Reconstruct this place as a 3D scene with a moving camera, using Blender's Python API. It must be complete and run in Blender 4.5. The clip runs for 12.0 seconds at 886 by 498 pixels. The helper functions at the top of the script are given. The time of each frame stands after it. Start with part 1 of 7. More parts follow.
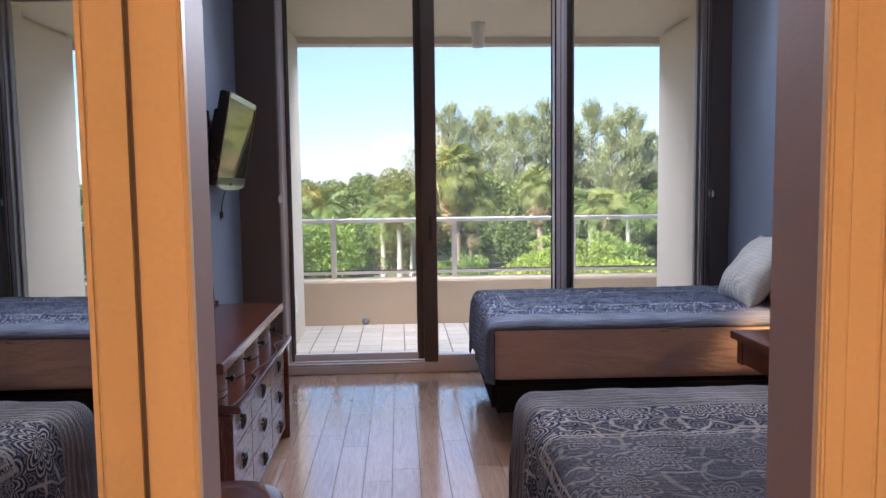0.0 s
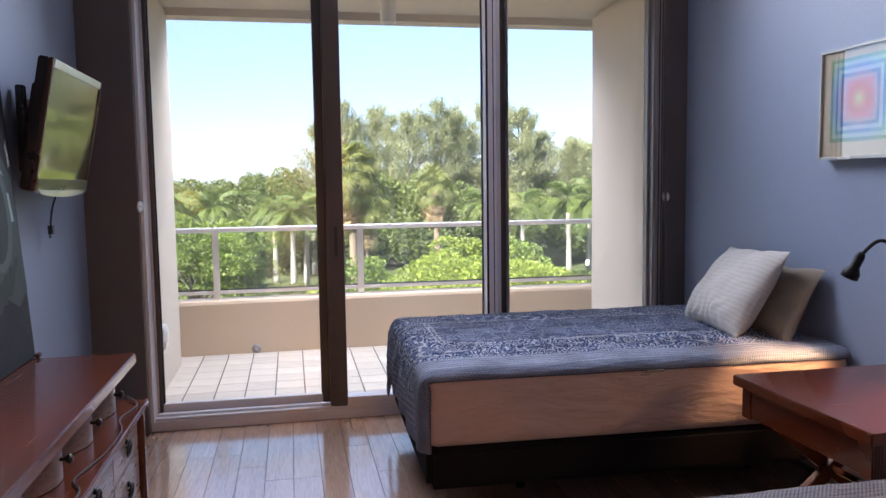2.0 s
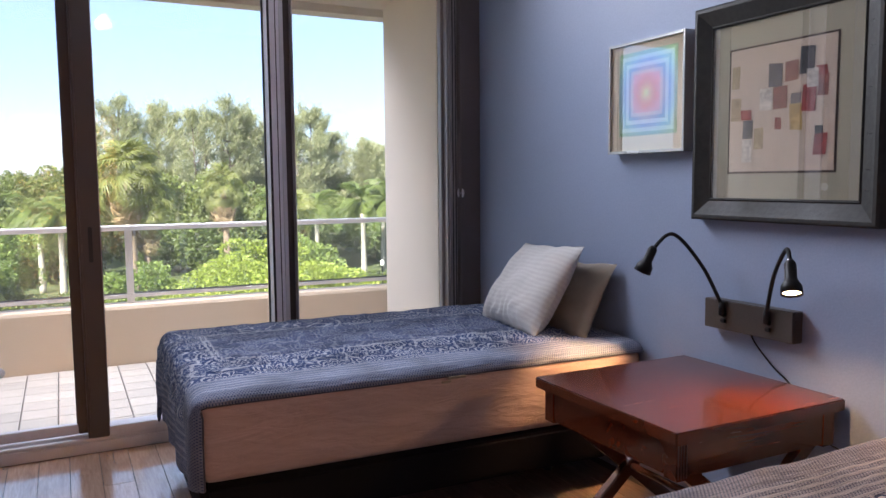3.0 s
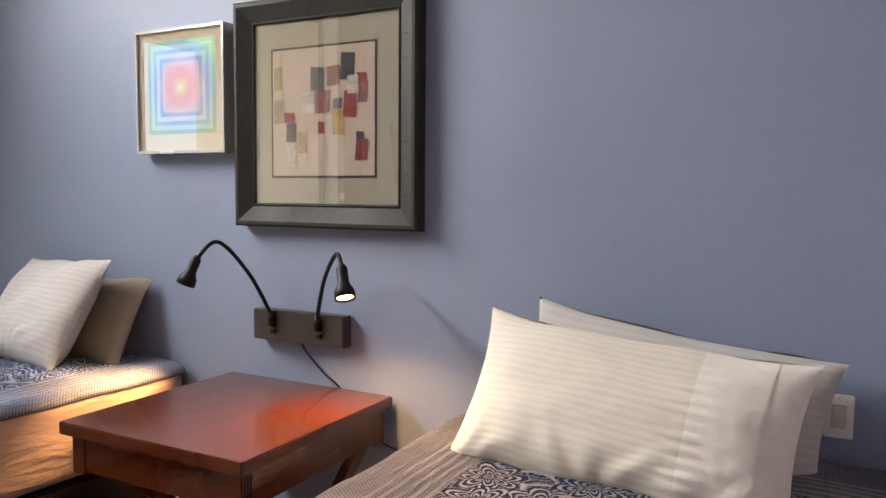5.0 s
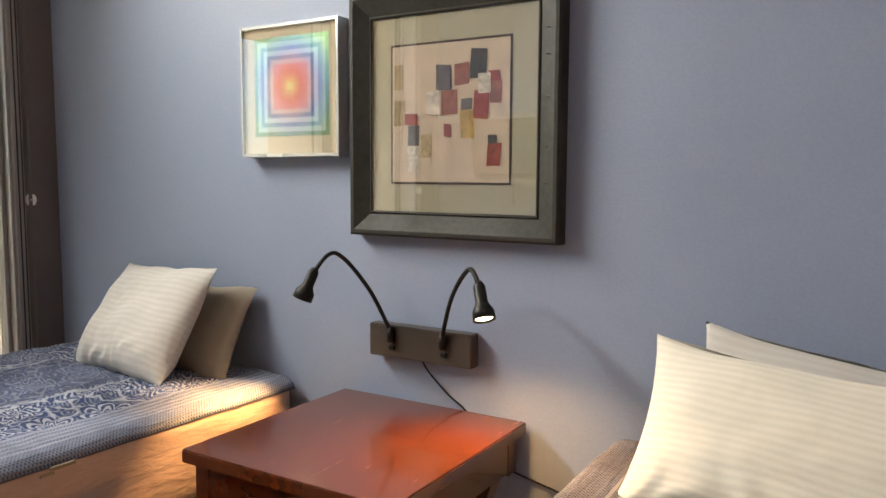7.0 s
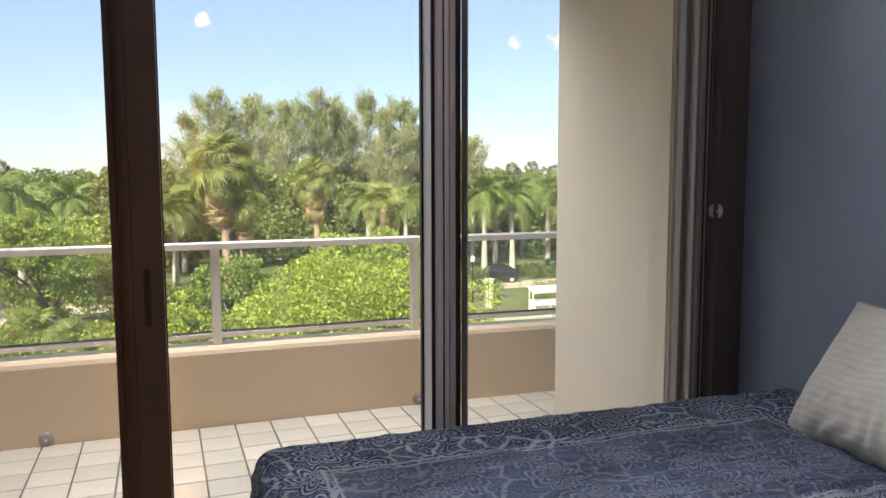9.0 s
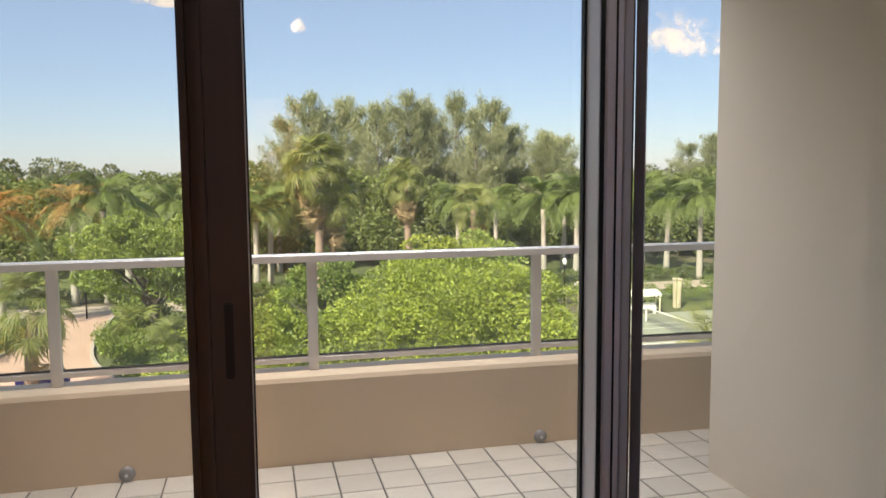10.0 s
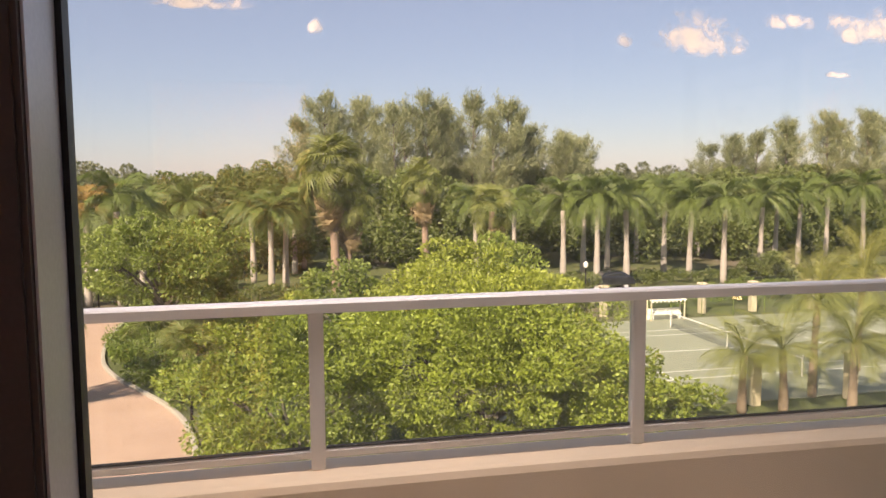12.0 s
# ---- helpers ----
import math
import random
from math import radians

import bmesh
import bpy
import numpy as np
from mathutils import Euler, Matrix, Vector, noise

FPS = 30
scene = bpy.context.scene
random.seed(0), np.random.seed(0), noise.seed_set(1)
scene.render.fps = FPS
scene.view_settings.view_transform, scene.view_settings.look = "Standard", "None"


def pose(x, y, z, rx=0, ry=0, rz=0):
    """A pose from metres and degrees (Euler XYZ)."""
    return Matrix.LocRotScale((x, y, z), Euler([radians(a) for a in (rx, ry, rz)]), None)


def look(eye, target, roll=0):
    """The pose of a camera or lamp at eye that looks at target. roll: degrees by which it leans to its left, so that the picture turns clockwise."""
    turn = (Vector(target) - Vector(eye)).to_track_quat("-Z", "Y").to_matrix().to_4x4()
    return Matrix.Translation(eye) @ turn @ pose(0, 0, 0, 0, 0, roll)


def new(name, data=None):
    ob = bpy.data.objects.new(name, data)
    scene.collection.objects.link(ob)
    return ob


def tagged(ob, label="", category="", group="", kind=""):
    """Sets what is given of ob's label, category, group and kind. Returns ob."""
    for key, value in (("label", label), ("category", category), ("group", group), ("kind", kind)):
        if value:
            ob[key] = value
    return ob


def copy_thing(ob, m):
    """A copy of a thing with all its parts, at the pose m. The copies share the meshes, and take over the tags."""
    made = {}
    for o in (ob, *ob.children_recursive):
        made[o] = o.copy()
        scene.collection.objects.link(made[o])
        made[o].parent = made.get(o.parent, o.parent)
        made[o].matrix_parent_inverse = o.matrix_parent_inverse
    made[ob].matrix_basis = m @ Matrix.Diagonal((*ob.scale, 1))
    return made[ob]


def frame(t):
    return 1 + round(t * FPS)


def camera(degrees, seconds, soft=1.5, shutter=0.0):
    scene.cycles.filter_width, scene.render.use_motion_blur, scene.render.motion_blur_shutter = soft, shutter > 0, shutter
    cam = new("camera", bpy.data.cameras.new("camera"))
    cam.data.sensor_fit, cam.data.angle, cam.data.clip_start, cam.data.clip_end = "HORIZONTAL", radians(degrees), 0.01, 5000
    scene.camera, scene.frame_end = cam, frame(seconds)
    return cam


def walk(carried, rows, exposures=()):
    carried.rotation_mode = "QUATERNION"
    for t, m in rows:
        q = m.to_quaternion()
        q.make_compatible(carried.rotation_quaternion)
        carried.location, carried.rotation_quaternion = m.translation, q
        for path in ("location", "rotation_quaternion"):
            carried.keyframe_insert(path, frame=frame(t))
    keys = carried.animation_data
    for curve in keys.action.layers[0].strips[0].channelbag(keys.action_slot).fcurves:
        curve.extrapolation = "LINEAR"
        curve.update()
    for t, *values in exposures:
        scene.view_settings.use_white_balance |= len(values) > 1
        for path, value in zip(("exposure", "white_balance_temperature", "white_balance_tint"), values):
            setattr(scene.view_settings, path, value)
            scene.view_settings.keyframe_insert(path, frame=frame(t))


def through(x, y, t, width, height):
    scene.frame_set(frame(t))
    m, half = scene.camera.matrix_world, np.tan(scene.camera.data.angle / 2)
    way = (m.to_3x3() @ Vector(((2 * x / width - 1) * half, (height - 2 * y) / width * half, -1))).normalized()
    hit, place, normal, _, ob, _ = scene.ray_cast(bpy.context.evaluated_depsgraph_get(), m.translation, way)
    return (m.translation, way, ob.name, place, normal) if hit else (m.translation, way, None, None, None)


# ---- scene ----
cam = camera(60.5, 12.0)
PATH = [
    (0, (1.29, -5.694, 1.417), (1.404, -3.704, 1.246), -0.7),
    (0.5, (1.259, -5.404, 1.417), (1.419, -3.418, 1.238), -0.7),
    (1, (1.29, -5.11, 1.44), (1.486, -3.127, 1.264), -0.8),
    (1.5, (1.275, -4.858, 1.435), (1.52, -2.88, 1.26), -0.7),
    (2, (1.265, -4.631, 1.435), (1.653, -2.677, 1.259), -0.8),
    (2.5, (1.315, -4.44, 1.418), (1.952, -2.552, 1.238), -0.6),
    (3, (1.394, -4.308, 1.397), (2.288, -2.527, 1.218), -0.5),
    (3.5, (1.419, -4.239, 1.388), (2.573, -2.614, 1.211), -0.2),
    (5.3, (1.514, -4.039, 1.365), (3.323, -3.203, 1.196), 0.2),
    (5.5, (1.521, -4.039, 1.387), (3.348, -3.248, 1.201), -0.0),
    (6, (1.535, -4.001, 1.378), (3.394, -3.283, 1.205), 0.2),
    (6.5, (1.51, -3.887, 1.412), (3.347, -3.117, 1.227), 0.3),
    (7, (1.544, -3.679, 1.441), (3.246, -2.646, 1.251), 0.3),
    (7.5, (1.541, -3.42, 1.436), (3.007, -2.071, 1.255), 0.3),
    (7.7, (1.519, -3.282, 1.439), (2.884, -1.832, 1.254), 0.3),
    (9.3, (1.577, -2.368, 1.468), (2.166, -0.467, 1.276), -0.3),
    (9.5, (1.569, -2.227, 1.464), (2.113, -0.312, 1.274), -0.4),
    (10, (1.595, -1.874, 1.471), (2.064, 0.061, 1.279), -0.4),
    (10.5, (1.649, -1.514, 1.485), (2.096, 0.426, 1.291), -0.4),
    (11, (1.666, -1.176, 1.487), (2.097, 0.767, 1.294), -0.4),
    (11.5, (1.664, -0.845, 1.498), (2.091, 1.099, 1.305), -0.5),
    (12, (1.725, -0.581, 1.508), (2.154, 1.363, 1.317), -0.3),
]
EXPOSURES = [(0.0, 1.92, 5800, 15), (2.0, 2.08, 5950, 18), (3.5, 2.08, 6150, 18), (5.3, 2.72, 7350, 12), (6.3, 2.74, 7600, 9), (7.0, 2.72, 7850, 7), (7.7, 2.52, 7850, 6), (9.3, 1.53, 6800, 10), (9.6, 1.46, 6850, 10), (10.0, 1.25, 6900, 12), (10.5, 1.15, 7400, 21), (12.0, 1.06, 7700, 25)]
walk(cam, [(t, look(eye, aim, lean)) for t, eye, aim, lean in PATH], EXPOSURES)

# ---- world, sun, large lights ----
SUN_DIR = Vector((-0.50, -0.58, 0.64)).normalized()
world = bpy.data.worlds.new("sky")
scene.world = world
world.use_nodes = True
wn = world.node_tree.nodes
sky = wn.new("ShaderNodeTexSky")
sky.sky_type = "NISHITA"
sky.sun_disc = False
sky.sun_elevation = math.asin(SUN_DIR.z)
sky.sun_rotation = math.atan2(SUN_DIR.x, SUN_DIR.y)
sky.dust_density, sky.air_density, sky.ozone_density = 0.25, 1.05, 4.5
haze = wn.new("ShaderNodeMix")
haze.data_type = "RGBA"
haze.inputs[0].default_value = 0.42
haze.inputs[7].default_value = (3.75, 4.75, 6.4, 1)
world.node_tree.links.new(sky.outputs[0], haze.inputs[6])
world.node_tree.links.new(haze.outputs[2], wn["Background"].inputs[0])
wn["Background"].inputs[1].default_value = 0.060

sun_data = bpy.data.lights.new("sun", "SUN")
sun_data.energy, sun_data.angle, sun_data.color = 5.0, radians(0.5), (1.0, 0.92, 0.77)
sun = new("sun", sun_data)
sun.matrix_world = look(SUN_DIR * 60, (0, 0, 0))


def lamp(name, kind, place, watts, colour, size=0.03, aim=None, spread=None):
    d = bpy.data.lights.new(name, kind)
    d.energy, d.color = watts, colour
    if kind == "SPOT":
        d.spot_size, d.spot_blend, d.shadow_soft_size = radians(spread), 1.0, size
    elif kind == "POINT":
        d.shadow_soft_size = size
    ob = new(name, d)
    ob.matrix_world = look(place, aim) if aim else Matrix.Translation(place)
    return ob


# added fill lamp at the glass door's head, standing in for sky light indoors
window_fill = bpy.data.lights.new("window_sky_fill", "AREA")
window_fill.shape, window_fill.size, window_fill.size_y = "RECTANGLE", 2.0, 0.22
window_fill.spread = radians(115)
window_fill.energy, window_fill.color = 19, (0.93, 0.96, 1.0)
new("window_sky_fill", window_fill).matrix_world = look((2.04, -0.14, 2.93), (2.04, -3.9, 0.8))

WARM = (1.0, 0.56, 0.22)
hall_panel = bpy.data.lights.new("hall_panel", "AREA")
hall_panel.shape, hall_panel.size, hall_panel.energy, hall_panel.color = "SQUARE", 0.21, 14.5, (1.0, 0.49, 0.18)
new("hall_panel", hall_panel).matrix_world = look((1.75, -7.3, 2.567), (1.75, -7.28, 0))
# added fill lamp hidden behind the balcony beam, standing in for sky light
balcony_fill = bpy.data.lights.new("balcony_sky_fill", "AREA")
balcony_fill.shape, balcony_fill.size, balcony_fill.size_y, balcony_fill.energy, balcony_fill.color = "RECTANGLE", 2.8, 0.2, 20, (0.95, 0.97, 1.0)
balcony_fill.spread = radians(120)
new("balcony_sky_fill", balcony_fill).matrix_world = look((2.05, 1.93, 2.88), (2.05, 0.9, 0.3))
lamp("table_bulb", "POINT", (0.31, -2.52, 1.29), 3.1, (1.0, 0.47, 0.14), 0.035)
lamp("reading_bulb", "SPOT", (3.483, -1.947, 1.030), 88, WARM, 0.025, (3.38, -1.69, 0.58), 66)
lamp("reading_bulb_b", "SPOT", (3.490, -2.640, 1.026), 25, WARM, 0.02, (3.32, -2.69, 0.60), 156)

# ---- materials ----


def mat(name):
    m = bpy.data.materials.new(name)
    m.use_nodes = True
    return m, m.node_tree.nodes, m.node_tree.links, m.node_tree.nodes["Principled BSDF"]


def coords(n, l, stretch=(1, 1, 1), turn=(0, 0, 0), source="Object"):
    tc, mp = n.new("ShaderNodeTexCoord"), n.new("ShaderNodeMapping")
    mp.inputs["Scale"].default_value = stretch
    mp.inputs["Rotation"].default_value = [radians(a) for a in turn]
    l.new(tc.outputs[source], mp.inputs[0])
    return mp.outputs[0]


def noise_tex(n, l, vec, scale, detail=4.0, rough=0.55, distort=0.0):
    t = n.new("ShaderNodeTexNoise")
    t.inputs["Scale"].default_value, t.inputs["Detail"].default_value = scale, detail
    t.inputs["Roughness"].default_value, t.inputs["Distortion"].default_value = rough, distort
    l.new(vec, t.inputs["Vector"])
    return t.outputs["Fac"]


def ramp(n, l, fac, stops):
    r = n.new("ShaderNodeValToRGB")
    while len(r.color_ramp.elements) < len(stops):
        r.color_ramp.elements.new(0.5)
    for e, (p, c) in zip(r.color_ramp.elements, stops):
        e.position, e.color = p, (*c, 1)
    l.new(fac, r.inputs[0])
    return r.outputs[0]


def maths(n, l, op, a, b=None, c=None):
    m = n.new("ShaderNodeMath")
    m.operation = op
    for i, v in enumerate((a, b, c)):
        if v is None:
            continue
        if isinstance(v, (int, float)):
            m.inputs[i].default_value = v
        else:
            l.new(v, m.inputs[i])
    return m.outputs[0]


def mix(n, l, fac, a, b, blend="MIX"):
    m = n.new("ShaderNodeMix")
    m.data_type, m.blend_type = "RGBA", blend
    for socket, v in ((m.inputs[0], fac), (m.inputs[6], a), (m.inputs[7], b)):
        if isinstance(v, (int, float)):
            socket.default_value = v
        elif isinstance(v, tuple):
            socket.default_value = (*v, 1)
        else:
            l.new(v, socket)
    return m.outputs[2]


def bump(n, l, bsdf, height, strength=0.2, distance=0.01):
    b = n.new("ShaderNodeBump")
    b.inputs["Strength"].default_value, b.inputs["Distance"].default_value = strength, distance
    l.new(height, b.inputs["Height"])
    l.new(b.outputs[0], bsdf.inputs["Normal"])


def shade(c, k):
    return tuple(min(1.0, v * k) for v in c)


def surface(name, colour, rough=0.6, var=0.12, big=1.5, fine=60.0, relief=0.15, depth=0.004, metal=0.0, coat=0.0, specular=0.5):
    """Plain painted, moulded or woven surface: blotches at one scale, grain at another."""
    m, n, l, p = mat(name)
    v = coords(n, l)
    a, b = noise_tex(n, l, v, big, 5), noise_tex(n, l, v, fine, 3)
    c = ramp(n, l, a, [(0.3, shade(colour, 1 - var)), (0.7, shade(colour, 1 + var))])
    c = mix(n, l, 0.35, c, ramp(n, l, b, [(0.35, shade(colour, 1 - var * 1.5)), (0.65, shade(colour, 1 + var * 1.5))]))
    l.new(c, p.inputs["Base Color"])
    l.new(ramp(n, l, a, [(0.3, (rough * 0.85,) * 3), (0.7, (min(1, rough * 1.12),) * 3)]), p.inputs["Roughness"])
    p.inputs["Metallic"].default_value, p.inputs["Coat Weight"].default_value = metal, coat
    p.inputs["Specular IOR Level"].default_value = specular
    if relief:
        bump(n, l, p, b, relief, depth)
    return m


def wood(name, dark, light, along="y", rough=0.35, scale=1.0, coat=0.0, per_piece=0.0, grain=0.3):
    m, n, l, p = mat(name)
    k = {"x": (1.2, 14, 14), "y": (14, 1.2, 14), "z": (14, 14, 1.2)}[along]
    v = coords(n, l, [a * scale for a in k])
    if per_piece:
        info, add = n.new("ShaderNodeObjectInfo"), n.new("ShaderNodeVectorMath")
        mul = maths(n, l, "MULTIPLY", info.outputs["Random"], 40.0)
        l.new(v, add.inputs[0])
        l.new(mul, add.inputs[1])
        v = add.outputs[0]
    a, b = noise_tex(n, l, v, 1.6, 6, 0.6, 1.4), noise_tex(n, l, v, 9.0, 4, 0.6, 0.3)
    c = ramp(n, l, a, [(0.28, dark), (0.5, tuple((x + y) / 2 for x, y in zip(dark, light))), (0.72, light)])
    c = mix(n, l, grain, c, ramp(n, l, b, [(0.35, shade(dark, 0.8)), (0.65, shade(light, 1.1))]))
    if per_piece:
        tone = maths(n, l, "MULTIPLY_ADD", info.outputs["Random"], per_piece, 1 - per_piece / 2)
        hsv = n.new("ShaderNodeHueSaturation")
        l.new(c, hsv.inputs["Color"])
        l.new(tone, hsv.inputs["Value"])
        c = hsv.outputs[0]
    l.new(c, p.inputs["Base Color"])
    l.new(ramp(n, l, b, [(0.3, (rough * 0.8,) * 3), (0.7, (rough * 1.25,) * 3)]), p.inputs["Roughness"])
    p.inputs["Coat Weight"].default_value, p.inputs["Coat Roughness"].default_value = coat, 0.08
    bump(n, l, p, b, 0.008, 0.0003)
    return m


def glass(name, tint=(1, 1, 1), ior=1.45):
    m = bpy.data.materials.new(name)
    m.use_nodes = True
    n, l = m.node_tree.nodes, m.node_tree.links
    n.clear()
    out, mx, tr, gl, lw = (n.new("ShaderNode" + k) for k in ("OutputMaterial", "MixShader", "BsdfTransparent", "BsdfGlossy", "LayerWeight"))
    tr.inputs[0].default_value = (*tint, 1)
    gl.inputs["Roughness"].default_value = 0.0
    lw.inputs["Blend"].default_value = 0.5
    f0 = ((ior - 1) / (ior + 1)) ** 2
    l.new(maths(n, l, "MULTIPLY_ADD", maths(n, l, "POWER", lw.outputs["Facing"], 5.0), 1 - f0, f0), mx.inputs[0])
    l.new(tr.outputs[0], mx.inputs[1])
    l.new(gl.outputs[0], mx.inputs[2])
    l.new(mx.outputs[0], out.inputs[0])
    return m


def glow(name, colour, strength):
    m, n, l, p = mat(name)
    p.inputs["Emission Color"].default_value, p.inputs["Emission Strength"].default_value = (*colour, 1), strength
    p.inputs["Base Color"].default_value = (0.8, 0.75, 0.65, 1)
    return m


M_BLUE = surface("blue_wall_paint", (0.205, 0.246, 0.345), 0.58, 0.07, 1.6, 120, 0.24, 0.003)
M_GREYPAINT = surface("grey_lilac_paint", (0.30, 0.25, 0.27), 0.6, 0.05, 1.5, 160, 0.2, 0.002)
M_CREAM = surface("cream_trim_paint", (0.72, 0.62, 0.46), 0.42, 0.04, 2.0, 90, 0.08, 0.002)
M_CEIL = surface("white_ceiling_paint", (0.78, 0.76, 0.73), 0.8, 0.03, 1.0, 120, 0.15, 0.002)
M_DARKPANEL = surface("dark_taupe_panel", (0.095, 0.080, 0.077), 0.5, 0.12, 1.6, 140, 0.12, 0.002)
M_BRONZE = surface("bronze_aluminium", (0.072, 0.056, 0.050), 0.42, 0.1, 2.0, 200, 0.05, 0.001, metal=0.15)
M_ALU = surface("grey_aluminium", (0.60, 0.58, 0.60), 0.36, 0.08, 2.0, 200, 0.05, 0.001, metal=0.2)
M_SEAL = surface("black_rubber", (0.012, 0.012, 0.013), 0.55, 0.1, 4, 80, 0.05)
M_STUCCO = surface("beige_stucco", (0.74, 0.575, 0.40), 0.85, 0.07, 0.9, 220, 0.5, 0.004)
M_STUCCO_W = surface("pale_stucco", (0.60, 0.53, 0.43), 0.85, 0.06, 0.9, 220, 0.5, 0.004)
M_WHITEMETAL = surface("white_enamelled_rail", (0.74, 0.70, 0.66), 0.4, 0.05, 3, 150, 0.05, 0.001)
M_PLANK = wood("oak_floorboards", (0.34, 0.215, 0.155), (0.49, 0.345, 0.26), "y", 0.17, 1.0, 1.0, 0.2)
_p = M_PLANK.node_tree.nodes["Principled BSDF"]
_p.inputs["Coat Weight"].default_value, _p.inputs["Coat Roughness"].default_value, _p.inputs["Coat IOR"].default_value = 1.0, 0.12, 2.2
M_JOINT = surface("floor_joint", (0.06, 0.035, 0.02), 0.7, 0.1)
M_CHERRY = wood("cherry_wood", (0.060, 0.014, 0.006), (0.108, 0.027, 0.011), "y", 0.22, 0.4, 0.45, grain=0.06)
M_CHERRY_X = wood("cherry_wood_across", (0.054, 0.012, 0.004), (0.088, 0.020, 0.007), "x", 0.22, 0.35, 0.5, grain=0.06)
M_CHERRY_Z = wood("cherry_wood_upright", (0.052, 0.011, 0.005), (0.092, 0.021, 0.009), "z", 0.25, 0.6, 0.4, grain=0.1)
M_DRAWER = wood("lacquered_drawer_front", (0.13, 0.085, 0.075), (0.24, 0.17, 0.15), "y", 0.3, 0.8, 0.3, grain=0.1)
M_DARKWOOD = wood("dark_red_wood", (0.022, 0.007, 0.005), (0.055, 0.016, 0.010), "z", 0.35, 0.8, 0.2)
M_IRON = surface("blackened_iron", (0.02, 0.019, 0.018), 0.42, 0.2, 5, 120, 0.1, metal=0.7)
M_BLACKPL = surface("black_plastic", (0.013, 0.012, 0.012), 0.3, 0.1, 4, 160, 0.05, 0.001)
M_REDBEZEL = surface("dark_red_bezel", (0.05, 0.018, 0.014), 0.3, 0.1, 4, 160, 0.03, 0.001)
M_PALEALU = surface("pale_anodised_aluminium", (0.78, 0.76, 0.80), 0.4, 0.06, 2.0, 200, 0.05, 0.001, metal=0.1)
M_BLACKMATT = surface("matt_black_enamel", (0.007, 0.0065, 0.0065), 0.5, 0.1, 4, 160, 0.08, 0.001, specular=0.22)
M_JAMB = surface("grey_bronze_jamb", (0.26, 0.24, 0.235), 0.42, 0.08, 2.0, 200, 0.05, 0.001, metal=0.15)
M_CHROMEBAR = surface("silver_plastic", (0.55, 0.56, 0.55), 0.25, 0.05, 4, 160, 0.03, 0.001, metal=0.5)
M_BLACKFAB = surface("black_cloth", (0.008, 0.007, 0.008), 0.95, 0.15, 3, 350, 0.3, 0.002, specular=0.08)
M_BRASS = surface("aged_brass", (0.55, 0.45, 0.25), 0.32, 0.25, 9, 70, 0.25, 0.004, metal=0.9)
M_PLATE = surface("bronze_lamp_plate", (0.075, 0.062, 0.052), 0.4, 0.1, 4, 150, 0.06, 0.001, metal=0.5)
M_WHITEPL = surface("white_plastic", (0.78, 0.76, 0.70), 0.35, 0.03, 4, 150, 0.03, 0.001)
M_IVORYPL = surface("ivory_plastic", (0.62, 0.56, 0.44), 0.35, 0.03, 4, 150, 0.03, 0.001)
M_GLASS = glass("clear_glass")


def dusty_glass():
    """Door pane with a thin film of dust and wiped smudges on its outer face."""
    m = glass("dusty_door_glass")
    n, l = m.node_tree.nodes, m.node_tree.links
    out = next(k for k in n if k.bl_idname == "ShaderNodeOutputMaterial")
    clean = out.inputs[0].links[0].from_socket
    film, mx = n.new("ShaderNodeBsdfTranslucent"), n.new("ShaderNodeMixShader")
    film.inputs[0].default_value = (0.95, 0.95, 0.93, 1)
    smudge = n.new("ShaderNodeMapRange")
    l.new(noise_tex(n, l, coords(n, l, (1, 1, 0.6)), 1.6, 3), smudge.inputs[0])
    smudge.inputs[1].default_value, smudge.inputs[2].default_value = 0.3, 0.7
    smudge.inputs[3].default_value, smudge.inputs[4].default_value = 0.012, 0.030
    l.new(smudge.outputs[0], mx.inputs[0])
    l.new(clean, mx.inputs[1])
    l.new(film.outputs[0], mx.inputs[2])
    l.new(mx.outputs[0], out.inputs[0])
    return m


M_DOORGLASS = dusty_glass()
M_PICTUREGLASS = glass("picture_glass", (1, 1, 1), 2.4)
M_RAILGLASS = glass("rail_glass", (0.93, 0.97, 0.95))
M_MIRROR = bpy.data.materials.new("mirror_silver")
M_MIRROR.use_nodes = True
_p = M_MIRROR.node_tree.nodes["Principled BSDF"]
_p.inputs["Metallic"].default_value, _p.inputs["Roughness"].default_value = 1.0, 0.0
_p.inputs["Base Color"].default_value = (0.86, 0.87, 0.86, 1)
M_BULB = glow("lit_bulb", (1.0, 0.66, 0.32), 9.0)
M_HALLGLASS = glow("lit_hall_diffuser", (1.0, 0.80, 0.5), 2.5)


def tile_material():
    m, n, l, p = mat("balcony_tile")
    v = coords(n, l)
    info = n.new("ShaderNodeObjectInfo")
    a, b = noise_tex(n, l, v, 3.0, 5), noise_tex(n, l, v, 55.0, 3)
    c = ramp(n, l, a, [(0.3, (0.50, 0.44, 0.36)), (0.7, (0.63, 0.57, 0.48))])
    c = mix(n, l, 0.3, c, ramp(n, l, b, [(0.35, (0.48, 0.42, 0.35)), (0.65, (0.74, 0.68, 0.60))]))
    hsv = n.new("ShaderNodeHueSaturation")
    l.new(c, hsv.inputs["Color"])
    l.new(maths(n, l, "MULTIPLY_ADD", info.outputs["Random"], 0.22, 0.88), hsv.inputs["Value"])
    l.new(hsv.outputs[0], p.inputs["Base Color"])
    p.inputs["Roughness"].default_value = 0.5
    bump(n, l, p, b, 0.15, 0.002)
    return m


M_TILE = tile_material()
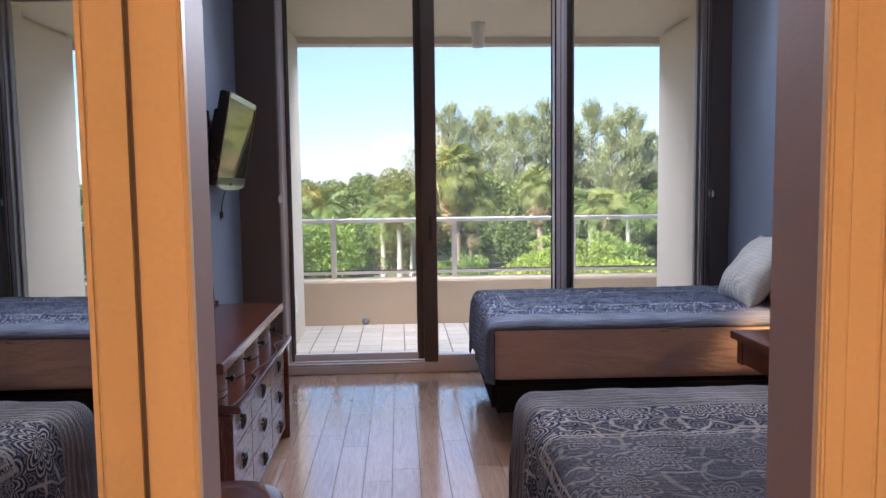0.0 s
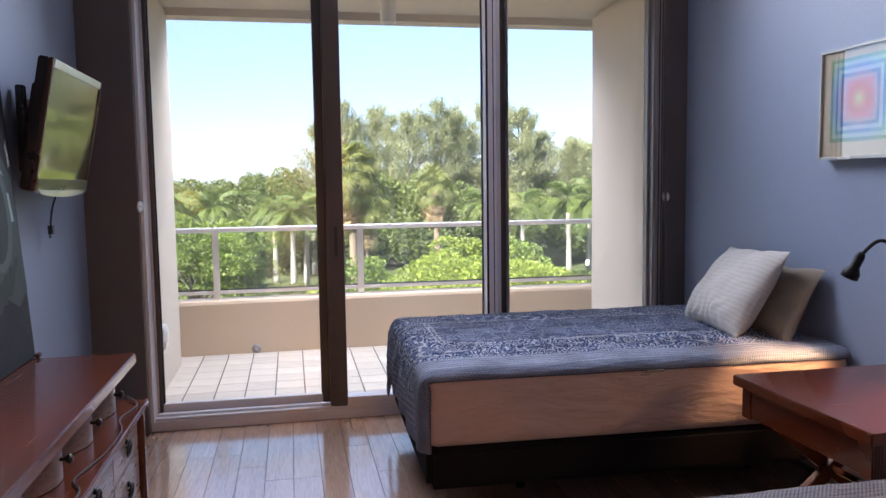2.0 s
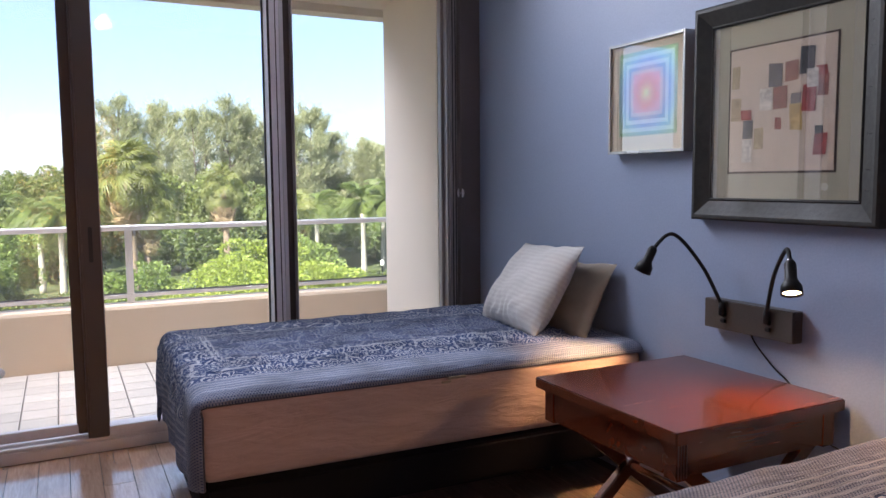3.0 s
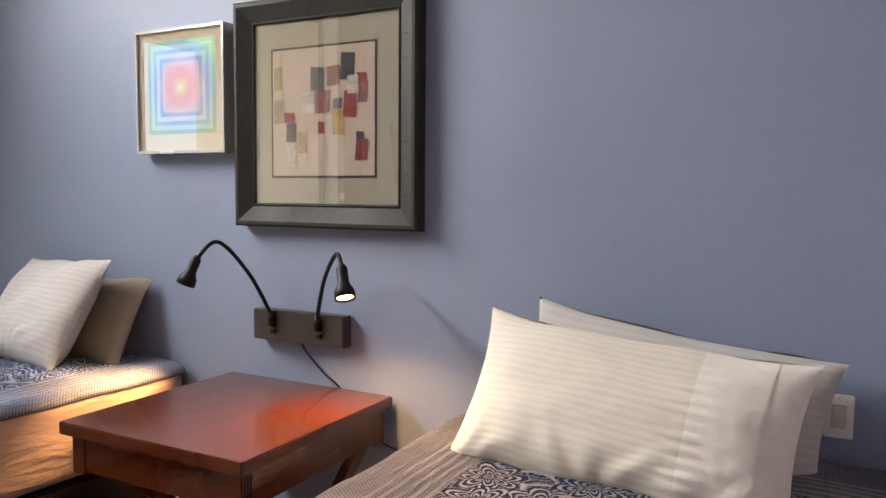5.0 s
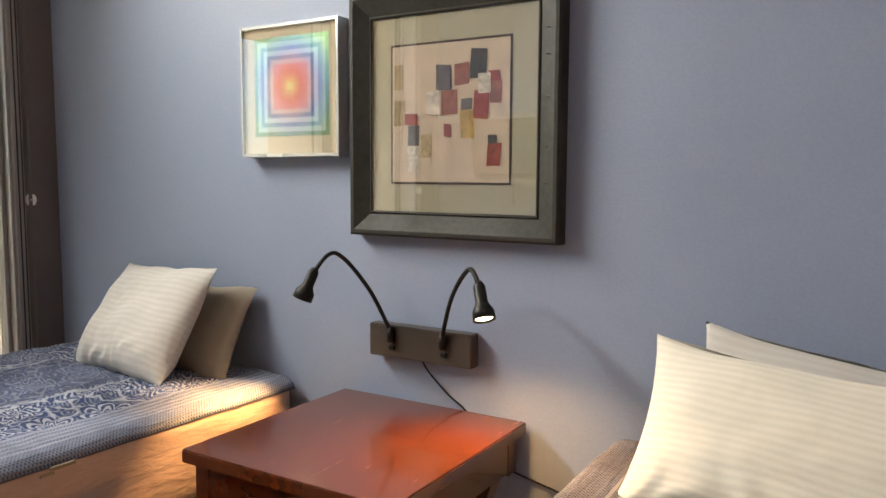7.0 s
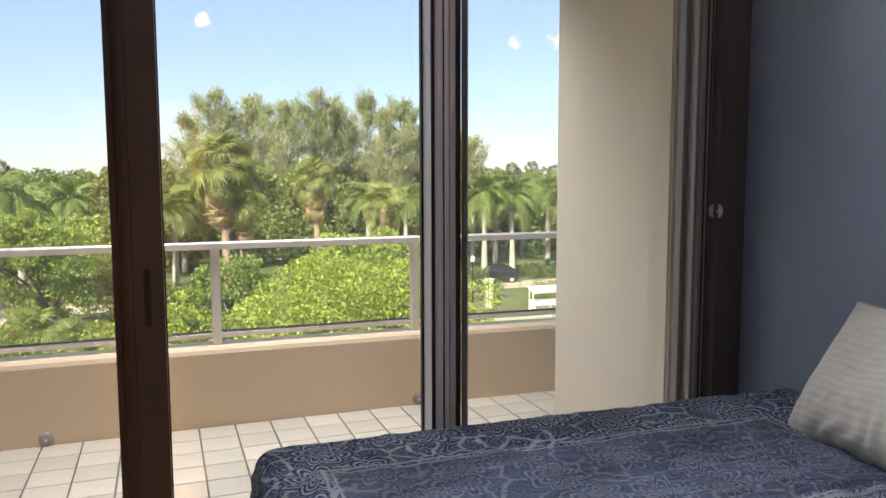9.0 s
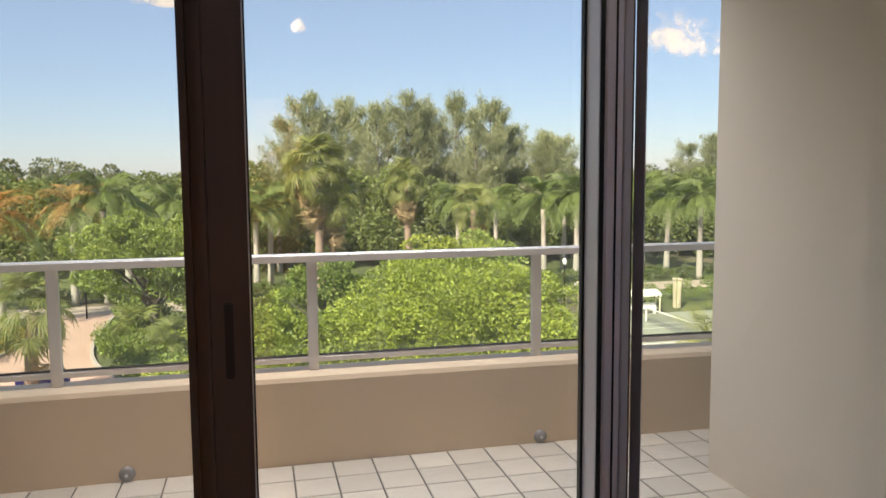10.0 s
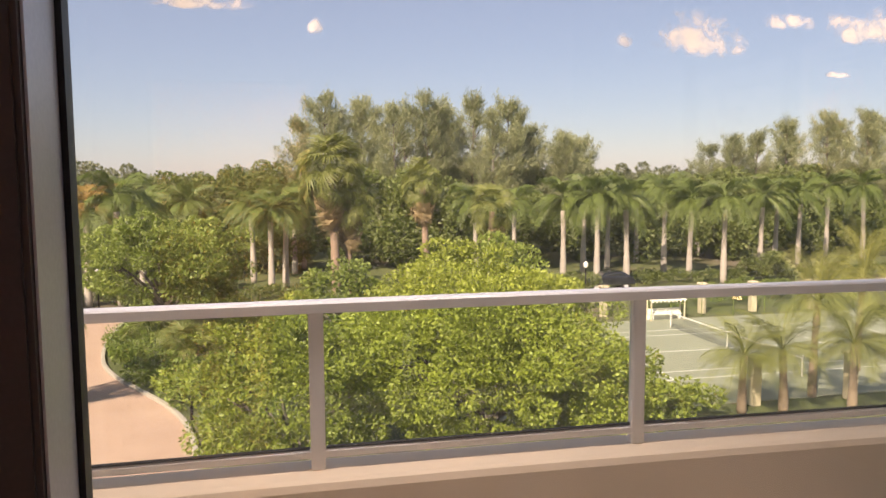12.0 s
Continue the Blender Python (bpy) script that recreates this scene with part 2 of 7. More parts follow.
M_GROUT = surface("dirty_grout", (0.13, 0.11, 0.09), 0.9, 0.35, 1.4, 60, 0.2)


def cloth(name, colour, weave=420.0, wrinkle=7.0, relief=0.5, rough=0.85, stripes=None):
    """Woven sheet or pillowcase: soft creases, thread grain and, if given, a faint woven stripe."""
    m, n, l, p = mat(name)
    v = coords(n, l)
    w, t = noise_tex(n, l, v, wrinkle, 3, 0.5, 0.8), noise_tex(n, l, v, weave, 2)
    c = ramp(n, l, w, [(0.3, shade(colour, 0.92)), (0.7, shade(colour, 1.05))])
    c = mix(n, l, 0.25, c, ramp(n, l, t, [(0.35, shade(colour, 0.8)), (0.65, shade(colour, 1.1))]))
    height = maths(n, l, "MULTIPLY_ADD", t, 0.1, w)
    if stripes:
        tc, sep = n.new("ShaderNodeUVMap"), n.new("ShaderNodeSeparateXYZ")
        l.new(tc.outputs[0], sep.inputs[0])
        s = maths(n, l, "SINE", maths(n, l, "MULTIPLY", sep.outputs[1], stripes))
        s = maths(n, l, "MULTIPLY_ADD", s, 0.5, 0.5)
        c = mix(n, l, maths(n, l, "MULTIPLY", s, 0.35), c, shade(colour, 0.72))
        height = maths(n, l, "MULTIPLY_ADD", s, 0.12, height)
    l.new(c, p.inputs["Base Color"])
    p.inputs["Roughness"].default_value, p.inputs["Sheen Weight"].default_value = rough, 0.15
    bump(n, l, p, height, relief, 0.007)
    return m


def sheet_material():
    """Fitted sheet: thread grain, wide soft folds and short pulled creases."""
    m, n, l, p = mat("taupe_fitted_sheet")
    base = (0.335, 0.238, 0.215)
    fold = noise_tex(n, l, coords(n, l, (1.0, 1.0, 3.2)), 2.6, 3, 0.5, 0.7)
    pulled = noise_tex(n, l, coords(n, l, (2.2, 2.2, 11.0)), 2.0, 4, 0.55, 1.4)
    thread = noise_tex(n, l, coords(n, l), 420, 2)
    c = ramp(n, l, fold, [(0.3, shade(base, 0.86)), (0.7, shade(base, 1.07))])
    c = mix(n, l, 0.25, c, ramp(n, l, thread, [(0.35, shade(base, 0.8)), (0.65, shade(base, 1.1))]))
    l.new(c, p.inputs["Base Color"])
    p.inputs["Roughness"].default_value, p.inputs["Sheen Weight"].default_value = 0.85, 0.15
    bump(n, l, p, maths(n, l, "MULTIPLY_ADD", thread, 0.03, maths(n, l, "MULTIPLY_ADD", pulled, 0.35, fold)), 0.8, 0.03)
    return m


M_SHEET = sheet_material()
M_WHITECASE = cloth("white_pillowcase", (0.62, 0.575, 0.49), 420, 9.0, 0.5, stripes=310.0)
M_WHITEHEM = cloth("white_cotton_hem", (0.68, 0.645, 0.58), 420, 14.0, 0.7)
M_BEIGECASE = cloth("beige_pillowcase", (0.20, 0.165, 0.125), 420, 8.0, 0.4)
M_PALECASE = cloth("pale_grey_pillowcase", (0.45, 0.43, 0.405), 420, 9.0, 0.5, stripes=260.0)


def coverlet_material(name, navy, pale):
    """Navy woven coverlet: pale rosettes, scrolls and medallions in bands, with a border of fine checks. UV is in metres."""
    m, n, l, p = mat(name)
    uv = n.new("ShaderNodeUVMap").outputs[0]
    sep = n.new("ShaderNodeSeparateXYZ")
    l.new(uv, sep.inputs[0])
    u, v = sep.outputs[0], sep.outputs[1]

    def vor(scale, feature, rand, vec=uv):
        t = n.new("ShaderNodeTexVoronoi")
        t.feature = feature
        t.voronoi_dimensions = "2D"
        t.inputs["Scale"].default_value, t.inputs["Randomness"].default_value = scale, rand
        l.new(vec, t.inputs["Vector"])
        return t

    def band(x, lo, hi, soft):
        a = n.new("ShaderNodeMapRange")
        l.new(x, a.inputs[0])
        a.inputs[1].default_value, a.inputs[2].default_value = lo - soft, lo
        b = n.new("ShaderNodeMapRange")
        l.new(x, b.inputs[0])
        b.inputs[1].default_value, b.inputs[2].default_value = hi, hi + soft
        b.inputs[3].default_value, b.inputs[4].default_value = 1.0, 0.0
        return maths(n, l, "MULTIPLY", a.outputs[0], b.outputs[0])

    # petals: distance in a cell, pushed in and out round its centre
    sway = n.new("ShaderNodeTexNoise")
    sway.inputs["Scale"].default_value, sway.inputs["Detail"].default_value = 11.0, 3.0
    l.new(uv, sway.inputs["Vector"])
    bent = n.new("ShaderNodeVectorMath")
    bent.operation = "MULTIPLY_ADD"
    l.new(sway.outputs["Color"], bent.inputs[0])
    bent.inputs[1].default_value = (0.045, 0.045, 0)
    l.new(uv, bent.inputs[2])
    big = vor(5.0, "F1", 0.6, bent.outputs[0])
    off = n.new("ShaderNodeVectorMath")
    off.operation = "SUBTRACT"
    sc = n.new("ShaderNodeVectorMath")
    sc.operation = "SCALE"
    sc.inputs["Scale"].default_value = 1.0
    l.new(bent.outputs[0], sc.inputs[0])
    l.new(sc.outputs[0], off.inputs[0])
    l.new(big.outputs["Position"], off.inputs[1])
    so = n.new("ShaderNodeSeparateXYZ")
    l.new(off.outputs[0], so.inputs[0])
    ang = maths(n, l, "ARCTAN2", so.outputs[1], so.outputs[0])
    pet = maths(n, l, "ABSOLUTE", maths(n, l, "SINE", maths(n, l, "MULTIPLY", ang, 4.0)))
    rad = maths(n, l, "MULTIPLY_ADD", pet, -0.16, big.outputs["Distance"])
    rings = maths(n, l, "SINE", maths(n, l, "MULTIPLY", rad, 52.0))
    ring_line = band(rings, 0.35, 2.0, 0.25)
    inside = n.new("ShaderNodeMapRange")
    l.new(rad, inside.inputs[0])
    inside.inputs[1].default_value, inside.inputs[2].default_value = 0.36, 0.40
    inside.inputs[3].default_value, inside.inputs[4].default_value = 1.0, 0.0
    flowers = maths(n, l, "MULTIPLY", ring_line, inside.outputs[0])
    # scrolls between them
    wob = n.new("ShaderNodeTexNoise")
    wob.inputs["Scale"].default_value, wob.inputs["Detail"].default_value = 5.0, 2.0
    l.new(uv, wob.inputs["Vector"])
    wadd = n.new("ShaderNodeVectorMath")
    wadd.operation = "MULTIPLY_ADD"
    l.new(wob.outputs["Color"], wadd.inputs[0])
    wadd.inputs[1].default_value = (0.16, 0.16, 0)
    l.new(uv, wadd.inputs[2])
    scroll = vor(11.0, "DISTANCE_TO_EDGE", 0.9, wadd.outputs[0])
    sline = band(scroll.outputs["Distance"], -1.0, 0.06, 0.03)
    small = vor(17.0, "F1", 0.8, wadd.outputs[0])
    leafy = band(maths(n, l, "SINE", maths(n, l, "MULTIPLY", small.outputs["Distance"], 26.0)), 0.55, 2.0, 0.3)
    outside = maths(n, l, "SUBTRACT", 1.0, inside.outputs[0])
    fill = maths(n, l, "MULTIPLY", maths(n, l, "MAXIMUM", sline, maths(n, l, "MULTIPLY", leafy, 0.5)), outside)
    pattern = maths(n, l, "MAXIMUM", flowers, fill)
    # fine checks
    cu = maths(n, l, "SINE", maths(n, l, "MULTIPLY", u, 560.0))
    cv = maths(n, l, "SINE", maths(n, l, "MULTIPLY", v, 470.0))
    checks = band(maths(n, l, "MULTIPLY", cu, cv), -0.25, 2.0, 0.3)
    # distance from the hem
    du = maths(n, l, "MINIMUM", u, maths(n, l, "SUBTRACT", 2.42, u))
    dv = maths(n, l, "MINIMUM", v, maths(n, l, "SUBTRACT", 1.52, v))
    hem = maths(n, l, "MINIMUM", du, dv)
    border = band(hem, -1.0, 0.19, 0.015)
    stripe = band(maths(n, l, "SINE", maths(n, l, "MULTIPLY", hem, 210.0)), 0.45, 2.0, 0.2)
    bordered = maths(n, l, "MAXIMUM", maths(n, l, "MULTIPLY", checks, 0.48), maths(n, l, "MULTIPLY", maths(n, l, "MULTIPLY", stripe, band(hem, 0.045, 2.0, 0.01)), 0.7))
    mesh_field = band(hem, 0.50, 2.0, 0.015)
    edging = maths(n, l, "MAXIMUM", band(hem, 0.462, 0.470, 0.003), band(hem, 0.486, 0.491, 0.003))
    pattern = maths(n, l, "MAXIMUM", maths(n, l, "MULTIPLY", pattern, maths(n, l, "MULTIPLY_ADD", mesh_field, -0.45, 1.0)), edging)
    field = maths(n, l, "MAXIMUM", maths(n, l, "MULTIPLY", pattern, 1.0), maths(n, l, "MULTIPLY", maths(n, l, "MULTIPLY", checks, mesh_field), 0.2))
    sel = n.new("ShaderNodeMix")
    l.new(border, sel.inputs[0])
    l.new(field, sel.inputs[2])
    l.new(bordered, sel.inputs[3])
    f = sel.outputs[0]
    thread = noise_tex(n, l, coords(n, l, (1, 1, 1)), 500, 2)
    tone = noise_tex(n, l, coords(n, l, (1, 1, 1)), 5, 3)
    dark = ramp(n, l, tone, [(0.35, shade(navy, 0.6)), (0.65, navy)])
    light = ramp(n, l, tone, [(0.35, shade(pale, 0.62)), (0.65, pale)])
    c = mix(n, l, maths(n, l, "MULTIPLY", f, maths(n, l, "MULTIPLY_ADD", thread, 0.5, 0.62)), dark, light)
    l.new(c, p.inputs["Base Color"])
    p.inputs["Roughness"].default_value, p.inputs["Specular IOR Level"].default_value = 0.85, 0.15
    rib = noise_tex(n, l, coords(n, l, (0.8, 6.5, 2.0)), 7.0, 3, 0.5, 1.0)
    bump(n, l, p, maths(n, l, "MULTIPLY_ADD", rib, 6.0, maths(n, l, "MULTIPLY_ADD", f, 0.3, thread)), 0.7, 0.004)
    return m


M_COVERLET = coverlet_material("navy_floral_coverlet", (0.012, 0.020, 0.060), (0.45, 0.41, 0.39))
# far bed's version: lighter navy ground, bluer pale threads
M_COVERLET_PALER = coverlet_material("paler_navy_floral_coverlet", (0.036, 0.060, 0.142), (0.38, 0.395, 0.44))


def shade_material():
    m = bpy.data.materials.new("amber_lamp_shade")
    m.use_nodes = True
    n, l = m.node_tree.nodes, m.node_tree.links
    n.clear()
    out, mx, tr, di = (n.new("ShaderNode" + k) for k in ("OutputMaterial", "MixShader", "BsdfTranslucent", "BsdfDiffuse"))
    v = coords(n, l)
    c = ramp(n, l, noise_tex(n, l, v, 130, 3), [(0.3, (0.68, 0.31, 0.075)), (0.7, (0.80, 0.39, 0.10))])
    l.new(c, tr.inputs[0])
    l.new(c, di.inputs[0])
    mx.inputs[0].default_value = 0.45
    for i, s in ((1, tr), (2, di)):
        l.new(s.outputs[0], mx.inputs[i])
    l.new(mx.outputs[0], out.inputs[0])
    return m


M_SHADE = shade_material()

# ---- building helpers ----


def thing(name, base, label, category, group="", kind=""):
    ob = new(name)
    ob.empty_display_size = 0.1
    ob.location = base
    return tagged(ob, label, category, group, kind)


def part(name, bm, material, parent=None, label="", smooth=False):
    me = bpy.data.meshes.new(name)
    bmesh.ops.recalc_face_normals(bm, faces=bm.faces)
    bm.to_mesh(me)
    bm.free()
    if material:
        me.materials.append(material)
    if smooth:
        me.polygons.foreach_set("use_smooth", [True] * len(me.polygons))
    ob = new(name, me)
    return under(ob, parent, label)


def under(ob, parent, label=""):
    if parent:
        ob.parent = parent
        if parent.type == "EMPTY":
            ob.matrix_parent_inverse = Matrix.Translation(-parent.location)
    return tagged(ob, label)


def box(x0, x1, y0, y1, z0, z1, bevel=0.0, seg=2, bm=None):
    bm = bm or bmesh.new()
    vs = [bm.verts.new((x, y, z)) for x in (x0, x1) for y in (y0, y1) for z in (z0, z1)]
    for f in ((0, 1, 3, 2), (4, 6, 7, 5), (0, 4, 5, 1), (2, 3, 7, 6), (0, 2, 6, 4), (1, 5, 7, 3)):
        bm.faces.new([vs[i] for i in f])
    if bevel:
        es = [e for e in bm.edges if e.verts[0] in vs and e.verts[1] in vs]
        bmesh.ops.bevel(bm, geom=es, offset=bevel, segments=seg, affect="EDGES", clamp_overlap=True)
    return bm


def boxes(*dims, bevel=0.0):
    bm = bmesh.new()
    for d in dims:
        one = box(*d, bevel=bevel)
        me = bpy.data.meshes.new("tmp")
        one.to_mesh(me)
        one.free()
        bm.from_mesh(me)
        bpy.data.meshes.remove(me)
    return bm


def tube(points, radius, seg=8, bm=None, cap=True):
    bm = bm or bmesh.new()
    pts = [Vector(q) for q in points]
    radii = radius if isinstance(radius, (list, tuple)) else [radius] * len(pts)
    ref = Vector((0.31, 0.17, 0.93))
    rings = []
    for i, q in enumerate(pts):
        d = (pts[min(i + 1, len(pts) - 1)] - pts[max(i - 1, 0)]).normalized()
        side = d.cross(ref)
        if side.length < 1e-3:
            side = d.cross(Vector((1, 0, 0)))
        side.normalize()
        up = side.cross(d)
        ring = [bm.verts.new(q + (side * math.cos(a) + up * math.sin(a)) * radii[i]) for a in (2 * math.pi * k / seg for k in range(seg))]
        if rings:
            for k in range(seg):
                bm.faces.new((rings[-1][k], rings[-1][(k + 1) % seg], ring[(k + 1) % seg], ring[k]))
        rings.append(ring)
    if cap:
        bm.faces.new(rings[0][::-1])
        bm.faces.new(rings[-1])
    return bm


def bezier(points, steps=10):
    """A smooth line through the points."""
    pts = [Vector(q) for q in points]
    out = []
    for i in range(len(pts) - 1):
        a, b, c, d = pts[max(i - 1, 0)], pts[i], pts[i + 1], pts[min(i + 2, len(pts) - 1)]
        for k in range(steps):
            t = k / steps
            out.append(0.5 * ((2 * b) + (c - a) * t + (2 * a - 5 * b + 4 * c - d) * t * t + (3 * b - a - 3 * c + d) * t ** 3))
    return out + [pts[-1]]


def lathe(profile, seg=20, centre=(0, 0, 0), axis=(0, 0, 1)):
    bm = bmesh.new()
    turn = Vector((0, 0, 1)).rotation_difference(Vector(axis)).to_matrix()
    c = Vector(centre)
    rings = []
    for r, h in profile:
        ring = [bm.verts.new(c + turn @ Vector((r * math.cos(a), r * math.sin(a), h))) for a in (2 * math.pi * k / seg for k in range(seg))]
        if rings:
            for k in range(seg):
                bm.faces.new((rings[-1][k], rings[-1][(k + 1) % seg], ring[(k + 1) % seg], ring[k]))
        rings.append(ring)
    for ring in (rings[0], rings[-1]):
        bm.faces.new(ring)
    return bm


def grid(nu, nv, place, uv=None):
    """A sheet of nu x nv cells; place(u, v), both 0 to 1, gives the point."""
    bm = bmesh.new()
    layer = bm.loops.layers.uv.new("UVMap")
    vs = [[bm.verts.new(place(i / nu, j / nv)) for j in range(nv + 1)] for i in range(nu + 1)]
    for i in range(nu):
        for j in range(nv):
            f = bm.faces.new((vs[i][j], vs[i + 1][j], vs[i + 1][j + 1], vs[i][j + 1]))
            if uv:
                for loop, (a, b) in zip(f.loops, ((i, j), (i + 1, j), (i + 1, j + 1), (i, j + 1))):
                    loop[layer].uv = uv(a / nu, b / nv)
    return bm


def structure(name, bm, material, label, category):
    return tagged(part(name, bm, material), label, category, kind="structure")

# ---- the room's shell ----
LEFT, RIGHT, SOUTH, CEIL = 0.14, 3.765, -4.362, 3.05
structure("wall_west", box(-0.02, LEFT, SOUTH, 0.139, -0.02, CEIL), M_BLUE, "slate-blue painted plaster wall behind the dresser", "wall")
structure("wall_east", box(RIGHT, 3.95, -4.53, 0.139, -0.02, CEIL), M_BLUE, "slate-blue painted plaster wall behind the beds", "wall")
DOOR_L, DOOR_R, DOOR_TOP = 0.965, 1.962, 2.12
structure("wall_south", boxes((-0.02, DOOR_L, -4.52, SOUTH, -0.02, CEIL), (DOOR_R, RIGHT, -4.52, SOUTH, -0.02, CEIL),
                              (DOOR_L, DOOR_R, -4.52, SOUTH, DOOR_TOP, CEIL)), M_GREYPAINT, "grey-lilac painted wall with the doorway to the hall", "wall")
structure("ceiling", box(-0.02, 3.95, -4.53, 0.12, CEIL, CEIL + 0.15), M_CEIL, "plain white painted bedroom ceiling", "ceiling")
structure("wall_north", box(LEFT, RIGHT, -0.02, 0.12, 2.95, CEIL), M_DARKPANEL, "dark taupe band above the sliding glass door", "wall")
# hall
structure("wall_hall_west", box(0.40, 0.60, -8.2, -4.55, -0.02, 2.62), M_CREAM, "cream painted hall wall", "wall")
structure("wall_hall_east", box(2.35, 2.5, -8.2, -4.52, -0.02, 2.62), M_CREAM, "cream painted hall wall", "wall")
structure("wall_hall_end", box(0.40, 2.5, -8.35, -8.2, -0.02, 2.62), M_CREAM, "cream painted end wall of the hall", "wall")
structure("ceiling_hall", box(0.40, 2.5, -8.35, -4.53, 2.62, 2.87), M_CEIL, "plain white painted hall ceiling", "ceiling")


def casing(name, x0, x1, label, beads):
    """Moulded door casing on the hall side: a flat board, a raised outer bead and a rounded inner bead."""
    post = structure(name, box(x0, x1, -4.545, -4.521, 0, DOOR_TOP + 0.09, 0.004), M_CREAM, label, "door casing")
    lo, hi = min(x0, x1), max(x0, x1)
    w = hi - lo
    for a, b, d in beads:
        part("moulding", box(lo + a * w, lo + b * w, -4.545 - d, -4.541, 0, DOOR_TOP + 0.085, d * 0.8), M_CREAM, post)
    return post


casing("door_casing_1", 0.902, 0.978, "cream moulded door casing in warm hall light", ((0.80, 0.97, 0.004),))
casing("door_casing_2", 1.955, 2.10, "cream moulded door casing in warm hall light", ((0.03, 0.16, 0.005), (0.26, 0.33, 0.003), (0.62, 0.95, 0.006)))
structure("trim", box(0.902, 2.10, -4.549, -4.521, DOOR_TOP, DOOR_TOP + 0.1, 0.004), M_CREAM, "cream moulded door head casing", "trim")

# mirrored closet door beside the doorway, slightly out of line with the hall
MIRROR_TURN = 1.4


def mirror_door():
    t = thing("mirror_door", (0.90, -4.552, 0.0), "floor-length mirrored closet door beside the bedroom doorway", "mirror door")
    pieces = [("mirror", box(-0.012, 0.0, -1.75, -0.001, 0.012, 2.35), M_MIRROR, "frameless silver mirror glass"),
              ("stile", box(-0.030, 0.004, -1.80, -1.752, 0.01, 2.36, 0.004), M_CREAM, ""),
              ("back_panel", box(-0.030, -0.0125, -1.752, -0.004, 0.01, 2.36), M_CREAM, "")]
    for name, bm, m, lab in pieces:
        ob = part(name, bm, m, None, lab)
        ob.parent = t
    t.matrix_basis = pose(0.90, -4.552, 0.0, 0, 0, -MIRROR_TURN)


mirror_door()
latch = thing("door_latch", (0.912, -4.57, 0.93), "small cream-painted latch lever on the door casing", "latch")
part("lever", tube(bezier([(0.912, -4.563, 0.90), (0.912, -4.585, 0.905), (0.914, -4.592, 0.935), (0.920, -4.588, 0.94)], 5), 0.006), M_CREAM, latch, smooth=True)
part("plate", box(0.904, 0.922, -4.568, -4.561, 0.88, 0.95, 0.002), M_CREAM, latch)

hall_light = thing("ceiling_light", (1.75, -7.3, 2.62), "flush square hall ceiling light, lit", "ceiling light")
part("housing", boxes((1.63, 1.87, -7.42, -7.18, 2.585, 2.619), bevel=0.004), M_WHITEPL, hall_light)
part("diffuser", box(1.64, 1.86, -7.41, -7.19, 2.574, 2.585, 0.002), M_HALLGLASS, hall_light, "lit warm diffuser")


def baseboard(name, bm):
    structure(name, bm, M_GREYPAINT, "low grey-lilac painted baseboard", "baseboard")


baseboard("baseboard_east", box(RIGHT - 0.014, RIGHT - 0.001, -4.360, -0.125, 0.002, 0.095, 0.003))
baseboard("baseboard_south", box(DOOR_R + 0.02, RIGHT - 0.016, SOUTH + 0.001, SOUTH + 0.014, 0.002, 0.095, 0.003))
baseboard("baseboard_west", box(LEFT + 0.001, LEFT + 0.014, -4.360, -0.125, 0.002, 0.095, 0.003))

# dark side panels of the window wall, with the shade pulls
structure("column_1", boxes((LEFT + 0.001, 0.425, -0.12, 0.06, 0, 2.949), bevel=0.004), M_DARKPANEL, "dark taupe full-height side panel of the window", "column")
structure("column_2", boxes((3.625, RIGHT - 0.001, -0.12, 0.06, 0, 2.949), bevel=0.004), M_DARKPANEL, "dark taupe full-height side panel of the window", "column")


def shade_pull(x, turn):
    t = thing("shade_pull", (x, -0.09, 1.32), "small round pale disc of a window shade pull", "shade pull")
    part("disc", lathe([(0.028, -0.005), (0.031, -0.003), (0.031, 0.003), (0.028, 0.005)], 18, (x, -0.105, 1.32), (turn, -0.25, 0)), M_ALU, t)
    part("bracket", box(x - 0.010, x + 0.010, -0.119, -0.1185, 1.316, 1.324), M_ALU, t)


shade_pull(0.430, 1)
shade_pull(3.632, -1)

# ---- sliding glass door ----
door = thing("door_1", (2.0, 0.0, 0.0), "three-panel sliding glass balcony door in dark bronze aluminium, closed", "sliding door", kind="structure")
part("sill", boxes((0.425, 3.625, -0.05, 0.15, 0.0, 0.058), (0.425, 3.625, -0.038, -0.006, 0.058, 0.075), (0.425, 3.625, 0.03, 0.05, 0.058, 0.078), bevel=0.003), M_ALU, door, "grey aluminium threshold with slide tracks")
part("head", box(0.425, 3.625, -0.05, 0.15, 2.89, 2.949, 0.003), M_BRONZE, door)
part("jamb", boxes((0.4255, 0.444, -0.07, 0.15, 0.058, 2.89), (0.444, 0.456, 0.066, 0.11, 0.058, 2.89), bevel=0.002), M_ALU, door)
part("jamb", boxes((3.574, 3.6245, -0.075, 0.056, 0.058, 2.89), (3.554, 3.5735, 0.008, 0.05, 0.058, 2.89), (3.562, 3.5735, -0.06, -0.035, 0.058, 2.89), bevel=0.002), M_JAMB, door)
part("jamb_groove", boxes((3.590, 3.597, -0.0765, -0.0745, 0.07, 2.88), (3.611, 3.6165, -0.0765, -0.0745, 0.07, 2.88)), M_SEAL, door)


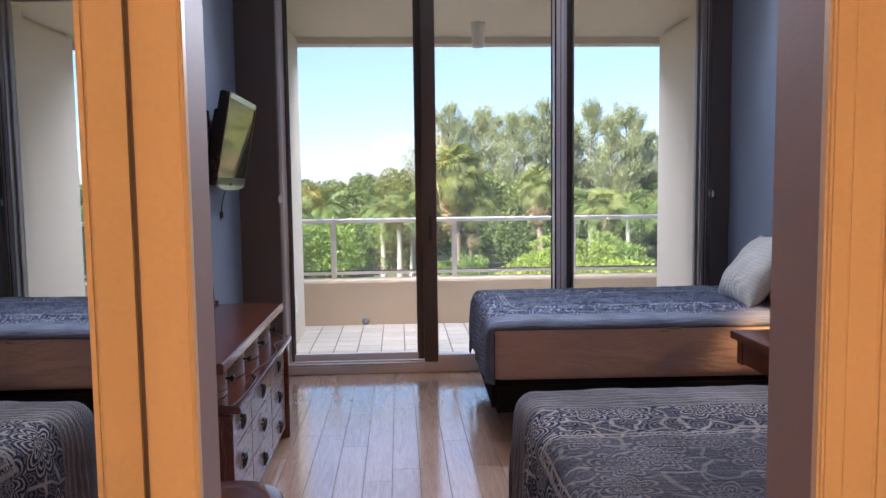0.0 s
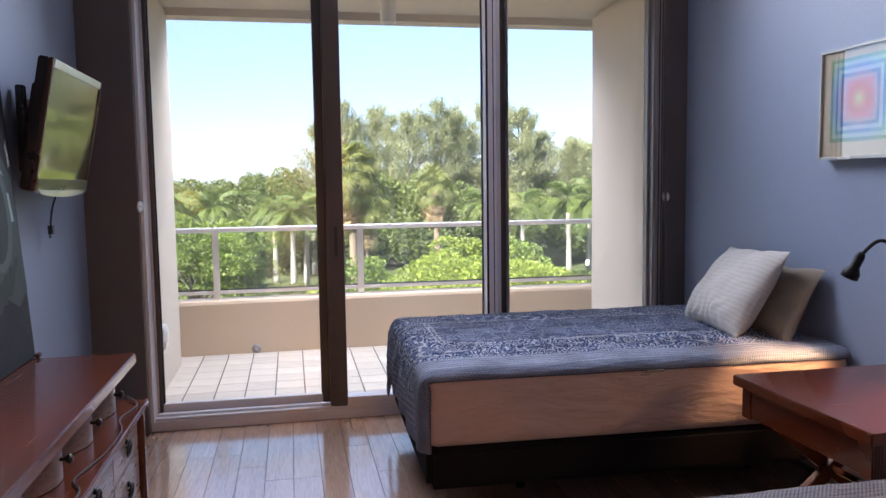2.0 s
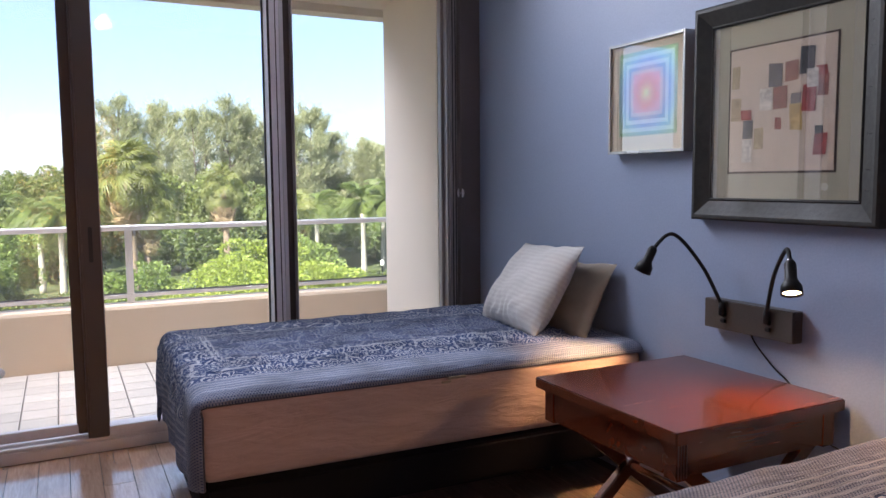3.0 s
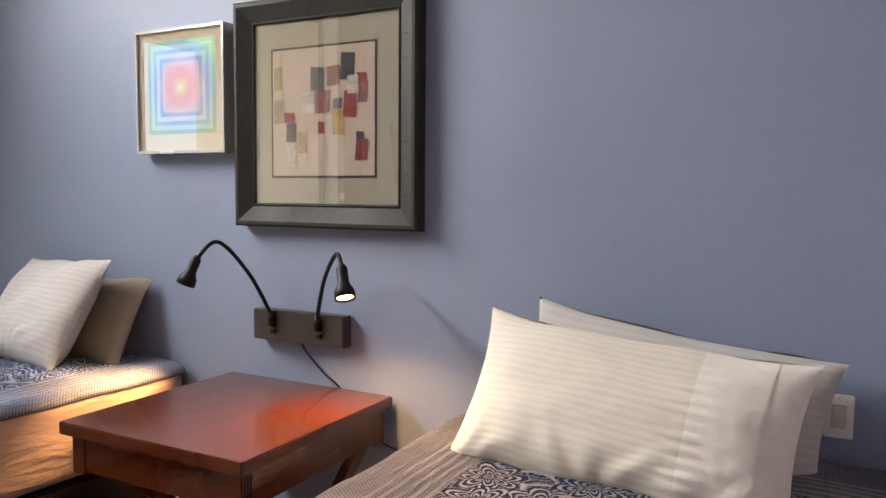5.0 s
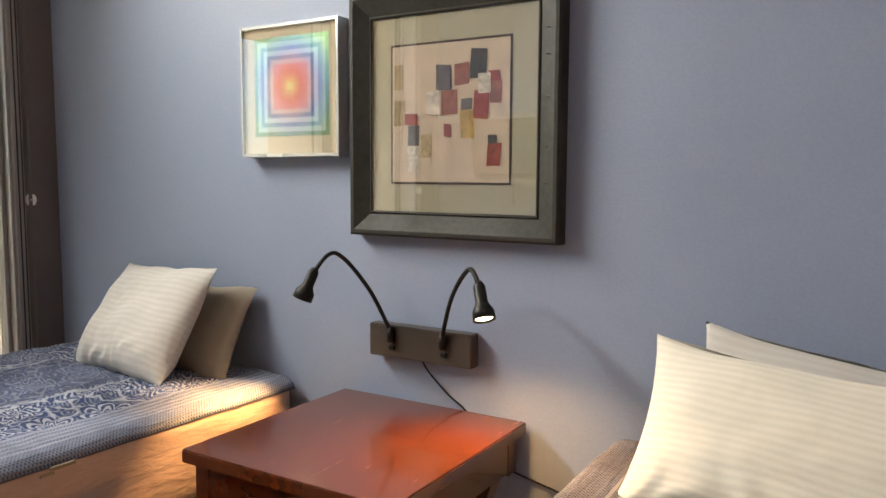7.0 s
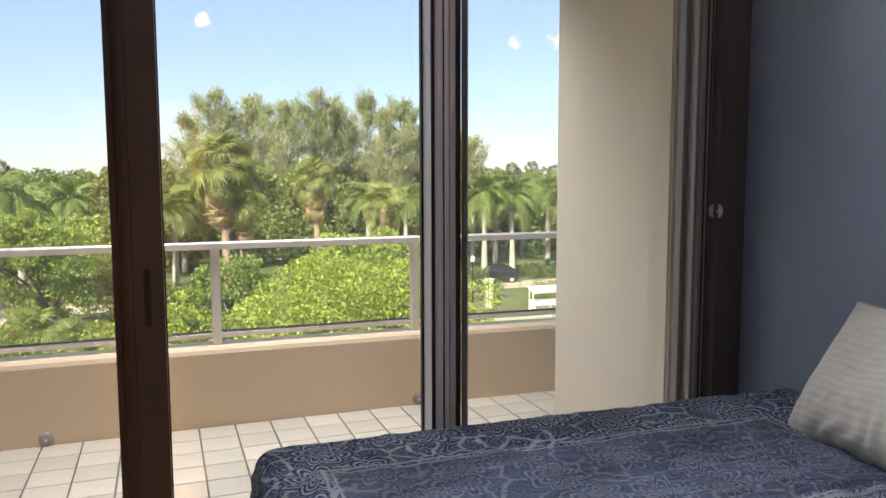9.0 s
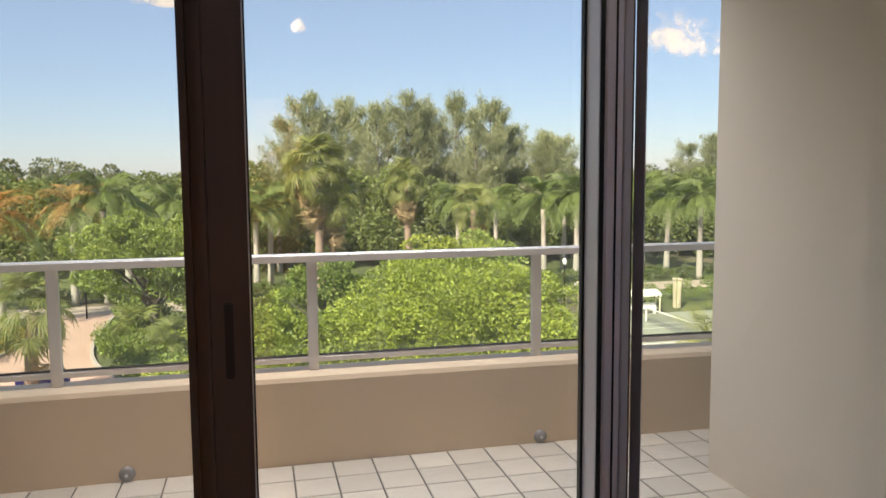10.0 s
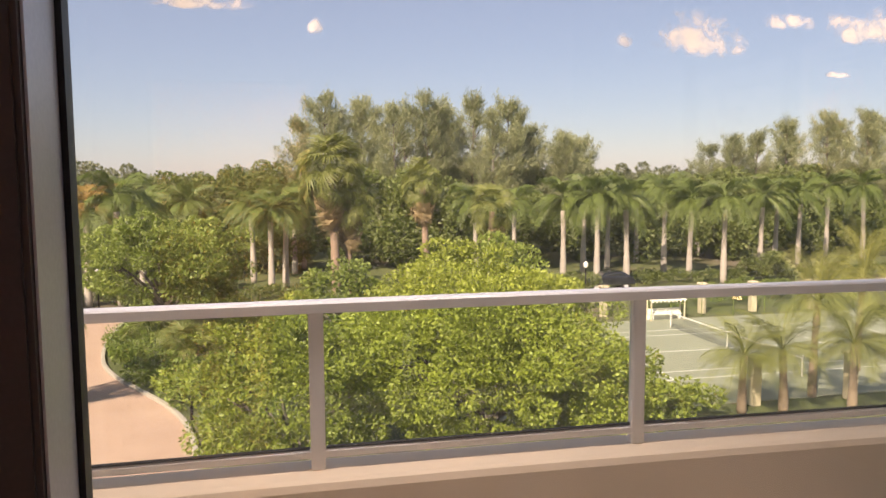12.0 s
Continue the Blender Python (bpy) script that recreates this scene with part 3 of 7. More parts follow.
def panel(x0, x1, ya, yb, wl, wr, m, m_right=None):
    """One glazed leaf: two stiles, bottom and top rail, seal and pane near its outer face."""
    leaf = part("panel", box(x0, x0 + wl, ya, yb, 0.076, 2.888, 0.004), m, door)
    part("stile", box(x1 - wr, x1, ya, yb, 0.076, 2.888, 0.004), m_right or m, leaf)
    part("bottom_rail", box(x0 + wl, x1 - wr, ya + 0.002, yb - 0.002, 0.0765, 0.128, 0.003), M_ALU, leaf)
    part("top_rail", box(x0 + wl, x1 - wr, ya + 0.002, yb - 0.002, 2.82, 2.8875, 0.003), m, leaf)
    a, b, c, d, y = x0 + wl, x1 - wr, 0.128, 2.82, yb - 0.012
    part("seal", boxes((a, a + 0.007, y - 0.01, y + 0.01, c, d), (b - 0.007, b, y - 0.01, y + 0.01, c, d)), M_SEAL, leaf)
    part("pane", box(a + 0.003, b - 0.003, y - 0.003, y + 0.003, c + 0.003, d), M_DOORGLASS, leaf)
    return leaf


leaf_a = panel(0.456, 1.497, 0.066, 0.112, 0.022, 0.075, M_BRONZE)
leaf_b = panel(1.478, 2.524, -0.045, 0.062, 0.090, 0.068, M_BRONZE, M_PALEALU)
leaf_c = panel(2.545, 3.643, 0.066, 0.112, 0.068, 0.020, M_BRONZE, M_ALU)
part("stile_cover", box(1.5685, 1.5705, -0.035, 0.038, 0.13, 2.81), M_ALU, leaf_b)
part("stile_cover", box(2.611, 2.6135, 0.0, 0.06, 0.13, 2.81), M_ALU, leaf_c)
part("meeting_strip", boxes((1.466, 1.4775, -0.05, 0.06, 0.08, 2.886), (1.417, 1.436, 0.05, 0.0655, 0.13, 2.82), bevel=0.002), M_BRONZE, door)
part("handle", boxes((1.510, 1.530, -0.052, -0.0455, 0.997, 1.178), bevel=0.003), M_SEAL, leaf_b, "recessed black pull handle")
part("lock_strip", boxes((2.457, 2.469, -0.0475, -0.0445, 0.09, 2.87), (2.5, 2.505, -0.0475, -0.0445, 0.09, 2.87)), M_SEAL, leaf_b)
part("pull_strip", box(2.473, 2.495, -0.052, -0.0455, 0.09, 2.87, 0.002), M_PALEALU, leaf_b)
part("edge_strip", box(2.5245, 2.5465, -0.049, 0.064, 0.08, 2.88, 0.002), M_ALU, leaf_b)

# ---- balcony ----
structure("balcony_slab", box(-0.3, 4.6, 0.15, 2.3, -0.30, -0.0035), M_GROUT, "grout bed of the tiled balcony floor", "balcony floor")
structure("balcony_ceiling", boxes((-0.3, 4.6, 0.12, 1.62, 2.80, 3.1), (-0.3, 4.6, 1.62, 1.80, 2.738, 3.1)), M_STUCCO_W, "pale beige stucco balcony ceiling", "ceiling")
structure("balcony_wall_1", box(-0.3, 0.36, 0.14, 1.70, -0.3, 2.80, 0.03, 3), M_STUCCO_W, "pale stucco side wall of the balcony", "wall")
structure("balcony_wall_2", box(3.735, 4.6, 0.14, 1.42, -0.3, 2.80, 0.045, 4), M_STUCCO_W, "pale stucco side column of the balcony", "wall")
structure("balcony_reveal", box(3.60, 3.76, 0.145, 0.30, -0.3, 2.80, 0.01), M_STUCCO_W, "narrow stucco return beside the glass door", "wall")


def parapet():
    bm = bmesh.new()
    rows = []
    n = 48
    for i in range(n + 1):
        x = -2.6 + 9.0 * i / n
        bow = -0.035 * ((x - 1.9) / 1.9) ** 2
        y = 1.975 + bow
        rows.append([bm.verts.new((x, y + dy, z)) for dy, z in ((0, -0.3), (0, 0.43), (0.012, 0.453), (0.04, 0.459), (0.24, 0.455), (0.262, 0.44), (0.27, -0.3))])
    for a, b in zip(rows, rows[1:]):
        for k in range(6):
            bm.faces.new((a[k], b[k], b[k + 1], a[k + 1]))
    for r in (rows[0], rows[-1]):
        bm.faces.new(r)
    structure("parapet", bm, M_STUCCO, "low beige stucco balcony parapet with a rounded top", "parapet")


parapet()


def rail_y(x):
    return 2.115 - 0.03 * ((x - 1.9) / 1.9) ** 2


def railing():
    t = thing("railing", (1.86, 2.11, 0.457), "white metal balcony railing with glass panels on the parapet", "railing")
    xs = [0.617 + 1.238 * k for k in range(-2, 5)]
    for x in xs:
        y = rail_y(x)
        part("post", box(x - 0.026, x + 0.026, y - 0.02, y + 0.02, 0.457, 1.03, 0.004), M_WHITEMETAL, t)
    line = [(-2.3 + 0.35 * k) for k in range(26)]

    def bar(z0, z1, half, name, m):
        bm = bmesh.new()
        rows = [[bm.verts.new((x, rail_y(x) + dy, z)) for dy, z in ((-half, z0), (-half, z1 - 0.008), (-half + 0.008, z1), (half - 0.008, z1), (half, z1 - 0.008), (half, z0))] for x in line]
        for a, b in zip(rows, rows[1:]):
            for k in range(6):
                bm.faces.new((a[k], b[k], b[(k + 1) % 6], a[(k + 1) % 6]))
        for r in (rows[0], rows[-1]):
            bm.faces.new(r)
        return part(name, bm, m, t)

    bar(1.031, 1.072, 0.036, "top_rail", M_WHITEMETAL)
    bar(0.500, 0.532, 0.014, "bottom_rail", M_WHITEMETAL)
    for a, b in zip(xs, xs[1:]):
        ya, yb = rail_y(a), rail_y(b)
        bm = bmesh.new()
        vs = [bm.verts.new(q) for dy in (-0.003, 0.003) for q in ((a + 0.028, ya + dy, 0.533), (b - 0.028, yb + dy, 0.533), (b - 0.028, yb + dy, 1.03), (a + 0.028, ya + dy, 1.03))]
        for f in ((0, 1, 2, 3), (7, 6, 5, 4), (0, 4, 5, 1), (1, 5, 6, 2), (2, 6, 7, 3), (3, 7, 4, 0)):
            bm.faces.new([vs[i] for i in f])
        pane = part("glass_panel", bm, M_RAILGLASS, t)
        part("gasket", tube([(a + 0.03, ya - 0.004, 0.537), (b - 0.03, yb - 0.004, 0.537)], 0.0065, 6), M_SEAL, pane)


railing()


def scupper(x):
    t = thing("drain_cover", (x, 1.955, 0.0), "small round metal drain cover at the foot of the parapet", "drain")
    part("dome", lathe([(0.036, 0.0), (0.040, 0.006), (0.036, 0.016), (0.022, 0.026), (0.004, 0.029)], 18, (x, 1.972, 0.036), (0, -1, 0)), M_JAMB, t, smooth=True)
    part("screw", lathe([(0.008, 0.0), (0.008, 0.006), (0.002, 0.008)], 8, (x, 1.944, 0.036), (0, -1, 0)), M_ALU, t)


scupper(0.936)
scupper(3.07)


def outlet_cover():
    t = thing("outlet_cover", (0.36, 0.66, 0.43), "white weatherproof outlet cover on the balcony side wall", "outlet cover")
    part("box", lathe([(0.075, 0.0), (0.078, 0.012), (0.07, 0.05), (0.05, 0.066), (0.005, 0.07)], 20, (0.358, 0.66, 0.445), (1, 0, 0)), M_WHITEPL, t, smooth=True)
    part("hood", box(0.358, 0.42, 0.60, 0.72, 0.345, 0.40, 0.008), M_WHITEPL, t)


outlet_cover()


def balcony_lamp():
    t = thing("ceiling_downlight", (2.0, 1.0, 2.8), "white cylindrical downlight hanging under the balcony ceiling, unlit", "downlight")
    part("cylinder", lathe([(0.056, 0.0), (0.056, -0.2), (0.052, -0.205), (0.048, -0.205), (0.046, -0.16)], 24, (2.0, 1.0, 2.8)), M_WHITEPL, t, smooth=True)
    part("collar", lathe([(0.066, 0.0), (0.066, -0.012), (0.058, -0.016)], 24, (2.0, 1.0, 2.8)), M_WHITEPL, t)


balcony_lamp()

# ---- beds ----


def rounded(x0, x1, y0, y1, z0, z1, r, seg=4):
    return box(x0, x1, y0, y1, z0, z1, r, seg)


def stuffed(x0, x1, y0, y1, z0, z1, r, seed):
    """Padded block: round edges, sides that swell a little and a cover that puckers towards its lower edge."""
    lo, hi = (x0, y0, z0), (x1, y1, z1)

    def steps(a, b, pitch):
        n = max(2, int((b - a - 2 * r) / pitch))
        ends = [r * (1 - math.cos(math.pi / 2 * k / 5)) for k in range(5)]
        return [a + e for e in ends] + [a + r + (b - a - 2 * r) * k / n for k in range(n + 1)] + [b - e for e in reversed(ends)]

    runs = [steps(lo[k], hi[k], p) for k, p in enumerate((0.035, 0.05, 0.022))]
    bm = bmesh.new()
    for axis in range(3):
        i, j = (axis + 1) % 3, (axis + 2) % 3
        for level in (lo[axis], hi[axis]):
            rows = []
            for a in runs[i]:
                row = []
                for b in runs[j]:
                    q = [0.0, 0.0, 0.0]
                    q[axis], q[i], q[j] = level, a, b
                    q = Vector(q)
                    core = Vector([min(max(q[k], lo[k] + r), hi[k] - r) for k in range(3)])
                    away = (q - core).normalized()
                    f = (q.z - z0) / (z1 - z0)
                    soft = noise.noise(Vector((q.x * 2.3 + seed, q.y * 2.3, q.z * 6)))
                    pucker = noise.noise(Vector((q.x * 5 + q.z * 9 + seed, q.y * 5, q.z * 34 - q.x * 4)))
                    ease = 4 * f * (1 - f)
                    row.append(bm.verts.new(core + away * (r + (0.004 * soft + 0.0035 * pucker * (1.2 - f)) * ease)))
                rows.append(row)
            for p, s in zip(rows, rows[1:]):
                for k in range(len(p) - 1):
                    bm.faces.new((p[k], p[k + 1], s[k + 1], s[k]))
    bmesh.ops.remove_doubles(bm, verts=bm.verts, dist=0.0005)
    return bm


M_HEM = cloth("navy_hem", (0.03, 0.03, 0.05), 420, 20, 0.3)


def bed(x0, x1, y0, y1, label):
    """Foot at x0, head at x1."""
    t = thing("bed", ((x0 + x1) / 2, (y0 + y1) / 2, 0), label, "bed", "beds along the wall")
    part("mattress", stuffed(x0 + 0.002, x1, y0, y1, 0.325, 0.645, 0.06, x0 + y0), M_SHEET, t, "thick mattress in a taupe fitted sheet", True)
    part("base", rounded(x0 + 0.012, x1 - 0.02, y0 + 0.006, y1 - 0.006, 0.145, 0.335, 0.03, 3), M_BLACKFAB, t, "black fabric bed base")
    for x in (x0 + 0.5, x1 - 0.3):
        for y in (y0 + 0.34, y1 - 0.34):
            part("leg", tube([(x, y, 0.0), (x, y, 0.03), (x, y, 0.19)], [0.022, 0.028, 0.032], 12), M_BLACKPL, t, smooth=True)
    for a in (y0 + 0.12, y1 - 0.16):
        part("frame_rail", box(x0 + 0.14, x1 - 0.14, a, a + 0.04, 0.15, 0.19), M_IRON, t)
    return t


def coverlet(x0, x1, y0, y1, drop, near_drop, far_drop, seed, label, crumple=0.0):
    """Thin woven coverlet: flat on the mattress, turned over the foot and hanging in soft folds."""
    top = 0.648
    R = 0.06
    length = x1 - x0
    total = drop + length
    width = y1 - y0
    across = width + max(0.0, near_drop) + far_drop

    def over(d, edge_len):
        """Distance past an edge: how far out and how far down the cloth lies."""
        arc = R * math.pi / 2
        if d <= 0:
            return -d, 0.0, 0.0
        if d < arc:
            a = d / R
            return None, R * math.sin(a), R * (1 - math.cos(a))
        return None, R, R + (d - arc)

    def place(u, v):
        s, w = u * total - drop, v * across - max(0.0, near_drop)
        n1 = noise.noise(Vector((s * 5 + seed, w * 5, 0.3)))
        n2 = noise.noise(Vector((s * 17 + seed, w * 11, 4.3)))
        inset = R
        x, z = x0 + s, top
        hang = 0.0
        if s < inset:
            _, out, down = over(inset - s, R)
            x, z, hang = x0 + inset - out, top - down, down
        y = y0 + w
        calm = 1.0
        if near_drop < 0:
            calm = min(1.0, 0.12 + w / 0.22)
            if w < inset:
                dip = 0.06 - math.sqrt(max(0.0, 0.06 ** 2 - (0.055 - min(w, 0.055)) ** 2))
                if s < inset:
                    share = min(1.0, hang / R)
                    x, z = x + dip * share, z - dip * (1 - share)
                else:
                    z -= dip
        if w < inset and near_drop >= 0:
            _, out, down = over(inset - w, R)
            y, z = y0 + inset - out, z - down
            hang = max(hang, down)
        elif w > width - inset:
            _, out, down = over(w - (width - inset), R)
            y, z = y0 + width - inset + out, z - down
            hang = max(hang, down)
        if hang > 0.06 and s < inset:
            x -= 0.003 + calm * ((0.5 + 0.5 * math.sin(w * 21 + seed + 1.3 * n1)) * 0.020 * min(1, (hang - 0.06) / 0.12) + 0.010 * abs(n2))
        else:
            z += 0.002 + calm * max(0, 0.006 * n1 + 0.004 * n2 + 0.004)
            if crumple:
                # slept-on creases running along the bed, strongest across its middle
                warp = noise.noise(Vector((s * 2.1, w * 3.0, seed)))
                ridge = 1 - abs(noise.noise(Vector((s * 3.4 + 1.5 * warp, w * 19 + 2.5 * warp, seed + 2.0)))) * 2
                fine = 1 - abs(noise.noise(Vector((s * 7.0, w * 37 + 4 * warp, seed + 6.0)))) * 2
                z += crumple * min(1.0, max(0.0, (w - 0.16) / 0.15), max(0.25, (1.25 - w) / 0.5)) * (max(0, ridge) ** 2 + 0.45 * max(0, fine) ** 2)
        return (x - 0.006, y, z)

    bm = grid(*((170, 150) if crumple else (110, 74)), place, lambda u, v: (u * total, v * across))
    ob = part("coverlet", bm, M_COVERLET_PALER if crumple else M_COVERLET, None, "", True)
    tagged(ob, label, "bedspread", "coverlets on the beds")
    for pts in ([place(k / 70, 0) for k in range(71)], [place(0, k / 60) for k in range(61)], [place(k / 70, 1) for k in range(71)]):
        part("hem", tube([(x, y, z + 0.002) for x, y, z in pts], 0.0045, 6), M_HEM, ob, "dark navy stitched hem", True)
    solid = ob.modifiers.new("thickness", "SOLIDIFY")
    solid.thickness, solid.offset = 0.005, 1.0
    return ob


far_bed = bed(1.772, 3.735, -1.68, -0.34, "double bed with black base and taupe mattress by the glass")
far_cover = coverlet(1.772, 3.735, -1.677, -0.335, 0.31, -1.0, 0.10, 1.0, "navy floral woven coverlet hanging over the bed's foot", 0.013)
bed(1.715, 3.735, -4.29, -2.955, "double bed with black base and taupe mattress by the doorway")
coverlet(1.715, 3.735, -4.295, -2.95, 0.50, 0.25, 0.16, 7.0, "navy floral woven coverlet spread over the near bed")
tag = thing("mattress_tag", (2.72, -1.69, 0.6), "small folded sewn label on the mattress side", "label")
part("tab", boxes((2.82, 2.745, -1.688, -1.6825, 0.606, 0.616), (2.715, 2.755, -1.689, -1.6835, 0.594, 0.602)), M_BEIGECASE, tag)
# the far bed stands a little askew
askew = Matrix.Translation((3.735, -1.68, 0)) @ Matrix.Rotation(radians(-1.7), 4, "Z") @ Matrix.Translation((-3.735, 1.68, 0))
for ob in (far_bed, far_cover, tag):
    ob.matrix_basis = askew @ ob.matrix_basis


def pillow(place, width, height, depth, m, label, seed, hem=None, ears=0.10):
    """Soft filled case: thick in the middle, pinched at the seams, corners drawn out, the lower part sagging."""
    t = thing("pillow", (0, 0, 0), label, "pillow", "pillows on the beds")

    def cushion(lo, hi, name, material, puff):
        def side(sign):
            def f(u, v):
                a, b = lo + (hi - lo) * u, v * 2 - 1
                r = max(0.0, (1 - abs(a) ** 3.0)) ** 0.62 * max(0.0, (1 - abs(b) ** 3.0)) ** 0.62
                n1 = noise.noise(Vector((a * 2.2 + seed, b * 2.2, sign)))
                n2 = noise.noise(Vector((a * 8 + seed, b * 7, sign + 3)))
                crease = abs(noise.noise(Vector((a * 5 + b * 3 + seed, b * 9 - a * 2, sign + 8))))
                gather = math.sin(b * 46 + 3 * n1) * math.exp(-((a - hem) / 0.10) ** 2) if hem else 0.0
                pull = 1 - ears * (1 - abs(a) ** 2) * abs(b) ** 2.0
                pull2 = 1 - ears * 0.7 * (1 - abs(b) ** 2) * abs(a) ** 2.0
                w, h = a * width / 2 * pull2, b * height / 2 * pull
                d = sign * r * depth / 2 * puff * (1 + 0.09 * n1 - 0.26 * b) + r * (0.002 * n2 - 0.007 * max(0.0, 0.12 - crease) * 2.2 * (0.6 - 0.4 * b) + 0.006 * gather + 0.011 * max(0.0, -b - 0.25) * math.sin(a * 24 - b * 5 + seed + 5 * n1))
                return (w, d, h + 0.012 * n1)
            return f
        bm = bmesh.new()
        for sgn in (-1, 1):
            g = grid(64, 56, side(sgn), lambda u, v: (u * width, v * height))
            me = bpy.data.meshes.new("tmp")
            g.to_mesh(me)
            g.free()
            bm.from_mesh(me)
            bpy.data.meshes.remove(me)
        bmesh.ops.remove_doubles(bm, verts=bm.verts, dist=0.0015)
        ob = part(name, bm, material, None, "", True)
        ob.parent = t
        return ob

    if hem:
        cushion(-1.0, hem, "case", m, 1.0)
        cushion(hem - 0.01, 0.80, "hem", M_WHITEHEM, 1.04)
        cushion(0.79, 1.0, "inner_pillow", M_WHITEHEM, 0.98)
    else:
        cushion(-1.0, 1.0, "case", m, 1.0)
    t.matrix_basis = place
    return t


# far bed
pillow(pose(3.535, -1.03, 0.852, -33, -3, -99), 0.70, 0.50, 0.20, M_PALECASE, "white striped pillow leaning on another on the far bed", 2.0, None, 0.05)
pillow(pose(3.655, -1.15, 0.815, -27, 0, -92), 0.66, 0.41, 0.13, M_BEIGECASE, "beige pillow leaning on the wall of the far bed", 5.0)
# near bed
pillow(pose(3.42, -3.555, 0.792, -30, 4.5, -92), 0.89, 0.46, 0.22, M_WHITECASE, "white striped pillow with a gathered hem on the near bed", 9.0, 0.42)
pillow(pose(3.632, -3.625, 0.798, -14, 7.5, -90), 0.85, 0.40, 0.15, M_PALECASE, "pale pillow leaning on the wall of the near bed", 12.0)

# ---- night table ----


def night_table():
    t = thing("night_table", (3.36, -2.29, 0), "cherry wood night table with crossed legs between the beds", "night table")
    part("top", box(2.985, 3.745, -2.665, -1.915, 0.606, 0.647, 0.004), M_CHERRY_X, t)
    for d in ((3.015, 3.035, -2.635, -1.945), (3.70, 3.72, -2.635, -1.945), (3.035, 3.70, -1.965, -1.945), (3.035, 3.70, -2.635, -2.615)):
        apron = part("apron", box(*d, 0.49, 0.6055, 0.002), M_CHERRY_X, t)
    for x in (3.012, 3.672):
        for y in (-2.638, -1.998):
            blk = part("corner_block", box(x, x + 0.056, y, y + 0.056, 0.482, 0.6052, 0.002), M_CHERRY_X, t)
    for k in range(4):
        part("flute", box(3.016 + k * 0.011, 3.021 + k * 0.011, -2.6405, -2.6385, 0.49, 0.60), M_DARKWOOD, apron)
    for y in (-2.585, -2.0):
        for sgn in (1, -1):
            bm = boxes((-0.38, 0.38, -0.018, 0.018, -0.026, 0.026), bevel=0.004)
            bmesh.ops.rotate(bm, verts=bm.verts, cent=(0, 0, 0), matrix=Matrix.Rotation(sgn * radians(40), 3, "Y"))
            bmesh.ops.translate(bm, verts=bm.verts, vec=(3.365, y + 0.019 * sgn, 0.268))
            part("leg", bm, M_CHERRY_X, t)
    part("stretcher", tube([(3.365, -2.6, 0.268), (3.365, -1.98, 0.268)], 0.014, 10), M_CHERRY, t, smooth=True)
    return t


night_table()

# ---- twin reading lamp on the wall ----


def reading_lamp():
    t = thing("wall_lamp", (3.75, -2.246, 0.853), "bronze wall plate with two black gooseneck reading lights, both lit", "wall lamp")
    part("plate", boxes((3.712, RIGHT - 0.001, -2.474, -2.056, 0.801, 0.917), bevel=0.003), M_PLATE, t)
    for base, mid, apex, head, mouth, y in (
            ((3.70, -2.155, 0.90), (3.65, -2.095, 1.055), (3.58, -2.010, 1.176), (3.508, -1.974, 1.118), (3.480, -1.944, 1.024), -2.155),
            ((3.70, -2.368, 0.90), (3.66, -2.43, 1.05), (3.598, -2.528, 1.153), (3.523, -2.604, 1.118), (3.488, -2.643, 1.022), -2.368)):
        arm = part("arm", tube(bezier([base, mid, apex, head], 10), 0.0075, 10), M_BLACKMATT, t, "black flexible gooseneck", True)
        part("socket", tube([(3.713, y, 0.862), (3.700, y, 0.868), (3.700, y, 0.89), (3.700, y, 0.915)], [0.012, 0.014, 0.013, 0.009], 10), M_BLACKMATT, arm, smooth=True)
        h, mo = Vector(head), Vector(mouth)
        d = (mo - h).normalized()
        L = (mo - h).length
        head_ob = part("head", lathe([(0.010, -0.012), (0.017, 0.0), (0.019, 0.008), (0.019, L * 0.5), (0.024, L * 0.6), (0.033, L * 0.74), (0.035, L), (0.032, L), (0.029, L * 0.8), (0.01, L * 0.72)], 20, h, d), M_BLACKMATT, t, "black spun-metal head", True)
        part("bulb", lathe([(0.008, L * 0.74), (0.024, L * 0.82), (0.028, L * 0.93), (0.018, L * 0.97), (0.003, L * 0.985)], 16, h, d), M_BULB, head_ob, "lit frosted bulb", True)
        part("switch", box(3.702, 3.7125, y - 0.014, y + 0.010, 0.830, 0.846, 0.003), M_BLACKMATT, t)
    part("cord", tube(bezier([(3.745, -2.258, 0.803), (3.753, -2.28, 0.76), (3.754, -2.36, 0.69), (3.757, -2.44, 0.63), (3.757, -2.50, 0.5), (3.757, -2.82, 0.42), (3.757, -2.78, 0.40)], 8), 0.0035, 6), M_BLACKMATT, t, smooth=True)
    return t


reading_lamp()

# ---- pictures ----


def flat(name, y0, y1, z0, z1, x, colour, parent, label="", rough=0.8):
    if colour not in FLATS:
        FLATS[colour] = surface("print_ink", colour, rough, 0.12, 12, 200, 0.05, 0.001)
    return part(name, box(x, x + 0.0012, y0, y1, z0, z1), FLATS[colour], parent, label)


FLATS, INKS = {}, {}


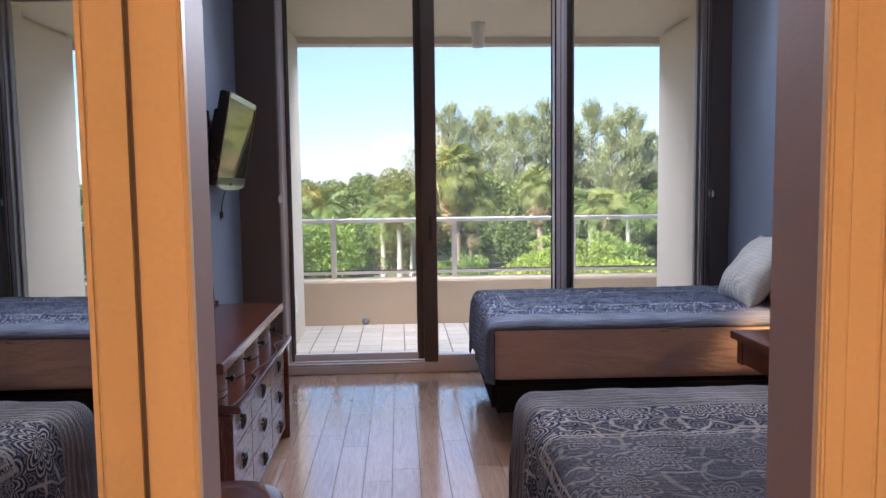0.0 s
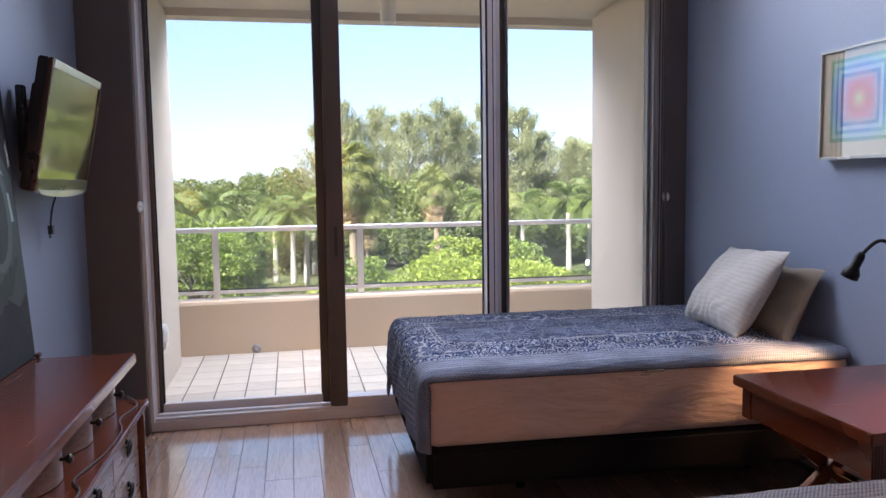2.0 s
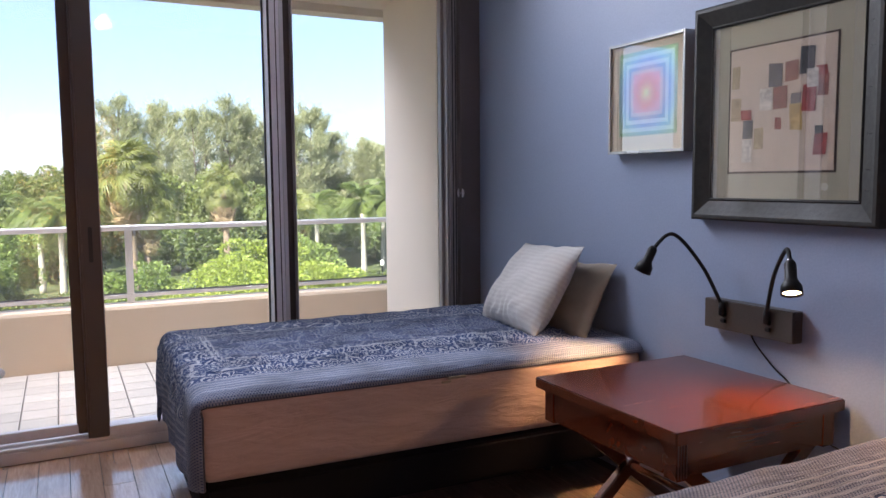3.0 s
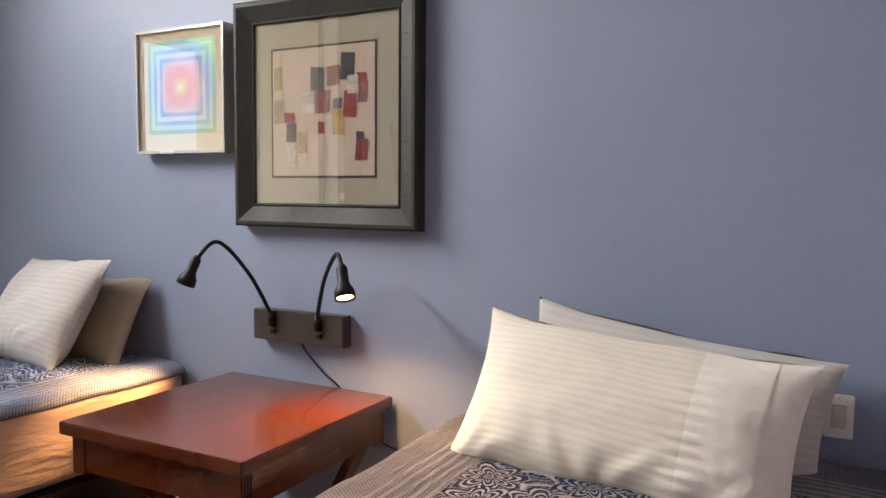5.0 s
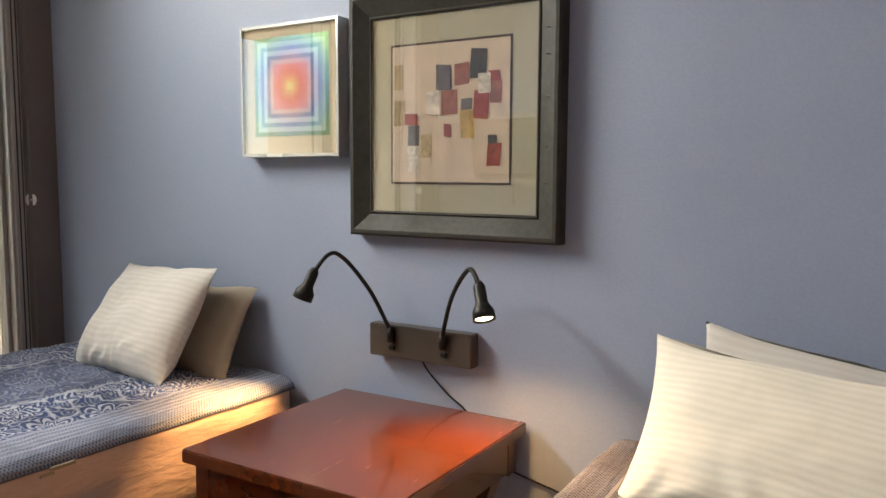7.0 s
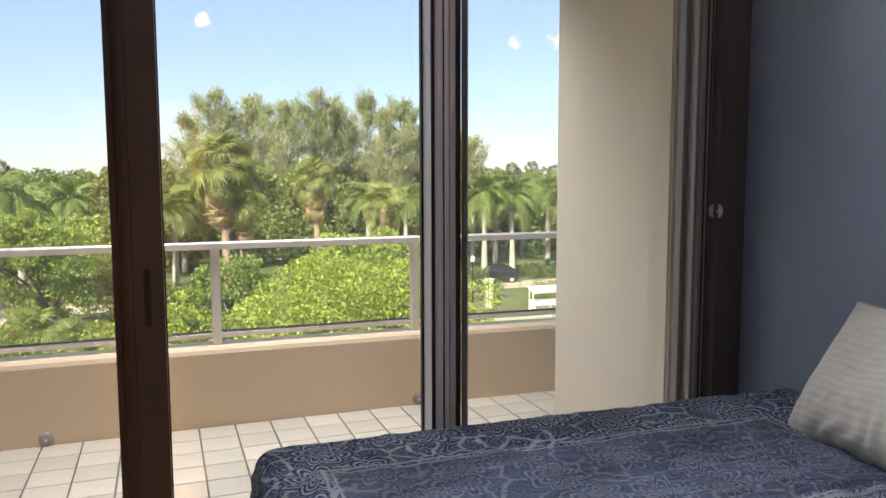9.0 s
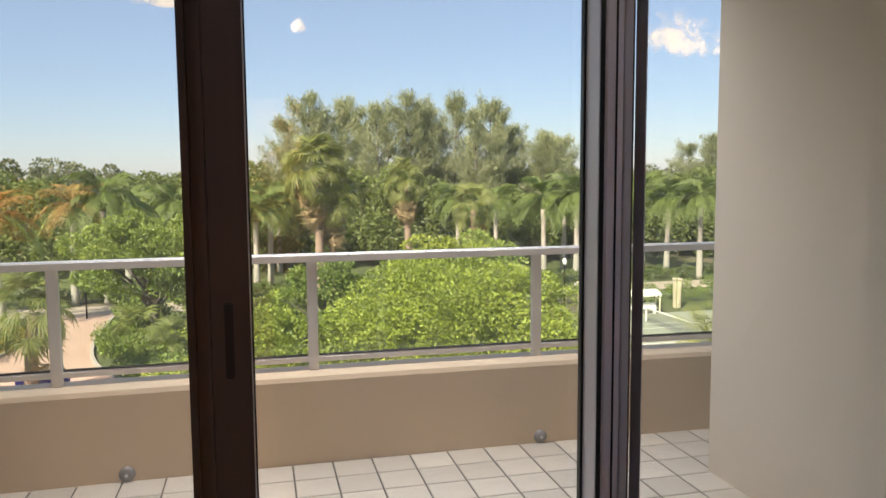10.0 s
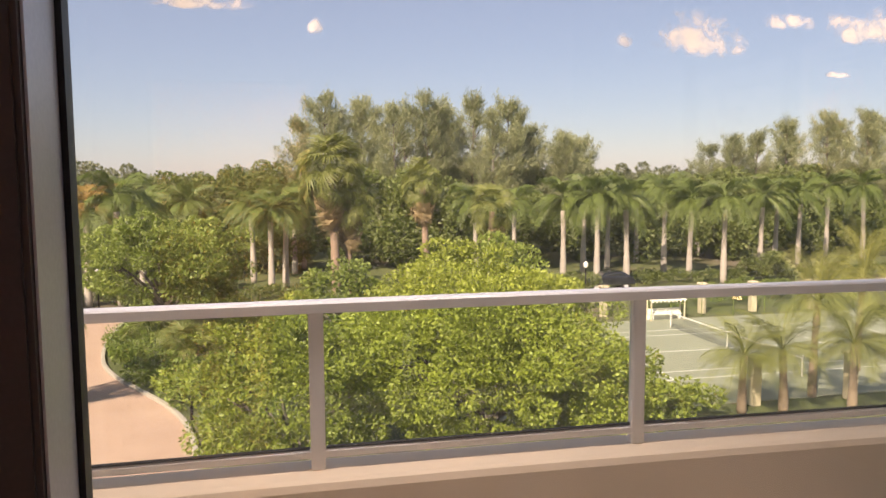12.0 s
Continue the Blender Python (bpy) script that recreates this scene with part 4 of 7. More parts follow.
def foil(colour, cy, cz):
    """Printed holographic foil: ink under a sheen whose hue runs outwards from the middle."""
    m, n, l, p = mat("holographic_foil")
    tc, off, ln = n.new("ShaderNodeTexCoord"), n.new("ShaderNodeVectorMath"), n.new("ShaderNodeVectorMath")
    off.operation, ln.operation = "SUBTRACT", "LENGTH"
    l.new(tc.outputs["Object"], off.inputs[0])
    off.inputs[1].default_value = (3.73, cy, cz)
    l.new(off.outputs[0], ln.inputs[0])
    c = ramp(n, l, maths(n, l, "MULTIPLY", ln.outputs["Value"], 4.2), [(0.08, (0.9, 0.8, 0.35)), (0.25, (0.9, 0.32, 0.30)), (0.42, (0.85, 0.55, 0.75)), (0.58, (0.35, 0.5, 0.95)), (0.75, (0.4, 0.85, 0.9)), (0.95, (0.6, 0.95, 0.5))])
    gl, mx = n.new("ShaderNodeBsdfGlossy"), n.new("ShaderNodeMixShader")
    l.new(c, gl.inputs[0])
    gl.inputs["Roughness"].default_value = 0.28
    p.inputs["Base Color"].default_value, p.inputs["Roughness"].default_value = (*colour, 1), 0.6
    mx.inputs[0].default_value = 0.42
    l.new(p.outputs[0], mx.inputs[1])
    l.new(gl.outputs[0], mx.inputs[2])
    l.new(mx.outputs[0], n["Material Output"].inputs[0])
    return m


def small_picture():
    t = thing("picture", (3.73, -1.68, 1.76), "small silver-framed print of nested coloured squares behind glass", "picture")
    ya, yb, za, zb = -1.926, -1.440, 1.512, 2.008
    part("frame", boxes((3.705, 3.7645, ya, ya + 0.012, za, zb), (3.705, 3.7645, yb - 0.012, yb, za, zb),
                        (3.705, 3.7645, ya + 0.012, yb - 0.012, za, za + 0.012), (3.705, 3.7645, ya + 0.012, yb - 0.012, zb - 0.012, zb), bevel=0.0015), M_CHROMEBAR, t, "thin silver frame")
    part("mat_board", box(3.717, 3.727, ya + 0.0122, yb - 0.0122, za + 0.0122, zb - 0.0122), surface("warm_mat_board", (0.62, 0.54, 0.40), 0.85, 0.03), t)
    cy, cz = -1.69, 1.775
    for k, (half, c) in enumerate(((0.185, (0.015, 0.015, 0.025)), (0.168, (0.42, 0.44, 0.52)), (0.150, (0.05, 0.09, 0.30)), (0.134, (0.55, 0.57, 0.60)),
                                   (0.116, (0.03, 0.05, 0.16)), (0.100, (0.50, 0.30, 0.28)), (0.084, (0.62, 0.07, 0.05)), (0.030, (0.70, 0.16, 0.05)), (0.014, (0.66, 0.45, 0.12)))):
        part("square", box(3.7163 - 0.0006 * k, 3.7168 - 0.0006 * k, cy - half, cy + half, cz - half, cz + half), foil(c, cy, cz), t)
    part("glass", box(3.7065, 3.7085, ya + 0.0122, yb - 0.0122, za + 0.0122, zb - 0.0122), M_PICTUREGLASS, t)


small_picture()


def large_picture():
    t = thing("picture", (3.73, -2.375, 1.65), "abstract print of red and grey blocks in a dark frame", "picture")
    ya, yb, za, zb = -2.778, -1.972, 1.232, 2.068
    w = 0.088
    bm = bmesh.new()
    prof = ((0.0, RIGHT - 0.001), (0.0, 3.712), (0.008, 3.704), (0.02, 3.704), (0.03, 3.709), (w - 0.012, 3.730), (w - 0.006, 3.726), (w, 3.732), (w, RIGHT - 0.001))
    rows = [[bm.verts.new((x, y, z)) for y, z in ((ya + d, za + d), (yb - d, za + d), (yb - d, zb - d), (ya + d, zb - d))] for d, x in prof]
    for a, b in zip(rows, rows[1:]):
        for k in range(4):
            bm.faces.new((a[k], a[(k + 1) % 4], b[(k + 1) % 4], b[k]))
    part("frame", bm, surface("dark_green_black_frame", (0.020, 0.019, 0.016), 0.62, 0.35, 6, 45, 0.4, 0.003, specular=0.3), t, "wide dark distressed frame")
    for y in (ya + 0.047,):
        for k in range(6):
            z = za + 0.12 + k * 0.105 + 0.04 * math.sin(k * 5.1)
            part("nick", box(3.7115, 3.7145, y - 0.008 + 0.004 * math.sin(k * 3), y + 0.006, z, z + 0.002), M_IRON, t)
    part("mat_board", box(3.738, 3.748, ya + w - 0.004, yb - w + 0.004, za + w - 0.004, zb - w + 0.004), surface("grey_green_mat_board", (0.43, 0.40, 0.30), 0.85, 0.03), t)
    a, b, c, d = -2.597, -2.138, 1.418, 1.885
    flat("print_border", a - 0.004, b + 0.004, c - 0.004, d + 0.004, 3.7365, (0.055, 0.035, 0.028), t)
    flat("print", a + 0.004, b - 0.004, c + 0.004, d - 0.004, 3.7351, (0.60, 0.49, 0.39), t)
    W, H = b - a, d - c
    red, grey, ochre, dark, white, rose, tan = (0.30, 0.055, 0.05), (0.13, 0.12, 0.13), (0.45, 0.31, 0.12), (0.05, 0.05, 0.055), (0.62, 0.57, 0.50), (0.30, 0.12, 0.10), (0.42, 0.33, 0.20)
    blocks = ((0.40, 0.53, 0.66, 0.84, grey), (0.55, 0.67, 0.69, 0.84, rose), (0.68, 0.81, 0.73, 0.93, dark), (0.74, 0.84, 0.62, 0.76, white), (0.83, 0.92, 0.70, 0.77, red),
              (0.84, 0.93, 0.55, 0.70, rose), (0.71, 0.83, 0.45, 0.65, red), (0.45, 0.58, 0.49, 0.66, rose), (0.61, 0.70, 0.52, 0.60, grey), (0.60, 0.71, 0.32, 0.51, ochre),
              (0.47, 0.53, 0.33, 0.42, red), (0.13, 0.24, 0.42, 0.50, red), (0.15, 0.25, 0.27, 0.42, grey), (0.27, 0.36, 0.18, 0.35, tan), (0.15, 0.25, 0.09, 0.27, white),
              (0.82, 0.93, 0.13, 0.28, red), (0.83, 0.90, 0.26, 0.34, dark), (0.03, 0.11, 0.68, 0.86, tan), (0.02, 0.12, 0.42, 0.60, tan), (0.32, 0.44, 0.49, 0.66, white))
    for k, (u0, u1, v0, v1, col) in enumerate(blocks):
        bm = box(3.7338 - 0.0003 * (k % 4), 3.7345 - 0.0003 * (k % 4), b - u1 * W, b - u0 * W, c + v0 * H, c + v1 * H)
        for v in bm.verts:
            v.co.y += 0.003 * math.sin(v.co.z * 310 + k)
            v.co.z += 0.003 * math.sin(v.co.y * 270 + 2 * k)
        if col not in INKS:
            INKS[col] = surface("brushed_paint", col, 0.8, 0.35, 18, 70, 0.1, 0.001)
        part("colour_block", bm, INKS[col], t)
    part("glass", box(3.7285, 3.7305, ya + w, yb - w, za + w, zb - w), M_PICTUREGLASS, t)


large_picture()

switch = thing("light_switch", (3.763, -4.054, 0.777), "white rocker light switch plate on the blue wall", "light switch")
part("plate", box(3.757, RIGHT - 0.001, -4.090, -4.018, 0.717, 0.836, 0.003), M_WHITEPL, switch)
part("rocker", box(3.752, 3.7568, -4.072, -4.036, 0.745, 0.808, 0.003), M_IVORYPL, switch)
for z in (0.728, 0.825):
    part("screw", lathe([(0.0035, 0.0), (0.003, 0.002)], 8, (3.757, -4.054, z), (-1, 0, 0)), M_ALU, switch)

# ---- dresser ----


def dresser():
    y0, y1 = -2.895, -1.425
    t = thing("dresser", (0.4, (y0 + y1) / 2, 0), "cherry wood dresser with bowed upper drawers over nine ring-pull drawers", "dresser")
    part("top", box(LEFT + 0.02, 0.632, y0, y1, 0.722, 0.765, 0.005), M_CHERRY, t)
    for a in (y0 + 0.014, y1 - 0.042):
        part("side_panel", boxes((LEFT + 0.03, 0.512, a, a + 0.028, 0.0, 0.7215), (0.512, 0.656, a, a + 0.028, 0.0, 0.5598), bevel=0.002), M_CHERRY_Z, t)
    part("upper_carcass", box(LEFT + 0.03, 0.50, y0 + 0.043, y1 - 0.043, 0.587, 0.7218), M_DARKWOOD, t)
    part("ledge", box(0.36, 0.680, y0 + 0.0425, y1 - 0.0425, 0.560, 0.5868, 0.005), M_CHERRY, t)
    part("lower_carcass", box(LEFT + 0.03, 0.612, y0 + 0.0585, y1 - 0.0585, 0.06, 0.5598), M_DARKWOOD, t)
    part("plinth", box(LEFT + 0.05, 0.60, y0 + 0.0587, y1 - 0.0587, 0.0, 0.0595), M_DARKWOOD, t)
    # four bowed drawers under the top
    span = (y1 - y0 - 0.10) / 4
    for k in range(4):
        a = y0 + 0.05 + k * span
        bm = bmesh.new()
        cols = []
        for i in range(25):
            f = i / 24
            bow = 0.088 * math.sin(math.pi * f) ** 0.8
            cols.append([bm.verts.new((0.502 + bow * q, a + 0.005 + (span - 0.01) * f, z)) for q, z in ((0, 0.590), (1, 0.590), (1, 0.719), (0, 0.719))])
        for p, q in zip(cols, cols[1:]):
            for j in range(4):
                bm.faces.new((p[j], q[j], q[(j + 1) % 4], p[(j + 1) % 4]))
        dr = part("bowed_drawer", bm, M_DRAWER, t)
        yk = a + span / 2
        part("knob", lathe([(0.006, 0.0), (0.005, 0.016), (0.014, 0.022), (0.015, 0.03), (0.008, 0.036)], 12, (0.589, yk, 0.655), (1, 0, 0)), M_IRON, dr, "black turned knob", True)
    # three columns of three drawers
    widths = ((y0 + 0.062, -2.42), (-2.412, -1.915), (-1.907, y1 - 0.062))
    rows = ((0.395, 0.552), (0.232, 0.389), (0.068, 0.226))
    for a, b in widths:
        for lo, hi in rows:
            dr = part("drawer", box(0.6125, 0.634, a, b, lo, hi, 0.003), M_DRAWER, t)
            yk, zk = (a + b) / 2, (lo + hi) / 2
            part("pull_plate", lathe([(0.011, 0.0), (0.010, 0.004), (0.006, 0.008)], 12, (0.634, yk, zk + 0.014), (1, 0, 0)), M_IRON, dr, "", True)
            ring = [(0.645 + 0.004 * math.sin(q), yk + 0.030 * math.cos(q), zk - 0.012 + 0.028 * math.sin(q)) for q in (2 * math.pi * j / 14 for j in range(15))]
            part("ring_pull", tube(ring, 0.0048, 6), M_IRON, dr, "black iron ring pull", True)
            part("pull_bar", tube([(0.638, yk - 0.026, zk), (0.644, yk - 0.02, zk), (0.644, yk + 0.02, zk), (0.638, yk + 0.026, zk)], 0.0045, 6), M_IRON, dr)
    return t


dresser()
cord = thing("power_cord", (0.66, -2.1, 0.59), "thin black power cord trailing along the dresser's ledge", "cord")
part("wire", tube(bezier([(0.60, -2.84, 0.592), (0.655, -2.82, 0.592), (0.665, -2.45, 0.592), (0.625, -2.33, 0.592), (0.66, -2.12, 0.592), (0.665, -1.9, 0.592), (0.63, -1.75, 0.592), (0.655, -1.58, 0.592), (0.60, -1.47, 0.60)], 8), 0.003, 6), M_BLACKPL, cord, smooth=True)


def poster():
    """Large unframed print board leaning between dresser top and wall: dark field, raised title band and a pale racing-car figure."""
    t = thing("poster_board", (0.21, -1.9, 0.766), "large dark vintage-car poster board leaning on the wall", "poster")
    y0, y1, h = -2.41, -1.405, 1.355
    lean = math.atan2(0.085, h)
    base_m = surface("poster_print", (0.020, 0.021, 0.026), 0.7, 0.2, 3, 60, 0.06, 0.002, specular=0.2)
    greens = [surface("poster_ink", c, 0.6, 0.15, 6, 90, 0.05, 0.001, specular=0.25) for c in ((0.032, 0.044, 0.045), (0.22, 0.27, 0.28), (0.018, 0.023, 0.026), (0.062, 0.080, 0.082))]

    def put(bm):
        bmesh.ops.rotate(bm, verts=bm.verts, cent=(0, 0, 0), matrix=Matrix.Rotation(-lean, 3, "Y"))
        bmesh.ops.translate(bm, verts=bm.verts, vec=(0.252, 0, 0.7665))
        return bm

    part("board", put(box(-0.012, 0.0, y0, y1, 0.0, h, 0.002)), base_m, t)

    def shape(name, outline, m, lift):
        bm = bmesh.new()
        lo = [bm.verts.new((0.0005, y1 - u * (y1 - y0), v * h)) for u, v in outline]
        hi = [bm.verts.new((lift, y1 - u * (y1 - y0), v * h)) for u, v in outline]
        n = len(lo)
        bm.faces.new(hi)
        for k in range(n):
            bm.faces.new((lo[k], lo[(k + 1) % n], hi[(k + 1) % n], hi[k]))
        bmesh.ops.triangulate(bm, faces=[f for f in bm.faces if len(f.verts) > 4])
        part(name, put(bm), m, t)

    def oval(cu, cv, ru, rv, n=22, turn=0.0):
        return [(cu + ru * math.cos(a) * math.cos(turn) - rv * 0.75 * math.sin(a) * math.sin(turn), cv + ru * 1.33 * math.cos(a) * math.sin(turn) + rv * math.sin(a) * math.cos(turn)) for a in (2 * math.pi * k / n for k in range(n))]

    # title: a row of raised blocks with bright lower edges
    for k in range(7):
        u = 0.045 + k * 0.135
        shape("title_block", [(u, 0.905), (u + 0.028, 0.905), (u + 0.028, 0.975), (u, 0.975)], greens[2], 0.0016)
        shape("title_block", [(u + 0.07, 0.905), (u + 0.095, 0.905), (u + 0.095, 0.975), (u + 0.07, 0.975)], greens[2], 0.0016)
        shape("title_glint", [(u, 0.901), (u + 0.018, 0.901), (u + 0.016, 0.908), (u + 0.002, 0.908)], greens[1], 0.0022)
        shape("title_glint", [(u + 0.058, 0.945), (u + 0.075, 0.946), (u + 0.075, 0.952), (u + 0.058, 0.951)], greens[1], 0.0022)
    # figure
    shape("car_body", [(0.0, 0.20), (0.10, 0.16), (0.55, 0.30), (0.95, 0.33), (1.0, 0.40), (1.0, 0.60), (0.80, 0.66), (0.45, 0.64), (0.30, 0.58), (0.12, 0.60), (0.02, 0.52)], greens[0], 0.0015)
    shape("wheel", oval(0.22, 0.42, 0.15, 0.155), greens[3], 0.0019)
    shape("wheel", oval(0.23, 0.42, 0.115, 0.13), greens[2], 0.0023)
    shape("wheel", oval(0.62, 0.25, 0.13, 0.12), greens[3], 0.0019)
    shape("wheel", oval(0.63, 0.25, 0.10, 0.095), greens[2], 0.0023)
    for o in ([(0.10, 0.53), (0.16, 0.565), (0.30, 0.575), (0.36, 0.55), (0.30, 0.56), (0.18, 0.55)], [(0.40, 0.52), (0.48, 0.50), (0.52, 0.545), (0.45, 0.57)],
              [(0.50, 0.585), (0.60, 0.575), (0.62, 0.625), (0.52, 0.635)], [(0.62, 0.60), (0.86, 0.622), (0.70, 0.63), (0.64, 0.645)], [(0.36, 0.62), (0.40, 0.62), (0.39, 0.71), (0.35, 0.69)],
              [(0.37, 0.725), (0.39, 0.725), (0.385, 0.75), (0.37, 0.75)], [(0.05, 0.40), (0.075, 0.40), (0.09, 0.48), (0.07, 0.48)], [(0.32, 0.23), (0.36, 0.225), (0.40, 0.285), (0.36, 0.29)],
              [(0.02, 0.56), (0.04, 0.55), (0.05, 0.61), (0.03, 0.63)], [(0.55, 0.11), (0.62, 0.13), (0.68, 0.20), (0.60, 0.19)], [(0.27, 0.59), (0.30, 0.59), (0.32, 0.645), (0.30, 0.65)]):
        shape("highlight", o, greens[1], 0.0027)
    for k in range(5):
        shape("shadow_stroke", [(0.05 + 0.06 * k, 0.30 - 0.02 * k), (0.09 + 0.06 * k, 0.30 - 0.02 * k), (0.20 + 0.06 * k, 0.20 - 0.02 * k), (0.16 + 0.06 * k, 0.20 - 0.02 * k)], greens[2], 0.0021)
    foot = thing("poster_stop", (0.262, -1.42, 0.766), "small dark wooden stop holding the poster's corner", "wedge")
    part("wedge", box(0.256, 0.275, -1.435, -1.40, 0.7655, 0.783, 0.003), M_DARKWOOD, foot)


poster()


def television():
    t = thing("television", (LEFT, -0.95, 1.69), "small flat television tilted down on a black wall bracket, switched off", "television")
    screen_m = surface("dark_screen_glass", (0.028, 0.038, 0.028), 0.10, 0.08, 2, 100, 0.0, 0.001, coat=0.6, specular=0.9)
    tilt = math.atan2(0.10, 0.53)

    def put(bm):
        bmesh.ops.rotate(bm, verts=bm.verts, cent=(0, 0, 0), matrix=Matrix.Rotation(tilt, 3, "Y"))
        bmesh.ops.translate(bm, verts=bm.verts, vec=(0.262, 0, 1.42))
        return bm

    ya, yb, h = -1.345, -0.555, 0.535
    case = part("case", put(boxes((-0.055, -0.012, ya + 0.004, yb - 0.004, 0.0, h), (-0.10, -0.055, ya + 0.12, yb - 0.12, 0.08, h - 0.1), bevel=0.006)), M_BLACKPL, t)
    for a, b in ((ya, ya + 0.022), (yb - 0.022, yb)):
        part("side_trim", put(box(-0.012, 0.004, a, b, 0, h, 0.003)), M_REDBEZEL, t, "dark red-brown side trim")
    for a, b, finish, look_of in ((h - 0.035, h, M_CHROMEBAR, "glossy grey bezel"), (0.0, 0.05, M_BLACKPL, "glossy black bezel")):
        part("bezel", put(box(-0.011, 0.0045, ya + 0.022, yb - 0.022, a, b, 0.003)), finish, t, look_of)
    part("screen", put(box(-0.011, -0.001, ya + 0.022, yb - 0.022, 0.05, h - 0.035)), screen_m, t, "dark reflecting screen")
    bm = bmesh.new()
    out = [bm.verts.new((x, (ya + yb) / 2 + 0.36 * math.cos(a), -0.03 * math.sin(a) + 0.004)) for x in (-0.02, 0.012) for a in (math.pi * k / 16 for k in range(17))]
    bm.faces.new(out[:17])
    bm.faces.new(out[17:][::-1])
    for k in range(16):
        bm.faces.new((out[k], out[k + 1], out[18 + k], out[17 + k]))
    bm.faces.new((out[0], out[17], out[33], out[16]))
    part("speaker_bar", put(bm), M_CHROMEBAR, t, "curved silver speaker bar")
    bracket = part("wall_bracket", boxes((LEFT + 0.0005, LEFT + 0.02, -1.08, -0.83, 1.56, 1.82), (LEFT + 0.02, 0.235, -1.0, -0.91, 1.62, 1.74), bevel=0.004), M_BLACKPL, t)
    part("arm", boxes((LEFT + 0.02, 0.19, -1.17, -1.12, 1.50, 1.86), bevel=0.004), M_BLACKPL, bracket)
    cable = part("cable", tube(bezier([(0.24, -0.90, 1.44), (0.205, -0.895, 1.36), (0.19, -0.89, 1.29), (0.187, -0.888, 1.262)], 6), 0.0042, 6), M_BLACKPL, t, smooth=True)
    part("plug", boxes((0.177, 0.197, -0.902, -0.874, 1.222, 1.262), (0.18, 0.183, -0.899, -0.895, 1.203, 1.222), (0.18, 0.183, -0.882, -0.878, 1.203, 1.222), bevel=0.001), M_BLACKPL, cable, "two-pin black plug")


television()


def table_lamp():
    t = thing("table_lamp", (0.31, -2.54, 0.766), "table lamp with an amber bell shade over brass fish figures, lit", "table lamp")
    cx, cy = 0.318, -2.53
    part("foot", boxes((0.185, 0.398, -2.605, -2.465, 0.766, 0.826), bevel=0.005), M_BLACKPL, t, "black wooden block foot")
    part("stem", tube([(cx - 0.02, cy, 0.825), (cx - 0.02, cy, 1.24)], 0.007, 10), M_IRON, t, smooth=True)
    # bell shade: rounded square in plan, flaring downwards
    zs = [1.445 - 0.313 * k / 12 for k in range(13)]

    def half(z):
        f = (1.445 - z) / 0.313
        return 0.115 + 0.064 * f ** 1.8, 0.10 + 0.055 * f ** 1.8

    def ring(z, grow=0.0):
        a, b = half(z)
        out = []
        for k in range(32):
            q = 2 * math.pi * k / 32
            c, s = math.cos(q), math.sin(q)
            e = 2 / 3.6
            out.append((cx + (a + grow) * math.copysign(abs(c) ** e, c), cy + (b + grow) * math.copysign(abs(s) ** e, s), z))
        return out

    bm = bmesh.new()
    rows = [[bm.verts.new(q) for q in ring(z)] for z in zs]
    for a, b in zip(rows, rows[1:]):
        for k in range(32):
            bm.faces.new((a[k], a[(k + 1) % 32], b[(k + 1) % 32], b[k]))
    shade_ob = part("shade", bm, M_SHADE, t, "glowing amber fabric shade", True)
    braid = surface("brown_braid", (0.10, 0.032, 0.012), 0.8, 0.2, 8, 200, 0.3)
    for z in (1.445, 1.132):
        loop = ring(z, 0.001)
        part("trim_band", tube(loop + [loop[0]], 0.0055, 6, cap=False), braid, shade_ob, "brown braid edge")
    for k in (4, 12, 20, 28, 0, 16):
        part("rib", tube([ring(z, 0.0015)[k] for z in zs], 0.0036, 6), braid, shade_ob)
    part("bulb", lathe([(0.012, -0.05), (0.016, -0.03), (0.028, 0.0), (0.03, 0.02), (0.02, 0.042), (0.004, 0.048)], 16, (cx - 0.008, cy + 0.01, 1.29)), M_BULB, t, "lit bulb", True)

    def fish(c, size, tail, m, parent, name):
        """A flat brass fish: oval body with fin rays."""
        bm = bmesh.new()
        bmesh.ops.create_uvsphere(bm, u_segments=16, v_segments=10, radius=1.0)
        bmesh.ops.scale(bm, verts=bm.verts, vec=(size * 0.55, size * 0.28, size))
        bmesh.ops.translate(bm, verts=bm.verts, vec=c)
        body = part(name, bm, m, parent, "", True)
        for sgn in (-1, 1):
            for k in range(6):
                a = radians(-35 + 14 * k)
                p0 = Vector(c) + Vector((sgn * size * 0.45, 0, size * 0.1))
                p1 = p0 + Vector((sgn * math.cos(a), 0.1, math.sin(a))) * size * 0.55
                part("fin", tube([p0, (p0 + p1) / 2, p1], [0.003, 0.0045, 0.002], 6), M_BRASS, body)
        return body

    dark_brass = surface("dark_patinated_brass", (0.085, 0.07, 0.05), 0.4, 0.4, 14, 90, 0.3, 0.004, metal=0.8)
    fish((0.275, -2.52, 1.045), 0.075, 1, dark_brass, t, "fish")
    fish((0.372, -2.55, 0.985), 0.064, 1, dark_brass, t, "fish")
    part("rod", tube([(0.275, -2.52, 0.825), (0.275, -2.52, 1.0)], 0.008, 8), M_IRON, t, smooth=True)
    part("rod", tube([(0.372, -2.55, 0.825), (0.372, -2.55, 0.935)], 0.0055, 8), M_IRON, t, smooth=True)
    shard = lathe([(0.008, 0.0), (0.030, 0.03), (0.036, 0.09), (0.030, 0.17), (0.016, 0.24), (0.004, 0.27)], 14, (0.312, -2.50, 0.826))
    bmesh.ops.scale(shard, verts=shard.verts, vec=(1, 0.25, 1), space=Matrix.Translation((0, 2.50, 0)))
